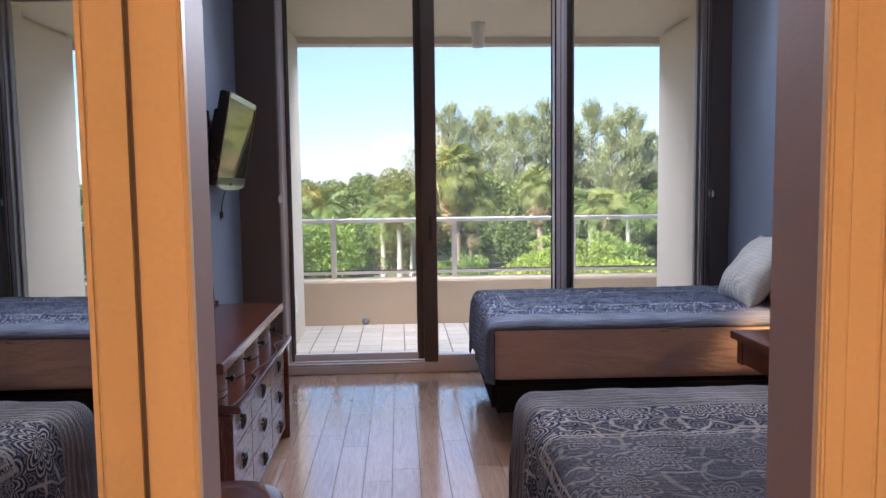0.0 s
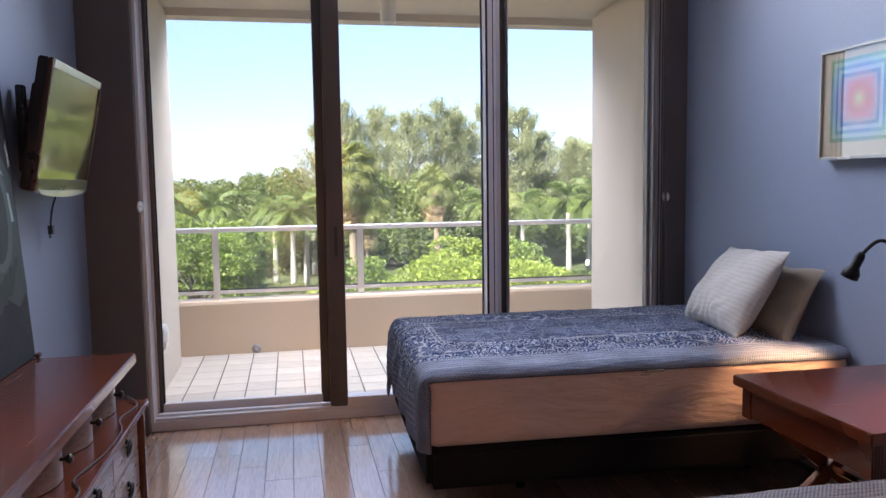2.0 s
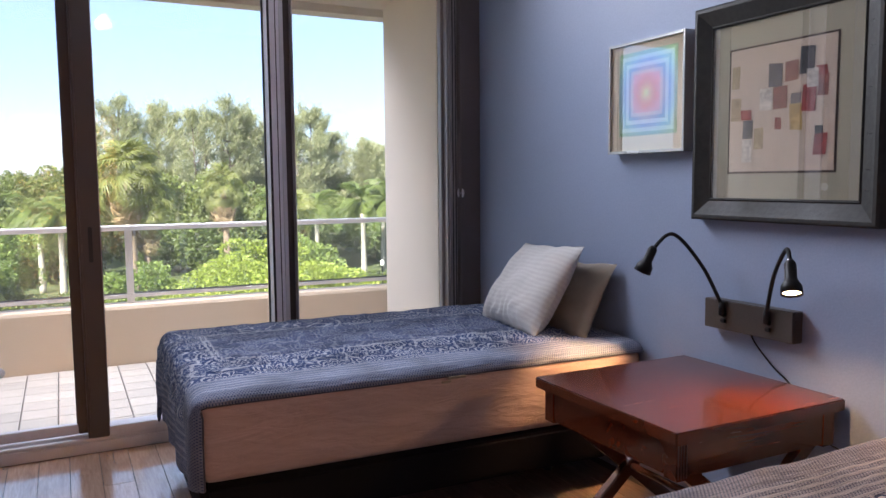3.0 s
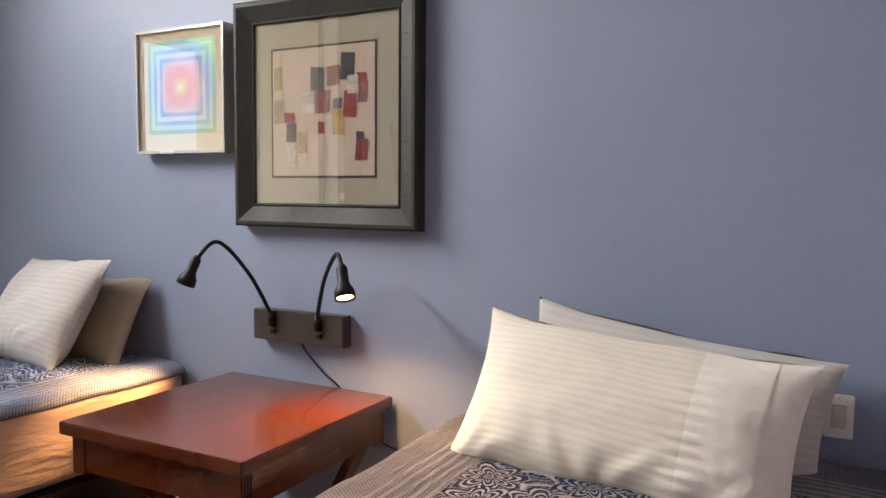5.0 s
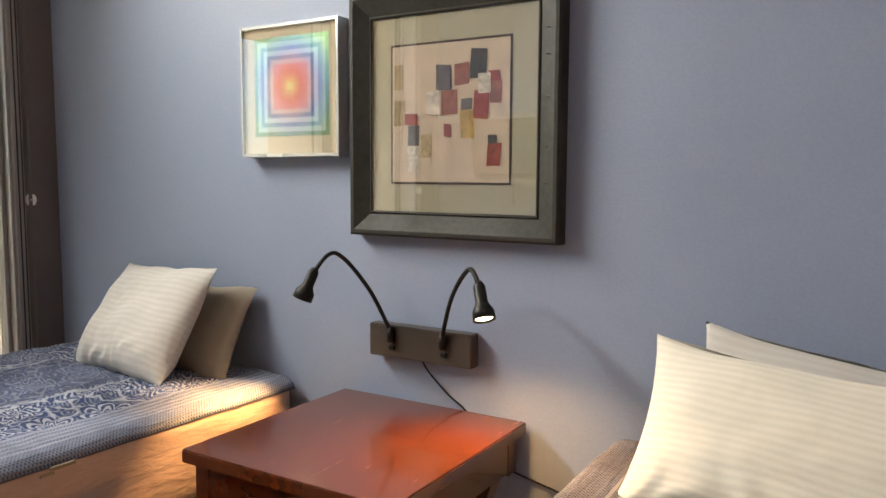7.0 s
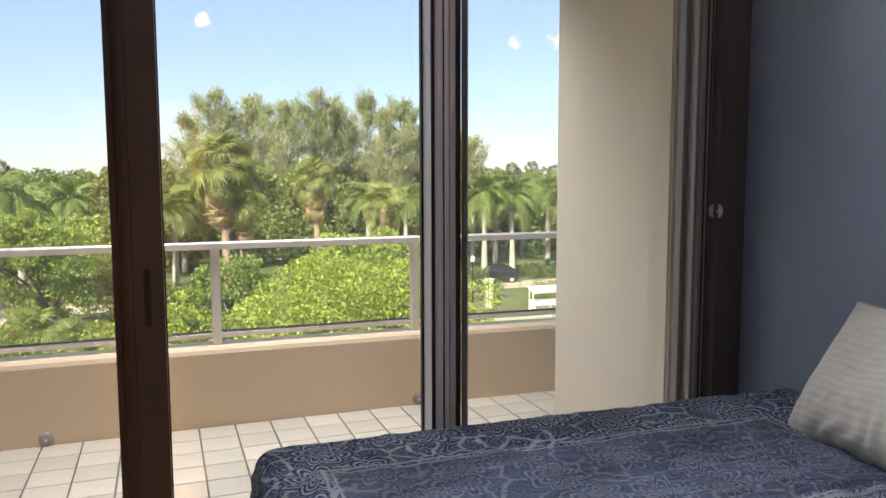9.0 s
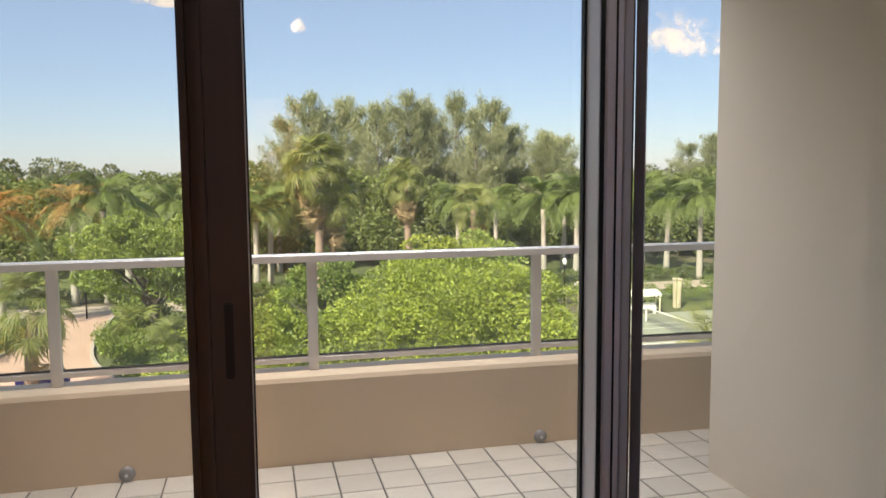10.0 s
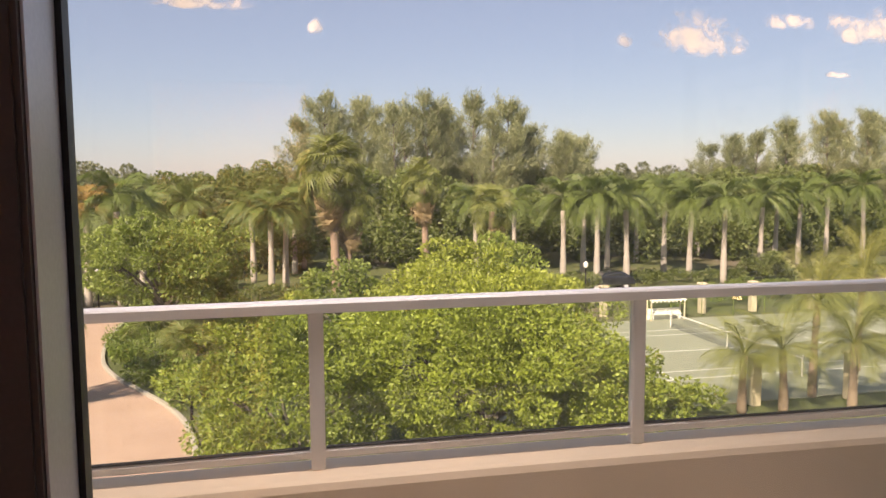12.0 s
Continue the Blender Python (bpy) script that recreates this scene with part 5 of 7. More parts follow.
    part("shard", shard, surface("pinkish_shell", (0.42, 0.30, 0.24), 0.45, 0.2, 12, 80, 0.2, 0.003), t, "pale pinkish upright shell blade", True)
    fin = part("finial", lathe([(0.004, 0.0), (0.008, 0.008), (0.02, 0.014), (0.03, 0.024), (0.024, 0.036), (0.006, 0.046)], 14, (cx, cy, 1.446)), M_BRASS, t, "amber fish-shaped finial", True)
    part("finial_fin", tube([(cx + 0.028, cy, 1.47), (cx + 0.05, cy, 1.478)], [0.004, 0.012], 6), M_BRASS, fin)


table_lamp()


def stool():
    """Low stool by the wall, of which the doorway shows little."""
    t = thing("stool", (0.80, -3.66, 0), "small dark cherry wood stool with a curved rim by the wall", "stool")
    part("seat", lathe([(0.15, 0.0), (0.160, 0.012), (0.160, 0.024), (0.15, 0.030), (0.10, 0.026), (0.01, 0.025)], 28, (0.80, -3.66, 0.532)), M_CHERRY, t, smooth=True)
    for k in range(4):
        a = math.pi / 4 + k * math.pi / 2
        c, s = math.cos(a), math.sin(a)
        part("leg", tube([(0.80 + 0.15 * c, -3.66 + 0.15 * s, 0.0), (0.80 + 0.12 * c, -3.66 + 0.12 * s, 0.55)], [0.012, 0.017], 10), M_CHERRY, t, smooth=True)


stool()

# ---- outdoors: materials ----
GROUND = -8.5


def leaf_material(name, dark, light, through=0.42, rough=0.55):
    m = bpy.data.materials.new(name)
    m.use_nodes = True
    n, l = m.node_tree.nodes, m.node_tree.links
    p = n["Principled BSDF"]
    geo, info = n.new("ShaderNodeNewGeometry"), n.new("ShaderNodeObjectInfo")
    v = coords(n, l)
    blot = noise_tex(n, l, v, 0.35, 3)
    f = maths(n, l, "MULTIPLY_ADD", geo.outputs["Random Per Island"], 0.40, maths(n, l, "MULTIPLY_ADD", blot, 0.5, maths(n, l, "MULTIPLY", info.outputs["Random"], 0.15)))
    c = ramp(n, l, f, [(0.12, dark), (0.76, light)])
    l.new(c, p.inputs["Base Color"])
    p.inputs["Roughness"].default_value = rough
    tr, mx = n.new("ShaderNodeBsdfTranslucent"), n.new("ShaderNodeMixShader")
    l.new(c, tr.inputs[0])
    mx.inputs[0].default_value = through
    l.new(p.outputs[0], mx.inputs[1])
    l.new(tr.outputs[0], mx.inputs[2])
    l.new(mx.outputs[0], n["Material Output"].inputs[0])
    return m


L_FICUS = leaf_material("ficus_leaves", (0.055, 0.092, 0.012), (0.40, 0.47, 0.072), 0.34)
L_BROAD = leaf_material("broad_leaves", (0.045, 0.082, 0.016), (0.30, 0.385, 0.080), 0.34)
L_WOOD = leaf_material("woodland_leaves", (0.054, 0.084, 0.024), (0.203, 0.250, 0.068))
# distance haze is put into this leaf colour: paler and greyer than L_WOOD
L_FAR = leaf_material("hazed_distant_leaves", (0.10, 0.12, 0.065), (0.21, 0.23, 0.12))
L_CASU = leaf_material("feathery_needles", (0.17, 0.20, 0.10), (0.38, 0.41, 0.21))
L_PALM = leaf_material("palm_fronds", (0.050, 0.082, 0.020), (0.185, 0.248, 0.062))
L_FAN = leaf_material("fan_palm_leaves", (0.084, 0.120, 0.030), (0.276, 0.300, 0.084))
L_DATE = leaf_material("date_palm_fronds", (0.13, 0.155, 0.035), (0.38, 0.38, 0.10))
L_DEAD = leaf_material("dead_fronds", (0.17, 0.12, 0.06), (0.34, 0.26, 0.13), 0.2, 0.8)
L_RUST = leaf_material("rusty_fronds", (0.16, 0.085, 0.02), (0.34, 0.22, 0.06), 0.25, 0.7)
L_YELLOW = leaf_material("yellow_flowers", (0.30, 0.22, 0.02), (0.55, 0.42, 0.05))
M_BARK = surface("grey_bark", (0.13, 0.11, 0.09), 0.9, 0.25, 2, 20, 0.6, 0.02)
M_ROYAL = surface("pale_palm_trunk", (0.34, 0.31, 0.26), 0.85, 0.14, 2, 12, 0.35, 0.01)
M_FANTRUNK = surface("brown_palm_trunk", (0.25, 0.18, 0.125), 0.9, 0.3, 3, 14, 0.6, 0.02)
M_SHAFT = surface("green_crownshaft", (0.16, 0.20, 0.06), 0.5, 0.12, 3, 20, 0.15, 0.005)
M_CANVAS = surface("white_canvas", (0.74, 0.72, 0.66), 0.8, 0.05, 3, 60, 0.15, 0.003)
M_LINE = surface("white_court_paint", (0.66, 0.66, 0.60), 0.8, 0.06, 2, 30, 0.1)
M_COURT = surface("grey_green_court", (0.265, 0.275, 0.20), 0.85, 0.08, 0.25, 12, 0.2, 0.004)
M_PILLAR = surface("cream_pillar", (0.60, 0.51, 0.36), 0.8, 0.08, 3, 30, 0.3, 0.004)
M_KERB = surface("pale_kerb", (0.38, 0.34, 0.29), 0.85, 0.1, 2, 30, 0.3, 0.004)
M_BIN = surface("blue_violet_plastic", (0.045, 0.04, 0.30), 0.45, 0.08, 3, 60, 0.05)
M_ROAD = surface("tan_road", (0.40, 0.32, 0.25), 0.9, 0.1, 0.3, 15, 0.3, 0.005)


def ground_material():
    m, n, l, p = mat("lawn_and_soil")
    v = coords(n, l)
    a, b, c = noise_tex(n, l, v, 0.06, 5), noise_tex(n, l, v, 0.9, 5), noise_tex(n, l, v, 14, 4)
    grass = ramp(n, l, b, [(0.3, (0.055, 0.075, 0.02)), (0.7, (0.13, 0.15, 0.045))])
    soil = ramp(n, l, b, [(0.3, (0.10, 0.075, 0.045)), (0.7, (0.21, 0.17, 0.11))])
    col = mix(n, l, ramp(n, l, a, [(0.52, (0, 0, 0)), (0.64, (1, 1, 1))]), grass, soil)
    col = mix(n, l, maths(n, l, "MULTIPLY", c, 0.5), col, shade((0.05, 0.06, 0.02), 1.0))
    l.new(col, p.inputs["Base Color"])
    p.inputs["Roughness"].default_value = 0.95
    bump(n, l, p, c, 0.6, 0.05)
    return m


def paver_material():
    m, n, l, p = mat("pink_brick_pavers")
    v = coords(n, l, (1, 1, 1), (0, 0, 38))
    t = n.new("ShaderNodeTexBrick")
    l.new(v, t.inputs["Vector"])
    t.inputs["Scale"].default_value = 4.0
    t.inputs["Color1"].default_value, t.inputs["Color2"].default_value = (0.52, 0.34, 0.255, 1), (0.44, 0.275, 0.205, 1)
    t.inputs["Mortar"].default_value, t.inputs["Mortar Size"].default_value = (0.30, 0.22, 0.17, 1), 0.03
    col = mix(n, l, 0.5, t.outputs[0], ramp(n, l, noise_tex(n, l, v, 0.35, 5), [(0.3, (0.40, 0.26, 0.20)), (0.7, (0.56, 0.38, 0.29))]))
    l.new(col, p.inputs["Base Color"])
    p.inputs["Roughness"].default_value = 0.9
    bump(n, l, p, t.outputs["Fac"], 0.3, 0.01)
    return m


M_GROUND, M_PAVER = ground_material(), paver_material()

# ---- outdoors: ground ----
structure("ground", box(-2500, 2500, 0.6, 4000, GROUND - 1, GROUND), M_GROUND, "lawn and planted soil reaching to the horizon", "ground")
structure("ground_behind", box(-2500, 2500, -2500, 0.6, GROUND - 1, GROUND - 0.002), M_GROUND, "lawn behind the building", "ground")


def drive_edge(y):
    """x of the driveway's planted edge at depth y."""
    return -8.6 + 7.6 / (1 + math.exp((y - 36.5) / 3.2)) - 0.02 * max(0, y - 44)


def slab(name, left, right, y0, y1, z, m, label, category, n=40):
    bm = bmesh.new()
    rows = []
    for k in range(n + 1):
        y = y0 + (y1 - y0) * k / n
        rows.append([bm.verts.new((left(y), y, z)), bm.verts.new((right(y), y, z)), bm.verts.new((right(y), y, GROUND - 0.2)), bm.verts.new((left(y), y, GROUND - 0.2))])
    for a, b in zip(rows, rows[1:]):
        for j in range(4):
            bm.faces.new((a[j], b[j], b[(j + 1) % 4], a[(j + 1) % 4]))
    bm.faces.new(rows[0])
    bm.faces.new(rows[-1])
    return structure(name, bm, m, label, category)


def far_edge(y):
    return -12.5 - 0.09 * max(0, 46 - y) ** 1.25


slab("driveway", far_edge, drive_edge, 16, 57.5, GROUND + 0.02, M_PAVER, "pink brick-paved driveway curving past the trees", "driveway")
slab("road", lambda y: -70, lambda y: 90, 57.5, 61.5, GROUND + 0.02, M_ROAD, "tan paved road in front of the palms", "road", 2)


def kerb(name, edge, y0, y1, lean):
    bm = bmesh.new()
    rows = []
    for k in range(50):
        y = y0 + (y1 - y0) * k / 49
        x = edge(y)
        rows.append([bm.verts.new((x + d * lean, y, z)) for d, z in ((0, GROUND), (0, GROUND + 0.14), (0.04, GROUND + 0.16), (0.2, GROUND + 0.16), (0.22, GROUND))])
    for a, b in zip(rows, rows[1:]):
        for j in range(4):
            bm.faces.new((a[j], b[j], b[j + 1], a[j + 1]))
    structure(name, bm, M_KERB, "pale concrete kerb along the driveway's bed", "kerb")


kerb("kerb_1", drive_edge, 20, 56, 1)
kerb("kerb_2", far_edge, 40, 56, -1)

# tennis court, its long side along x, the net across it
structure("court", box(10.5, 43.5, 28.5, 47.0, GROUND - 0.1, GROUND + 0.03), M_COURT, "grey-green tennis court surface", "tennis court")


def court_lines():
    t = thing("court_markings", (27, 38, GROUND + 0.03), "white painted tennis court lines", "court lines", kind="structure")
    z0, z1 = GROUND + 0.031, GROUND + 0.036
    for y in (32.5, 33.9, 42.1, 43.5):
        part("line", box(15.1, 38.9, y - 0.05, y + 0.05, z0, z1), M_LINE, t)
    for x in (15.1, 20.6, 33.4, 38.9):
        part("line", box(x - 0.05, x + 0.05, 32.5, 43.5, z0, z1 + 0.001), M_LINE, t)
    part("line", box(20.6, 33.4, 37.95, 38.05, z0, z1 + 0.002), M_LINE, t)


court_lines()


def net():
    t = thing("tennis_net", (27, 38, GROUND), "tennis net with a white headband between two posts", "tennis net")
    for y in (31.6, 44.4):
        part("post", tube([(27, y, GROUND), (27, y, GROUND + 1.1)], 0.05, 8), M_WHITEMETAL, t)
    part("headband", box(26.98, 27.02, 31.65, 44.35, GROUND + 0.92, GROUND + 1.0), M_CANVAS, t)
    bm = bmesh.new()
    for k in range(64):
        y = 31.7 + 12.6 * k / 63
        tube([(27, y, GROUND + 0.04), (27, y, GROUND + 0.92)], 0.008, 4, bm)
    for k in range(5):
        z = GROUND + 0.08 + 0.17 * k
        tube([(27, 31.65, z), (27, 44.35, z)], 0.008, 4, bm)
    tagged(part("mesh", bm, M_IRON, t), kind="stuff")
    part("centre_strap", box(26.985, 27.015, 37.96, 38.04, GROUND + 0.04, GROUND + 0.93), M_CANVAS, t)


net()


def cabana():
    x0, x1, y0, y1 = 26.6, 29.3, 46.4, 47.2
    t = thing("court_shelter", (28, 46.8, GROUND), "small courtside bench shelter with a striped white awning", "shelter")
    for x in (x0 + 0.1, x1 - 0.1):
        for y in (y0 + 0.1, y1 - 0.1):
            part("post", tube([(x, y, GROUND), (x, y, GROUND + 1.52)], 0.05, 8), M_PILLAR, t)
    bm = bmesh.new()
    vs = [bm.verts.new(q) for q in ((x0, y0, GROUND + 1.42), (x1, y0, GROUND + 1.42), (x1, y1, GROUND + 1.70), (x0, y1, GROUND + 1.70), (x0, y0, GROUND + 1.48), (x1, y0, GROUND + 1.48), (x1, y1, GROUND + 1.76), (x0, y1, GROUND + 1.76))]
    for f in ((0, 1, 2, 3), (7, 6, 5, 4), (0, 4, 5, 1), (1, 5, 6, 2), (2, 6, 7, 3), (3, 7, 4, 0)):
        bm.faces.new([vs[i] for i in f])
    roof = part("awning", bm, M_CANVAS, t)
    for k in range(9):
        x = x0 + 0.15 + 0.3 * k
        part("scallop", lathe([(0.10, 0.0), (0.10, 0.02)], 12, (x, y0 - 0.02, GROUND + 1.41), (0, 1, 0)), M_CANVAS, roof)
        b2 = bmesh.new()
        w = [b2.verts.new((xx, yy, zz + 0.008)) for xx, yy, zz in ((x - 0.05, y0, GROUND + 1.48), (x + 0.05, y0, GROUND + 1.48), (x + 0.05, y1, GROUND + 1.76), (x - 0.05, y1, GROUND + 1.76))]
        b2.faces.new(w)
        part("stripe", b2, M_PILLAR, roof)
    part("bench", boxes((x0 + 0.2, x1 - 0.2, y0 + 0.25, y0 + 0.6, GROUND + 0.40, GROUND + 0.46), (x0 + 0.3, x0 + 0.4, y0 + 0.25, y0 + 0.6, GROUND, GROUND + 0.4), (x1 - 0.4, x1 - 0.3, y0 + 0.25, y0 + 0.6, GROUND, GROUND + 0.4)), M_CANVAS, t)
    part("back_wall", box(x0 + 0.1, x1 - 0.1, y1 - 0.15, y1 - 0.1, GROUND, GROUND + 0.8), M_CANVAS, t)


cabana()


def pillar(x, y, h):
    t = thing("garden_pillar", (x, y, GROUND), "square cream stucco garden pillar with a cap", "pillar", "pillars round the court")
    part("shaft", box(x - 0.22, x + 0.22, y - 0.22, y + 0.22, GROUND, GROUND + h, 0.02), M_PILLAR, t)
    part("cap", box(x - 0.29, x + 0.29, y - 0.29, y + 0.29, GROUND + h, GROUND + h + 0.14, 0.03), M_PILLAR, t)


for px, py, ph in ((24.3, 49.0, 2.1), (31.8, 48.6, 2.1), (35.8, 48.4, 2.1), (40.5, 48.2, 2.1), (21.9, 28.1, 2.0), (26.6, 27.9, 2.0), (31.5, 27.7, 2.0)):
    pillar(px, py, ph)


def court_fence():
    t = thing("court_fence", (27, 47.3, GROUND), "thin green wire fence behind the tennis court", "fence")
    for k in range(14):
        x = 11 + 2.5 * k
        part("post", tube([(x, 47.3, GROUND), (x, 47.3, GROUND + 2.6)], 0.03, 6), L_BROAD, t)
    bm = bmesh.new()
    for k in range(13):
        z = GROUND + 0.1 + 0.2 * k
        tube([(11, 47.3, z), (43.5, 47.3, z)], 0.006, 4, bm)
    tagged(part("wire", bm, L_BROAD, t), kind="stuff")


court_fence()


def blue_bin(x, y):
    t = thing("storage_bin", (x, y, GROUND), "open blue-violet plastic bin beside the driveway", "bin", "row of bins")
    z = GROUND + 0.02
    bm = bmesh.new()
    rows = [[bm.verts.new((x + sx * r, y + sy * r * 0.8, z + h)) for sx, sy in ((-1, -1), (1, -1), (1, 1), (-1, 1))] for r, h in ((0.20, 0.0), (0.26, 0.85), (0.29, 0.86), (0.29, 0.90), (0.24, 0.90), (0.18, 0.06))]
    for a, b in zip(rows, rows[1:]):
        for k in range(4):
            bm.faces.new((a[k], a[(k + 1) % 4], b[(k + 1) % 4], b[k]))
    bm.faces.new(rows[-1])
    bm.faces.new(rows[0])
    part("tub", bm, M_BIN, t)
    part("handle", box(x - 0.14, x + 0.14, y - 0.27, y - 0.235, z + 0.72, z + 0.78, 0.01), M_BIN, t)


for k in range(4):
    blue_bin(-9.1 + 0.62 * k, 35.6 - 0.22 * k)


def parked_car(x, y):
    t = thing("parked_car", (x, y, GROUND), "dark parked car half hidden behind palm trunks", "car")
    z = GROUND + 0.02
    paint = surface("black_car_paint", (0.012, 0.014, 0.018), 0.2, 0.05, 2, 40, 0.0, coat=0.6)
    outline = [(-2.2, 0.35), (-2.25, 0.75), (-1.9, 0.95), (-1.1, 1.0), (-0.6, 1.52), (1.2, 1.58), (1.95, 1.05), (2.2, 0.95), (2.25, 0.4)]
    bm = bmesh.new()
    sides = [[bm.verts.new((x + u, y + s * (0.88 if v < 1.1 else 0.70), z + v)) for u, v in outline] for s in (-1, 1)]
    n = len(outline)
    bm.faces.new(sides[0])
    bm.faces.new(sides[1][::-1])
    for k in range(n):
        bm.faces.new((sides[0][k], sides[0][(k + 1) % n], sides[1][(k + 1) % n], sides[1][k]))
    bmesh.ops.bevel(bm, geom=list(bm.edges), offset=0.06, segments=2, affect="EDGES")
    part("body", bm, paint, t, smooth=False)
    glassy = surface("dark_car_glass", (0.02, 0.025, 0.028), 0.08, 0.05, 2, 40, 0.0)
    bm = bmesh.new()
    w = [bm.verts.new((x + u, y - 0.80, z + v)) for u, v in ((-0.95, 1.05), (-0.5, 1.42), (1.1, 1.46), (1.6, 1.08))]
    w2 = [bm.verts.new((v.co.x, y - 0.70, v.co.z)) for v in w]
    bm.faces.new(w)
    bm.faces.new(w2[::-1])
    for k in range(4):
        bm.faces.new((w[k], w[(k + 1) % 4], w2[(k + 1) % 4], w2[k]))
    part("side_window", bm, glassy, t)
    for u in (-1.4, 1.4):
        for s in (-0.86, 0.70):
            wheel = part("wheel", lathe([(0.2, 0.0), (0.32, 0.0), (0.34, 0.03), (0.34, 0.14), (0.32, 0.17), (0.2, 0.17)], 20, (x + u, y + s, z + 0.34), (0, 1, 0)), M_SEAL, t)
            part("rim", lathe([(0.2, -0.01), (0.1, -0.02), (0.02, -0.02)], 16, (x + u, y + s, z + 0.34), (0, 1, 0)), M_ALU, wheel)


parked_car(30.2, 61.2)

# ---- outdoors: plants ----


def sheet_mesh(name, verts, m):
    """A mesh of separate four-cornered leaves; verts has shape (n, 4, 3)."""
    k = len(verts)
    me = bpy.data.meshes.new(name)
    me.vertices.add(4 * k)
    me.vertices.foreach_set("co", verts.reshape(-1).astype(np.float32))
    me.loops.add(4 * k)
    me.loops.foreach_set("vertex_index", np.arange(4 * k, dtype=np.int32))
    me.polygons.add(k)
    me.polygons.foreach_set("loop_start", np.arange(0, 4 * k, 4, dtype=np.int32))
    me.update(calc_edges=True)
    me.materials.append(m)
    return me


def leaves(rng, centres, long, wide, spread, hang=0.0, out=None):
    """Diamond leaves at the centres, turned at random, leaning outwards and hanging as asked."""
    k = len(centres)
    d = rng.normal(size=(k, 3))
    if out is not None:
        d = d * spread + out
    d[:, 2] -= hang
    d /= np.linalg.norm(d, axis=1)[:, None] + 1e-6
    s = np.cross(d, rng.normal(size=(k, 3)))
    s /= np.linalg.norm(s, axis=1)[:, None] + 1e-6
    L = (long * rng.uniform(0.7, 1.3, k))[:, None]
    W = (wide * rng.uniform(0.7, 1.3, k))[:, None]
    bend = np.cross(d, s) * L * 0.12
    return np.stack([centres - d * L / 2, centres + s * W / 2 + bend, centres + d * L / 2, centres - s * W / 2 + bend], axis=1)


def crown_points(rng, centre, radii, clumps, clump_r, n, gap=0.0, low=-0.5):
    """Points in clumps spread over an uneven ellipsoid, with their outward directions."""
    dirs = rng.normal(size=(clumps, 3))
    dirs /= np.linalg.norm(dirs, axis=1)[:, None]
    dirs[:, 2] = np.where(dirs[:, 2] < low, -dirs[:, 2] * 0.6, dirs[:, 2])
    c = np.array(centre) + dirs * np.array(radii) * rng.uniform(0.62, 1.0, clumps)[:, None]
    pick = rng.integers(0, clumps, n)
    q = rng.normal(size=(n, 3))
    q /= np.linalg.norm(q, axis=1)[:, None]
    rr = clump_r * rng.uniform(0.7, 1.25, clumps)[pick] * rng.uniform(0.55, 1.0, n) ** 0.5
    pts = c[pick] + q * rr[:, None] * np.array((1.0, 1.0, 0.72))
    out = q + dirs[pick] * 0.6
    return pts, out


def broad_tree(name, base, top, radii, clumps, clump_r, n, leaf, m, label, seed, trunk_r=0.22):
    rng = np.random.default_rng(seed)
    t = thing(name, base, label, "tree")
    cz = top - radii[2]
    c = (base[0], base[1], cz)
    pts, out = crown_points(rng, c, radii, clumps, clump_r, n, low=-0.85)
    me = sheet_mesh("crown", leaves(rng, pts, leaf, leaf * 0.5, 0.8, 0.25, out), m)
    crown = under(new("crown", me), t)
    crown["kind"] = "stuff"
    b = Vector(base)
    part("trunk", tube(bezier([b, b + Vector((0.2, 0.1, (cz - b.z) * 0.5)), Vector(c) - Vector((0, 0, radii[2] * 0.4))], 5), [trunk_r * (1.4 - 0.05 * k) for k in range(11)], 9), M_BARK, t, smooth=True)
    for k in range(9):
        a = 2 * math.pi * k / 9 + 0.4 * math.sin(k * 7)
        tip = Vector(c) + Vector((math.cos(a) * radii[0] * 0.75, math.sin(a) * radii[1] * 0.75, radii[2] * (0.1 + 0.5 * abs(math.sin(k * 3.1)))))
        start = b + Vector((0.1, 0.05, (cz - b.z) * (0.35 + 0.05 * (k % 4))))
        part("limb", tube(bezier([start, (start + tip) / 2 + Vector((0, 0, 0.3)), tip], 5), [trunk_r * (0.55 - 0.045 * j) for j in range(11)], 6), M_BARK, t, smooth=True)
    return t


broad_tree("ficus_tree", (8.7, 24.5, GROUND), -1.75, (5.2, 4.4, 3.4), 170, 0.95, 105000, 0.14, L_FICUS, "large bright green ficus tree below the balcony", 11, 0.3)
broad_tree("ficus_tree", (2.0, 22.6, GROUND), -2.6, (2.5, 2.7, 3.0), 60, 0.8, 32000, 0.14, L_FICUS, "bright green leafy tree at the driveway's edge", 12, 0.18)
broad_tree("ficus_tree", (13.2, 24.3, GROUND), -4.3, (1.9, 2.2, 2.0), 34, 0.65, 11000, 0.16, L_FICUS, "green tree with drooping branches beside the court", 13, 0.18)
broad_tree("ficus_tree", (10.4, 34.5, GROUND), -1.6, (3.6, 3.2, 3.3), 70, 0.95, 24000, 0.2, L_FICUS, "yellow-green tree behind the ficus", 14, 0.2)
broad_tree("broadleaf_tree", (-5.0, 47.5, GROUND), -0.7, (5.0, 4.0, 2.9), 95, 0.9, 36000, 0.2, L_BROAD, "dark green spreading tree beside the driveway", 15, 0.25)
broad_tree("broadleaf_tree", (5.0, 41.0, GROUND), -3.2, (3.2, 2.6, 2.6), 40, 0.9, 9000, 0.24, L_BROAD, "low green tree behind the driveway bed", 16, 0.15)
broad_tree("broadleaf_tree", (15.5, 44.0, GROUND), -2.4, (3.4, 2.6, 3.0), 40, 1.0, 9000, 0.26, L_BROAD, "low green tree beside the court's end", 17, 0.15)


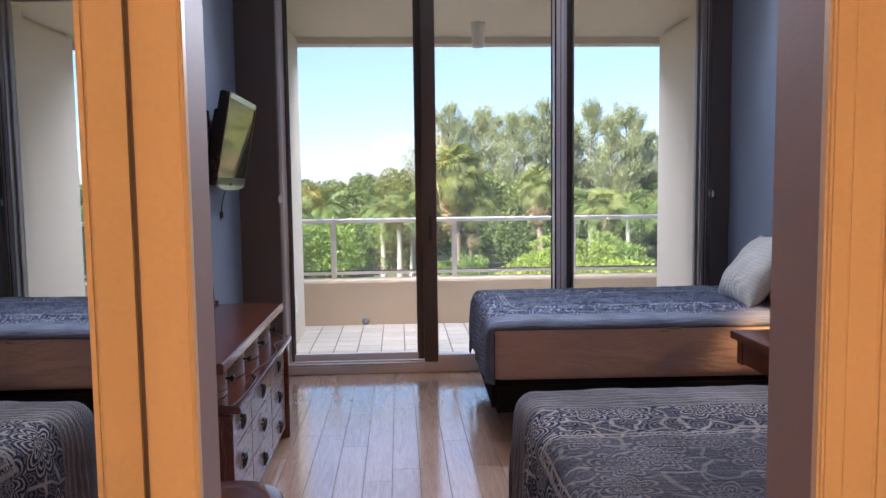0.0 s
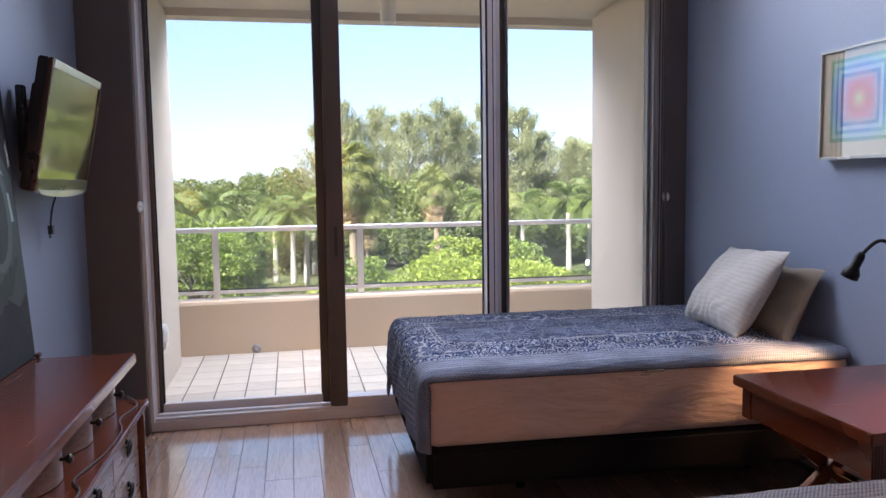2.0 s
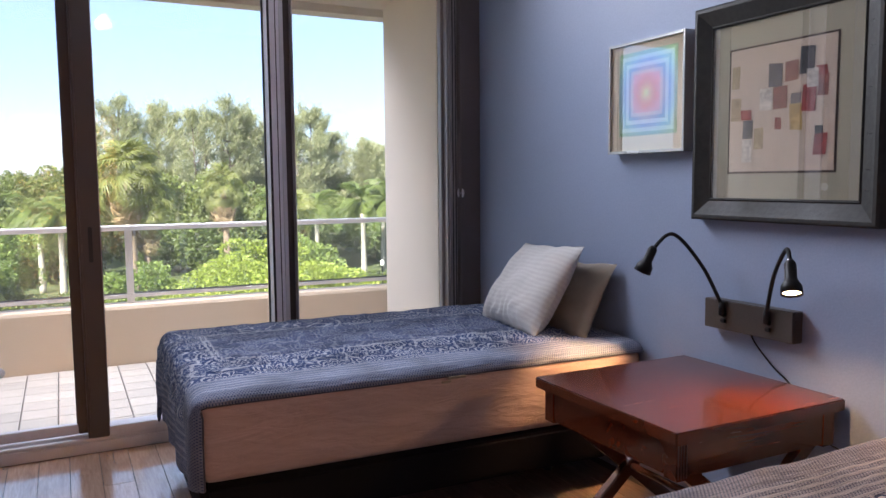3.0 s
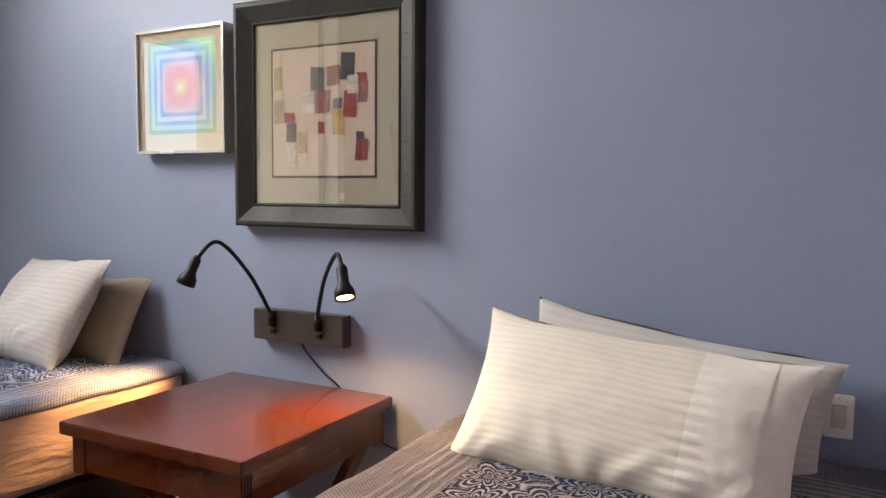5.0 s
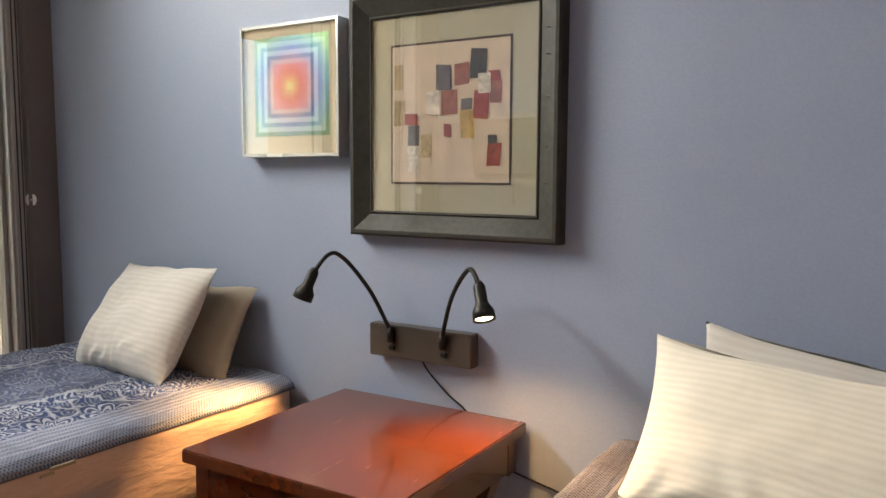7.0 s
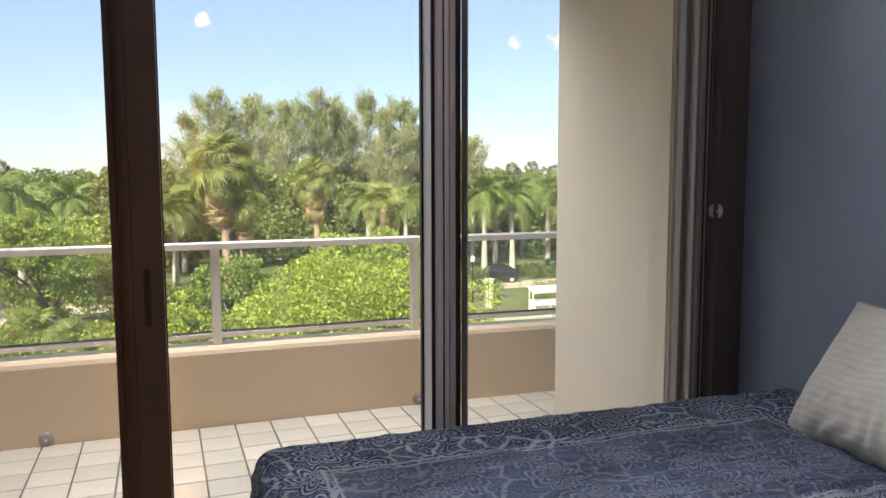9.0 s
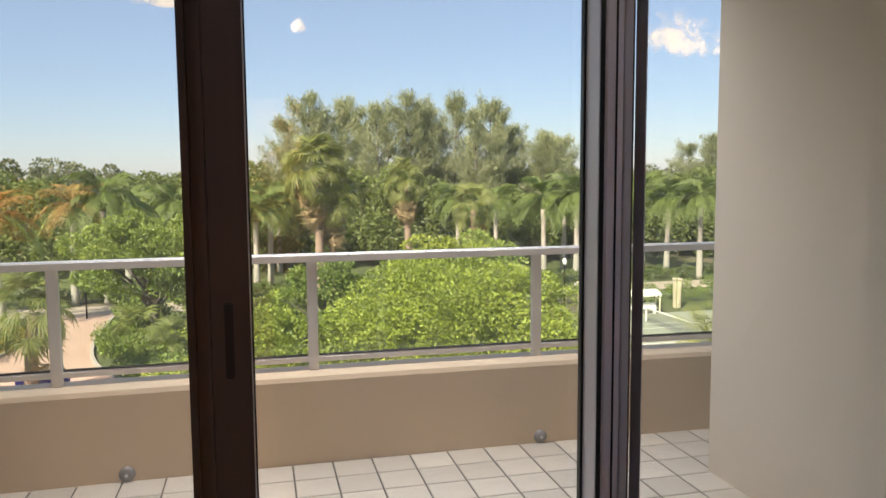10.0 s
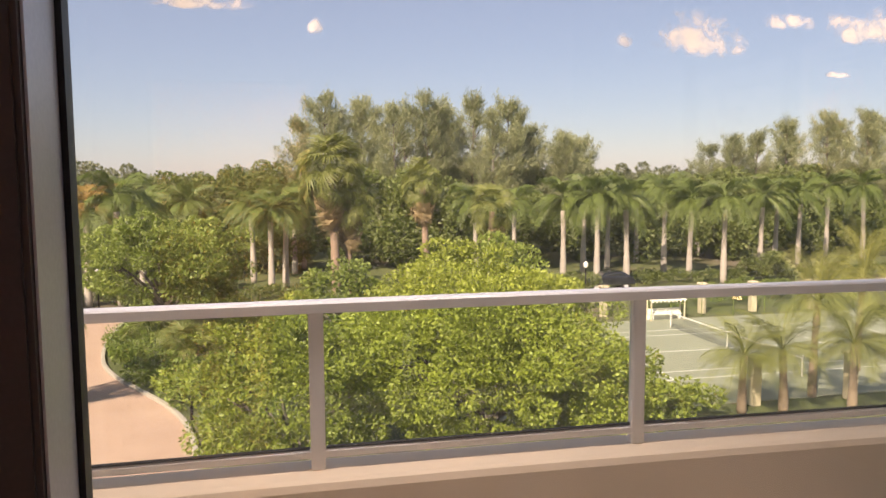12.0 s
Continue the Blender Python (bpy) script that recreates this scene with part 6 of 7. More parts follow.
def shrub_bed(name, points, r, n, leaf, m, label, seed):
    """Planted shrubs whose leaves nobody could count."""
    rng = np.random.default_rng(seed)
    alls = []
    for x, y, h in points:
        pts, out = crown_points(rng, (x, y, GROUND + h * 0.45), (r, r, h * 0.5), 14, r * 0.42, n, low=-0.2)
        pts[:, 2] = np.maximum(pts[:, 2], GROUND + 0.03)
        alls.append(leaves(rng, pts, leaf, leaf * 0.45, 0.8, 0.1, out))
    ob = new(name, sheet_mesh(name, np.concatenate(alls), m))
    return tagged(ob, label, "shrubs", kind="stuff")


shrub_bed("driveway_shrubs", [(drive_edge(y) + 1.75 + 1.3 * (k % 2), y, 0.9 + 0.35 * (k % 3)) for k, y in enumerate(range(26, 56, 2))], 1.5, 1500, 0.2, L_BROAD, "green shrubs bordering the driveway", 21)
shrub_bed("yellow_flower_bed", [(far_edge(y) - 1.0, y, 0.8) for y in (43, 45, 47, 49)], 1.3, 900, 0.16, L_YELLOW, "yellow flowering shrubs at the driveway's corner", 22)
shrub_bed("roadside_hedge", [(x, 63.2, 1.2) for x in range(-40, 92, 2)], 1.25, 500, 0.26, L_WOOD, "clipped hedge along the far side of the road", 23)
shrub_bed("court_shrubs", [(x, 50.5 + (x % 3), 1.6 + 0.5 * (x % 2)) for x in (20, 23, 26, 30, 34, 37, 41, 45)], 1.3, 800, 0.2, L_BROAD, "shrubs behind the tennis court", 24)
shrub_bed("round_bush", [(46.6, 62.0, 3.0), (18.5, 57.5, 2.6), (25.3, 56.5, 2.4)], 1.9, 2600, 0.24, L_WOOD, "rounded dark green bushes under the palms", 25)
shrub_bed("undergrowth", [(x + 1.3 * math.sin(y), y, 1.3 + 0.4 * math.sin(x * 3 + y)) for y in (35, 39, 43, 47, 51, 55) for x in range(-1, 16, 3)], 1.9, 1100, 0.24, L_FICUS, "yellow-green undergrowth between the ficus and the road", 27)
shrub_bed("near_shrubs", [(14.5, 26.5, 2.2), (16.3, 26.0, 2.0), (18.2, 27.0, 1.6)], 1.4, 1800, 0.2, L_FICUS, "yellow-green shrubs beside the court's near corner", 26)


def woodland(name, x0, x1, y0, y1, tops, n, leaf, m, label, seed, holes=0.0):
    """A far wood: clumps at uneven heights, open and dark near the ground."""
    rng = np.random.default_rng(seed)
    clumps = int((x1 - x0) * 1.3)
    cx = rng.uniform(x0, x1, clumps)
    cyy = rng.uniform(y0, y1, clumps)
    top = tops[0] + (tops[1] - tops[0]) * (0.5 + 0.5 * np.sin(cx * 0.13 + seed)) * rng.uniform(0.4, 1.0, clumps)
    cz = top - rng.uniform(0, 1, clumps) ** 1.6 * (top - GROUND - 1.5)
    pick = rng.integers(0, clumps, n)
    q = rng.normal(size=(n, 3))
    q /= np.linalg.norm(q, axis=1)[:, None]
    r = rng.uniform(1.4, 2.8, clumps)[pick] * rng.uniform(0.5, 1, n) ** 0.5
    pts = np.stack([cx, cyy, cz], 1)[pick] + q * r[:, None]
    pts[:, 2] = np.maximum(pts[:, 2], GROUND + 0.1)
    ob = new(name, sheet_mesh(name, leaves(rng, pts, leaf, leaf * 0.5, 0.8, 0.2, q), m))
    return tagged(ob, label, "woodland", kind="stuff")


woodland("woodland", -55, 130, 84, 104, (-3.0, 1.2), 130000, 0.55, L_WOOD, "dense green woodland behind the palms", 31)
woodland("palm_understorey", -45, 105, 78, 86, (-4.6, -2.2), 80000, 0.5, L_WOOD, "dark green thicket under the palms", 34)
woodland("far_woodland", -150, 260, 150, 210, (0.5, 4.6), 110000, 0.85, L_FAR, "far woodland on the skyline, haze put into its leaf colour", 32)
woodland("middle_woodland", -70, 150, 112, 145, (-1.0, 2.6), 100000, 0.62, L_WOOD, "woodland canopy in the middle distance", 33)


def casuarina(seed, height):
    """A tall feathery tree, built at the origin: leaning trunk, rising limbs, wisps of needles with gaps."""
    rng = np.random.default_rng(seed)
    t = thing("casuarina_tree", (0, 0, 0), "tall feathery grey-green casuarina tree behind the palms", "tree", "row of casuarinas")
    lean = rng.uniform(-0.8, 0.8)
    tr = bezier([(0, 0, 0), (lean * 0.3, 0, height * 0.4), (lean, 0.2, height * 0.97)], 8)
    part("trunk", tube(tr, [0.34 * (1 - 0.93 * k / (len(tr) - 1)) for k in range(len(tr))], 8), M_BARK, t, smooth=True)
    cent, dirs = [], []
    for k in range(70):
        f = 0.18 + 0.82 * rng.uniform() ** 0.9
        a = rng.uniform(0, 2 * math.pi)
        reach = (0.8 + 3.6 * (1 - f) ** 0.55) * rng.uniform(0.35, 1.35)
        root = tr[min(len(tr) - 1, int(f * (len(tr) - 1)))]
        tip = root + Vector((math.cos(a) * reach, math.sin(a) * reach, reach * rng.uniform(0.35, 1.15) + 0.5))
        part("limb", tube([root, (root + tip) / 2 - Vector((0, 0, 0.1)), tip], [0.07, 0.04, 0.012], 5), M_BARK, t)
        for j in range(8):
            q = root.lerp(tip, 0.45 + 0.65 * j / 7)
            cent.append((q.x, q.y, q.z))
            dirs.append(tuple((tip - root).normalized()))
    cent, dirs = np.array(cent), np.array(dirs)
    n = 13000
    pick = rng.integers(0, len(cent), n)
    pts = cent[pick] + rng.normal(size=(n, 3)) * np.array((0.34, 0.34, 0.48))
    out = dirs[pick] * 0.8 + np.array((0.0, 0.0, 0.5))
    me = sheet_mesh("foliage", leaves(rng, pts, 0.62, 0.085, 0.5, 0.0, out), L_CASU)
    ob = new("foliage", me)
    ob.parent = t
    ob["kind"] = "stuff"
    return t


casu = [casuarina(41, 21.5), casuarina(42, 20.5), casuarina(43, 22.0)]
spots = [(8.3, 109, 21.7), (14.2, 111, 21.0), (18.6, 107, 19.9), (24.0, 109, 22.0), (31.7, 114, 22.0), (35.7, 109, 20.7), (43.2, 119, 18.3), (48.4, 117, 16.8), (54.3, 124, 16.2),
         (79.9, 119, 16.9), (84.4, 119, 17.2), (89.1, 117, 19.0), (99.4, 119, 21.2), (106, 117, 20.9), (11.2, 118, 19.5), (28.0, 118, 20.5), (39.5, 116, 20.0), (21.5, 116, 20.0), (112, 121, 21.0), (94, 123, 19.0), (5.5, 113, 18.0), (16.6, 119, 20.6), (26.2, 112, 20.2), (33.5, 108, 19.4), (47.0, 112, 16.2), (51.0, 121, 15.4), (76.5, 121, 15.0), (103, 121, 19.8)]
for k, (x, y, h) in enumerate(spots):
    src = casu[k % 3]
    base_h = (21.5, 20.5, 22.0)[k % 3]
    m = pose(x, y, GROUND, 0, 0, 67 * k)
    if k < 3:
        src.matrix_basis = m
        src.scale = (1, 1, h / base_h)
    else:
        c = copy_thing(src, m)
        c.scale = (1.0 + 0.08 * math.sin(k * 3), 1.0, h / base_h)


def frond_mesh(name, length, droop, leaflet, pairs, m, seed, rise=0.55, stiff=0.0, thin=0.04):
    """A feather frond along +x: an arching midrib with drooping leaflets on both sides."""
    rng = np.random.default_rng(seed)
    quads = []

    def rib(f):
        return np.array((length * (f - 0.10 * f * f * droop), 0.0, length * (rise * f - droop * 0.75 * f * f)))

    for k in range(10):
        a, b = rib(k / 10), rib((k + 1) / 10)
        w = 0.035 * (1 - 0.8 * k / 10)
        quads.append([a + (0, -w, 0), a + (0, w, 0), b + (0, w * 0.85, 0), b + (0, -w * 0.85, 0)])
    for k in range(pairs):
        f = 0.14 + 0.86 * k / (pairs - 1)
        p = rib(f)
        along = rib(min(1, f + 0.02)) - rib(f - 0.02)
        along /= np.linalg.norm(along)
        L = leaflet * (0.45 + 0.75 * math.sin(math.pi * (0.12 + 0.80 * f))) * rng.uniform(0.85, 1.15)
        for s in (-1, 1):
            d = np.array((0.0, s, 0.0)) * 0.8 + along * 0.65 + np.array((0, 0, 0.18 + stiff - 0.25 * rng.uniform()))
            d /= np.linalg.norm(d)
            mid, tip = p + d * L * 0.55, p + d * L + np.array((0, 0, -L * (0.45 - stiff) * rng.uniform(0.7, 1.3)))
            side = along * L * thin
            quads.append([p - side * 0.7, mid - side, mid + side, p + side * 0.7])
            quads.append([mid - side, tip, tip + side * 0.1, mid + side])
    return sheet_mesh(name, np.array(quads), m)


ROYAL_FRONDS = [frond_mesh("frond", 3.3, d, 0.85, 32, L_PALM, 50 + i, r, 0.0, 0.05) for i, (d, r) in enumerate(((0.9, 0.75), (1.15, 0.5), (1.25, 0.15)))]
RUST_FRONDS = [frond_mesh("frond", 3.2, d, 0.75, 24, L_RUST, 60 + i, r) for i, (d, r) in enumerate(((0.9, 0.75), (1.2, 0.4)))]
DATE_FRONDS = [frond_mesh("frond", 2.1, d, 0.46, 40, L_DATE, 70 + i, r, 0.1, 0.022) for i, (d, r) in enumerate(((0.7, 0.95), (0.95, 0.6), (1.1, 0.25)))]


def feather_palm(name, label, trunk_h, trunk_r, fronds, count, seed, shaft=True, group="palms along the road", scale=1.0):
    """A palm at the origin: ringed trunk, crownshaft and separate fronds in tiers."""
    rng = random.Random(seed)
    t = thing(name, (0, 0, 0), label, "palm tree", group)
    bend = rng.uniform(-0.25, 0.25)
    pts = [Vector((bend * (k / 16) ** 2, 0, trunk_h * k / 16)) for k in range(17)]
    part("trunk", tube(pts, [trunk_r * (1.25 - 0.35 * k / 16 + 0.10 * math.sin(k * 0.5)) for k in range(17)], 10), M_ROYAL if shaft else M_FANTRUNK, t, smooth=True)
    top = pts[-1]
    if shaft:
        part("crownshaft", tube([top, top + Vector((0, 0, 0.5)), top + Vector((0, 0, 1.15))], [trunk_r * 0.95, trunk_r * 0.9, trunk_r * 0.45], 10), M_SHAFT, t, smooth=True)
        top = top + Vector((0, 0, 1.05))
    tiers = len(fronds)
    for k in range(count):
        tier = min(tiers - 1, k * tiers // count)
        ob = new("frond", fronds[tier])
        ob.parent = t
        s = scale * rng.uniform(0.88, 1.1)
        ob.matrix_basis = Matrix.Translation(top) @ pose(0, 0, 0, rng.uniform(-14, 14), rng.uniform(-10, 10) - (22 if tier == 0 else 0), 137.5 * k + rng.uniform(-12, 12)) @ Matrix.Scale(s, 4)
    return t


def plant(sources, places):
    for k, (x, y, h) in enumerate(places):
        m = pose(x, y, GROUND, 0, 0, 83 * k)
        if k < len(sources):
            sources[k].matrix_basis = m
            ob = sources[k]
        else:
            ob = copy_thing(sources[k % len(sources)], m)
        ob.scale = (1, 1, h)


ROYAL_LABEL = "royal palm with a smooth pale trunk and drooping fronds"
royals = [feather_palm("royal_palm", ROYAL_LABEL, 6.6, 0.24, ROYAL_FRONDS, 17, 80 + i) for i in range(3)]
plant(royals, [(-0.4, 73.4, 0.97), (1.3, 65.4, 0.95), (2.5, 67.4, 0.97), (3.6, 79.4, 1.0), (4.7, 83.4, 1.0), (27.7, 65.4, 1.03), (32.2, 71.4, 1.05), (29.5, 61.9, 1.08), (32.6, 62.4, 1.05),
               (42.1, 79.4, 1.02), (40.1, 69.4, 1.1), (40.6, 65.4, 1.0), (52.3, 83.4, 0.98), (42.1, 62.0, 1.03), (49.7, 67.4, 1.02), (58.7, 73.4, 1.02), (67.2, 79.4, 1.1), (68.9, 75.4, 1.1),
               (-10.2, 62.4, 1.12), (-10.0, 71.4, 1.0), (-7.0, 79.4, 0.98), (22.5, 77.4, 0.98), (25.5, 73.4, 0.97), (54.0, 71.0, 1.05), (36.5, 75.0, 1.0)])
rusts = [feather_palm("royal_palm", "palm with rusty yellow drooping fronds beside the road", 6.6, 0.24, RUST_FRONDS + ROYAL_FRONDS[2:], 17, 90 + i) for i in range(2)]
plant(rusts, [(-14.9, 52.5, 1.0), (-19.5, 57.0, 1.0), (-12.6, 62.4, 1.03)])
dates = [feather_palm("date_palm", "young date palm with yellow-green feathery fronds by the court", 3.2, 0.16, DATE_FRONDS, 26, 95 + i, False, "date palms by the court", 1.05) for i in range(2)]
plant(dates, [(25.2, 28.6, 1.35), (20.7, 27.2, 0.78), (22.4, 26.8, 0.85), (24.9, 25.8, 0.95), (30.5, 32.0, 1.5), (27.4, 26.0, 0.9)])


def fan_mesh(name, size, m, seed, fold=0.2, droop=0.35):
    """A fan leaf along +x: stalk, then blades spread in a half circle, tips hanging."""
    rng = np.random.default_rng(seed)
    quads = [[np.array(v) for v in ((0, -0.02, 0), (0, 0.02, 0), (size * 1.15, 0.015, size * 0.25), (size * 1.15, -0.015, size * 0.25))]]
    hub = np.array((size * 1.15, 0, size * 0.25))
    for k in range(22):
        a = radians(-115 + 230 * k / 21)
        d = np.array((math.cos(a) * 0.75, math.sin(a), -0.55 * math.cos(a)))
        L = size * (0.95 - 0.18 * abs(a) / 2) * rng.uniform(0.75, 1.1)
        s = np.array((-math.sin(a), math.cos(a), 0)) * L * 0.042
        up = np.array((0, 0, fold * 0.1 * (-1) ** k * L))
        mid = hub + d * L * 0.6
        tip = hub + d * L + np.array((0, 0, -L * droop * rng.uniform(0.6, 1.3)))
        quads.append([hub, mid - s + up, mid, hub])
        quads[-1][3] = hub + s * 0.15
        quads.append([hub + s * 0.15, mid, mid + s - up, hub + s * 0.3])
        quads.append([mid - s, tip, tip + s * 0.05, mid + s])
    return sheet_mesh(name, np.array(quads), m)


FANS = [fan_mesh("fan_leaf", 1.15, L_FAN, 100 + i) for i in range(2)]
DEADFANS = [fan_mesh("dead_leaf", 1.1, L_DEAD, 110 + i, 0.3, 0.9) for i in range(2)]


def fan_palm(base, trunk_h, trunk_r, live, dead, scale, label, seed):
    rng = random.Random(seed)
    t = thing("fan_palm", base, label, "palm tree")
    b = Vector(base)
    bend = rng.uniform(-0.3, 0.3)
    pts = [b + Vector((bend * (k / 12) ** 2, 0, trunk_h * k / 12)) for k in range(13)]
    part("trunk", tube(pts, [trunk_r * (1.3 - 0.4 * k / 12 + 0.06 * math.sin(k * 2.3)) for k in range(13)], 10), M_FANTRUNK, t, smooth=True)
    top = pts[-1]
    for k in range(live + dead):
        gone = k >= live
        ob = new("dead_leaf" if gone else "fan_leaf", (DEADFANS if gone else FANS)[k % 2])
        f = k / live
        tilt = (58 + 24 * rng.random()) if gone else (-78 + 138 * f + rng.uniform(-12, 12))
        z = -0.1 - 1.7 * rng.random() * scale if gone else 0.25 - 0.35 * f
        ob.matrix_world = Matrix.Translation(top + Vector((0, 0, z))) @ pose(0, 0, 0, 0, 0, 137.5 * k + rng.uniform(-14, 14)) @ pose(0, 0, 0, 0, tilt, 0) @ pose(0, 0, 0, rng.uniform(-55, 55), 0, 0) @ Matrix.Scale(scale * rng.uniform(0.85, 1.12), 4)
        ob.parent = t
        ob.matrix_parent_inverse = Matrix.Translation(-b)
    return t


fan_palm((5.2, 44.4, GROUND), 10.2, 0.24, 46, 13, 1.08, "tall fan palm with a skirt of dead leaves", 121)
fan_palm((6.0, 45.2, GROUND), 8.7, 0.20, 30, 12, 0.92, "fan palm standing close to the tallest one", 122)
fan_palm((12.8, 55.4, GROUND), 9.4, 0.24, 40, 14, 0.88, "fan palm in front of the casuarinas", 123)
fan_palm((19.4, 61.4, GROUND), 7.0, 0.26, 28, 10, 1.15, "shorter fan palm behind the ficus", 124)
fan_palm((-8.4, 34.4, GROUND), 4.0, 0.24, 28, 4, 0.95, "short fan palm beside the blue bins", 125)
fan_palm((-11.4, 31.6, GROUND), 3.4, 0.24, 26, 4, 0.95, "short fan palm at the driveway", 126)
fan_palm((-4.9, 43.0, GROUND), 1.0, 0.2, 24, 0, 0.95, "low bushy fan palm in the driveway bed", 127)
fan_palm((-3.2, 40.0, GROUND), 0.8, 0.2, 20, 0, 0.85, "low bushy fan palm among the shrubs", 128)


def bollard():
    t = thing("path_light", (-1.7, 30.2, GROUND), "dark metal path light at the driveway's edge", "path light")
    part("post", tube([(-1.7, 30.2, GROUND), (-1.7, 30.2, GROUND + 1.3)], 0.07, 8), M_IRON, t)
    part("cap", lathe([(0.12, 0.0), (0.12, 0.06), (0.03, 0.12)], 10, (-1.7, 30.2, GROUND + 1.3)), M_IRON, t)


bollard()


def street_lamp(x, y):
    t = thing("street_lamp", (x, y, GROUND), "slim black post lamp beside the road", "street lamp", "lamps along the road")
    part("post", tube([(x, y, GROUND), (x, y, GROUND + 3.2)], [0.07, 0.045], 8), M_IRON, t)
    part("lantern", lathe([(0.05, 0.0), (0.16, 0.08), (0.18, 0.35), (0.05, 0.5)], 10, (x, y, GROUND + 3.2)), M_WHITEPL, t)


street_lamp(-10.5, 56.0)
street_lamp(24.0, 51.5)

# ---- clouds, far off: soft backdrop sheets ----


def cloud_material():
    m, n, l, p = mat("cloud_white")
    p.inputs["Roughness"].default_value, p.inputs["Specular IOR Level"].default_value = 1.0, 0.0
    uv, sep, info = n.new("ShaderNodeUVMap"), n.new("ShaderNodeSeparateXYZ"), n.new("ShaderNodeObjectInfo")
    l.new(uv.outputs[0], sep.inputs[0])
    a = maths(n, l, "MULTIPLY_ADD", sep.outputs[0], 2.0, -1.0)
    b = maths(n, l, "MULTIPLY_ADD", sep.outputs[1], 2.0, -0.75)
    b = maths(n, l, "MAXIMUM", b, maths(n, l, "MULTIPLY", b, -1.9))
    d = maths(n, l, "ADD", maths(n, l, "MULTIPLY", a, a), maths(n, l, "MULTIPLY", b, b))
    v = coords(n, l)
    puff = maths(n, l, "MULTIPLY_ADD", noise_tex(n, l, v, 0.055, 6, 0.58, 0.6), 0.72, maths(n, l, "MULTIPLY", noise_tex(n, l, v, 0.022, 2), 0.5))
    body = maths(n, l, "SUBTRACT", maths(n, l, "MULTIPLY", puff, 4.2), maths(n, l, "MULTIPLY_ADD", d, 1.3, 1.65))
    alpha = n.new("ShaderNodeMapRange")
    alpha.interpolation_type = "SMOOTHSTEP"
    l.new(body, alpha.inputs[0])
    alpha.inputs[1].default_value, alpha.inputs[2].default_value = -0.1, 1.3
    edge = n.new("ShaderNodeMapRange")
    l.new(d, edge.inputs[0])
    edge.inputs[1].default_value, edge.inputs[2].default_value = 0.65, 0.98
    edge.inputs[3].default_value, edge.inputs[4].default_value = 0.95, 0.0
    # volume shading is put into the colour: greyer where the cloud is thin
    l.new(ramp(n, l, body, [(0.1, (0.40, 0.39, 0.42)), (0.75, (0.50, 0.455, 0.44))]), p.inputs["Base Color"])
    l.new(maths(n, l, "MULTIPLY", alpha.outputs[0], edge.outputs[0]), p.inputs["Alpha"])
    return m


M_CLOUD = cloud_material()


def cloud(x, y, z, w, h, seed):
    bm = grid(8, 6, lambda u, v: (x + (u - 0.5) * w * 1.5, y + 6 * math.sin(3 * u + seed) * v, z + (v - 0.3) * h * 1.5), lambda u, v: (u, v))
    ob = part("cloud", bm, M_CLOUD, None, "", True)
    ob.visible_shadow = False
    tagged(ob, "small white fair-weather cloud", "cloud", kind="structure")


for k, (x, y, z, w, h) in enumerate(((482, 800, 147, 100, 54), (595, 800, 174, 68, 22), (705, 800, 167, 92, 50), (46, 800, 149, 12, 17), (385, 800, 147, 16, 20), (-62, 800, 170, 76, 18), (-330, 800, 186, 52, 16), (663, 800, 118, 28, 9))):
    cloud(x, y, z, w, h, 200 + k)

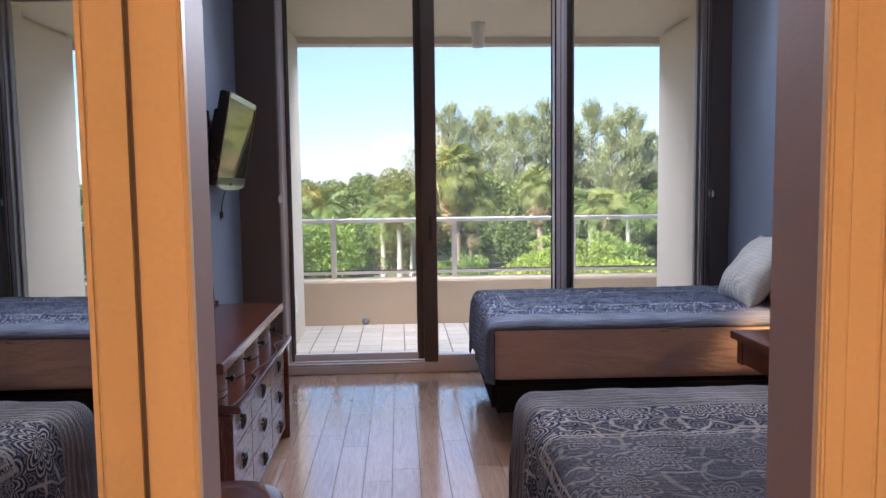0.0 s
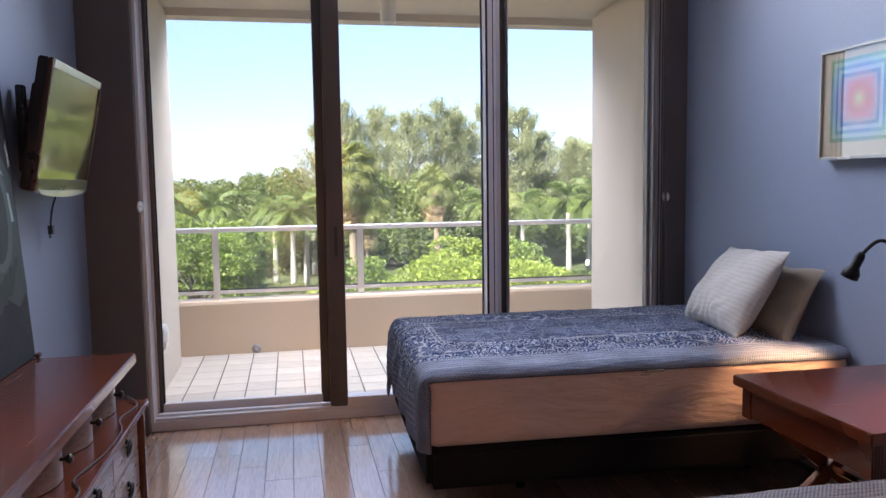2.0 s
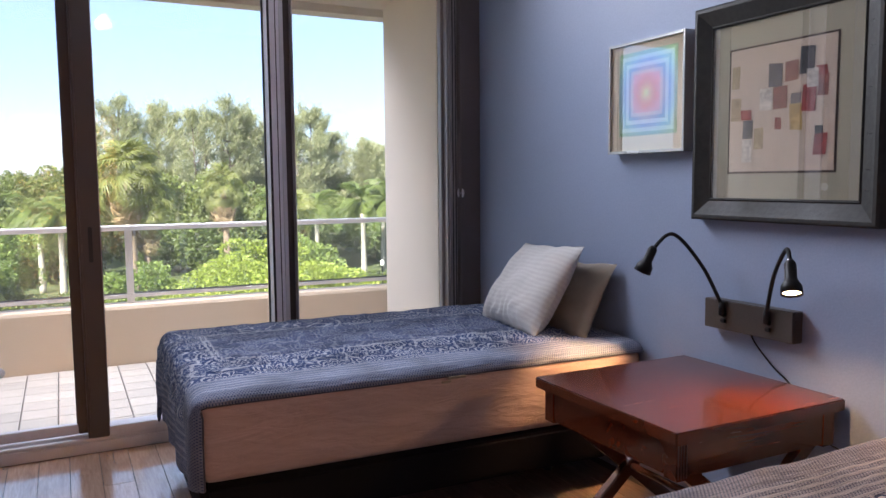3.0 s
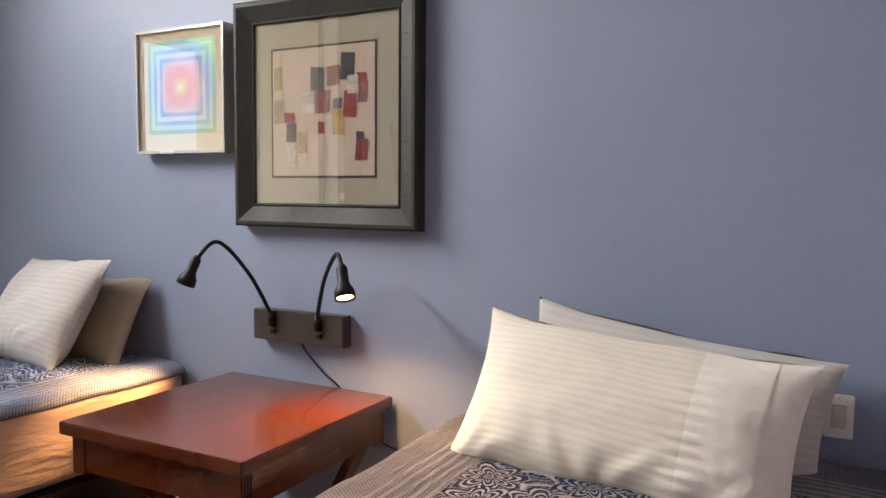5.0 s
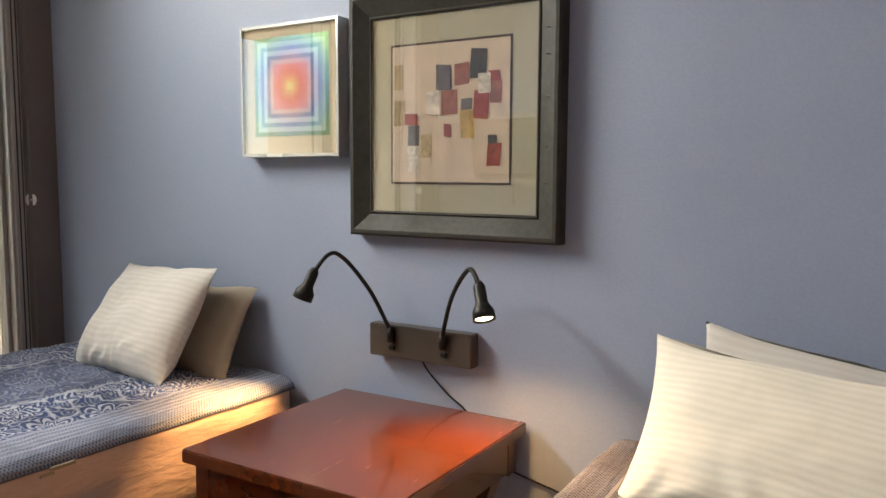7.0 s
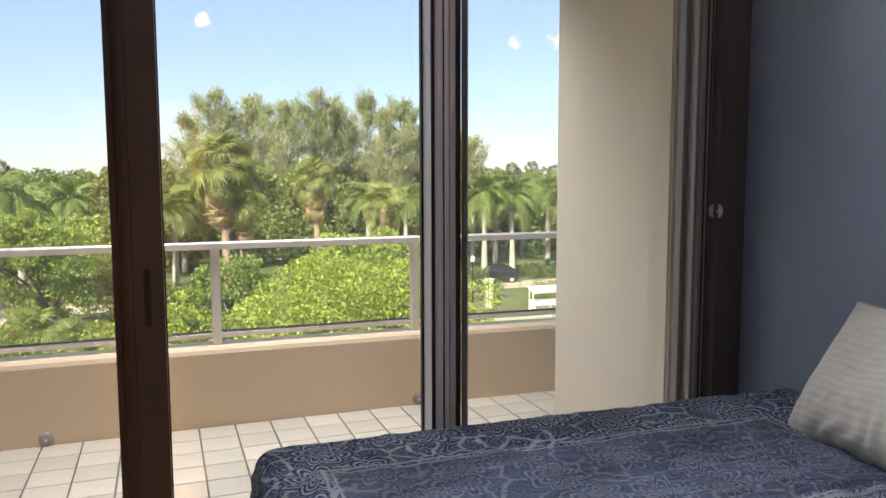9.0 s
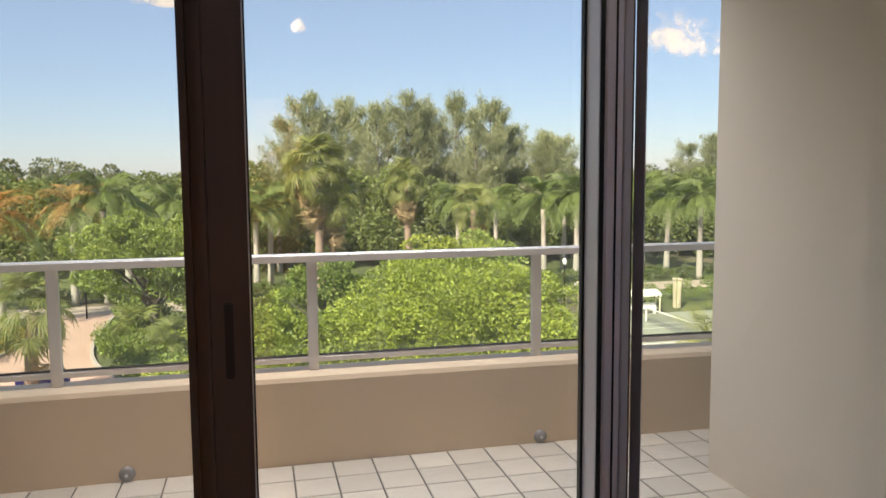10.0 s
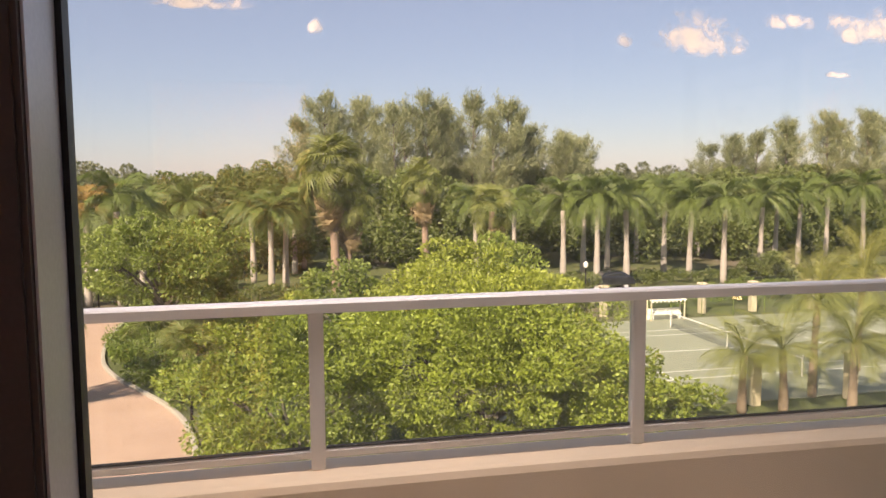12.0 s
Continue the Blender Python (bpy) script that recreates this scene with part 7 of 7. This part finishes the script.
# ---- unseen building front round the room, added to cast its shadow ----
structure("facade", boxes((-28, -0.025, -0.35, 0.10, GROUND, 9), (3.955, 32, -0.35, 0.10, GROUND, 9), (-0.025, 3.955, -0.35, 0.10, 3.205, 9), (-0.025, 3.955, -0.35, 0.10, GROUND, -0.13)), M_STUCCO_W, "unseen pale stucco building front round the room, added to block the sun", "facade")

# ---- floor pieces ----
floor = structure("floor", box(-0.02, 3.95, -8.35, -0.05, -0.12, -0.006), M_JOINT, "oak plank floor, satin, with fine dark joints", "floor")


def planks():
    w, gap = 0.137, 0.0022
    rng = random.Random(4)
    made = {}

    def mesh(length):
        key = round(length, 3)
        if key not in made:
            bm = box(-w / 2 + gap / 2, w / 2 - gap / 2, -length / 2 + gap / 2, length / 2 - gap / 2, -0.006, 0.0)
            top = [e for e in bm.edges if all(v.co.z > -0.001 for v in e.verts)]
            bmesh.ops.bevel(bm, geom=top, offset=0.0008, segments=1, affect="EDGES")
            me = bpy.data.meshes.new("plank")
            bm.to_mesh(me)
            bm.free()
            me.materials.append(M_PLANK)
            made[key] = me
        return made[key]

    def strip(x, y_start, y_end):
        y = y_start
        first = rng.choice((0.3, 0.5, 0.7, 0.9))
        while y > y_end + 0.02:
            length = min(first or rng.choice((0.9, 1.05, 1.2)), y - y_end)
            first = None
            ob = new("plank", mesh(length))
            ob.location = (x, y - length / 2, 0.0)
            ob.parent = floor
            y -= length

    x = LEFT + w / 2
    while x < RIGHT:
        strip(x, -0.051, SOUTH)
        x += w
    x = 0.62 + w / 2
    while x < 2.33:
        strip(x, SOUTH, -8.18)
        x += w


planks()


def tiles():
    pitch, gap = 0.2033, 0.0085
    slab = bpy.data.objects["balcony_slab"]
    bm = box(-pitch / 2 + gap / 2, pitch / 2 - gap / 2, -pitch / 2 + gap / 2, pitch / 2 - gap / 2, -0.011, 0.0)
    top = [e for e in bm.edges if all(v.co.z > -0.001 for v in e.verts)]
    bmesh.ops.bevel(bm, geom=top, offset=0.003, segments=1, affect="EDGES")
    me = bpy.data.meshes.new("tile")
    bm.to_mesh(me)
    bm.free()
    me.materials.append(M_TILE)
    for i in range(0, 20):
        for j in range(0, 9):
            x, y = 0.392 + pitch * (i - 0.0) - 0.19, 1.868 - pitch * j
            ob = new("tile", me)
            ob.location = (x, y, 0.0)
            ob.parent = slab


tiles()
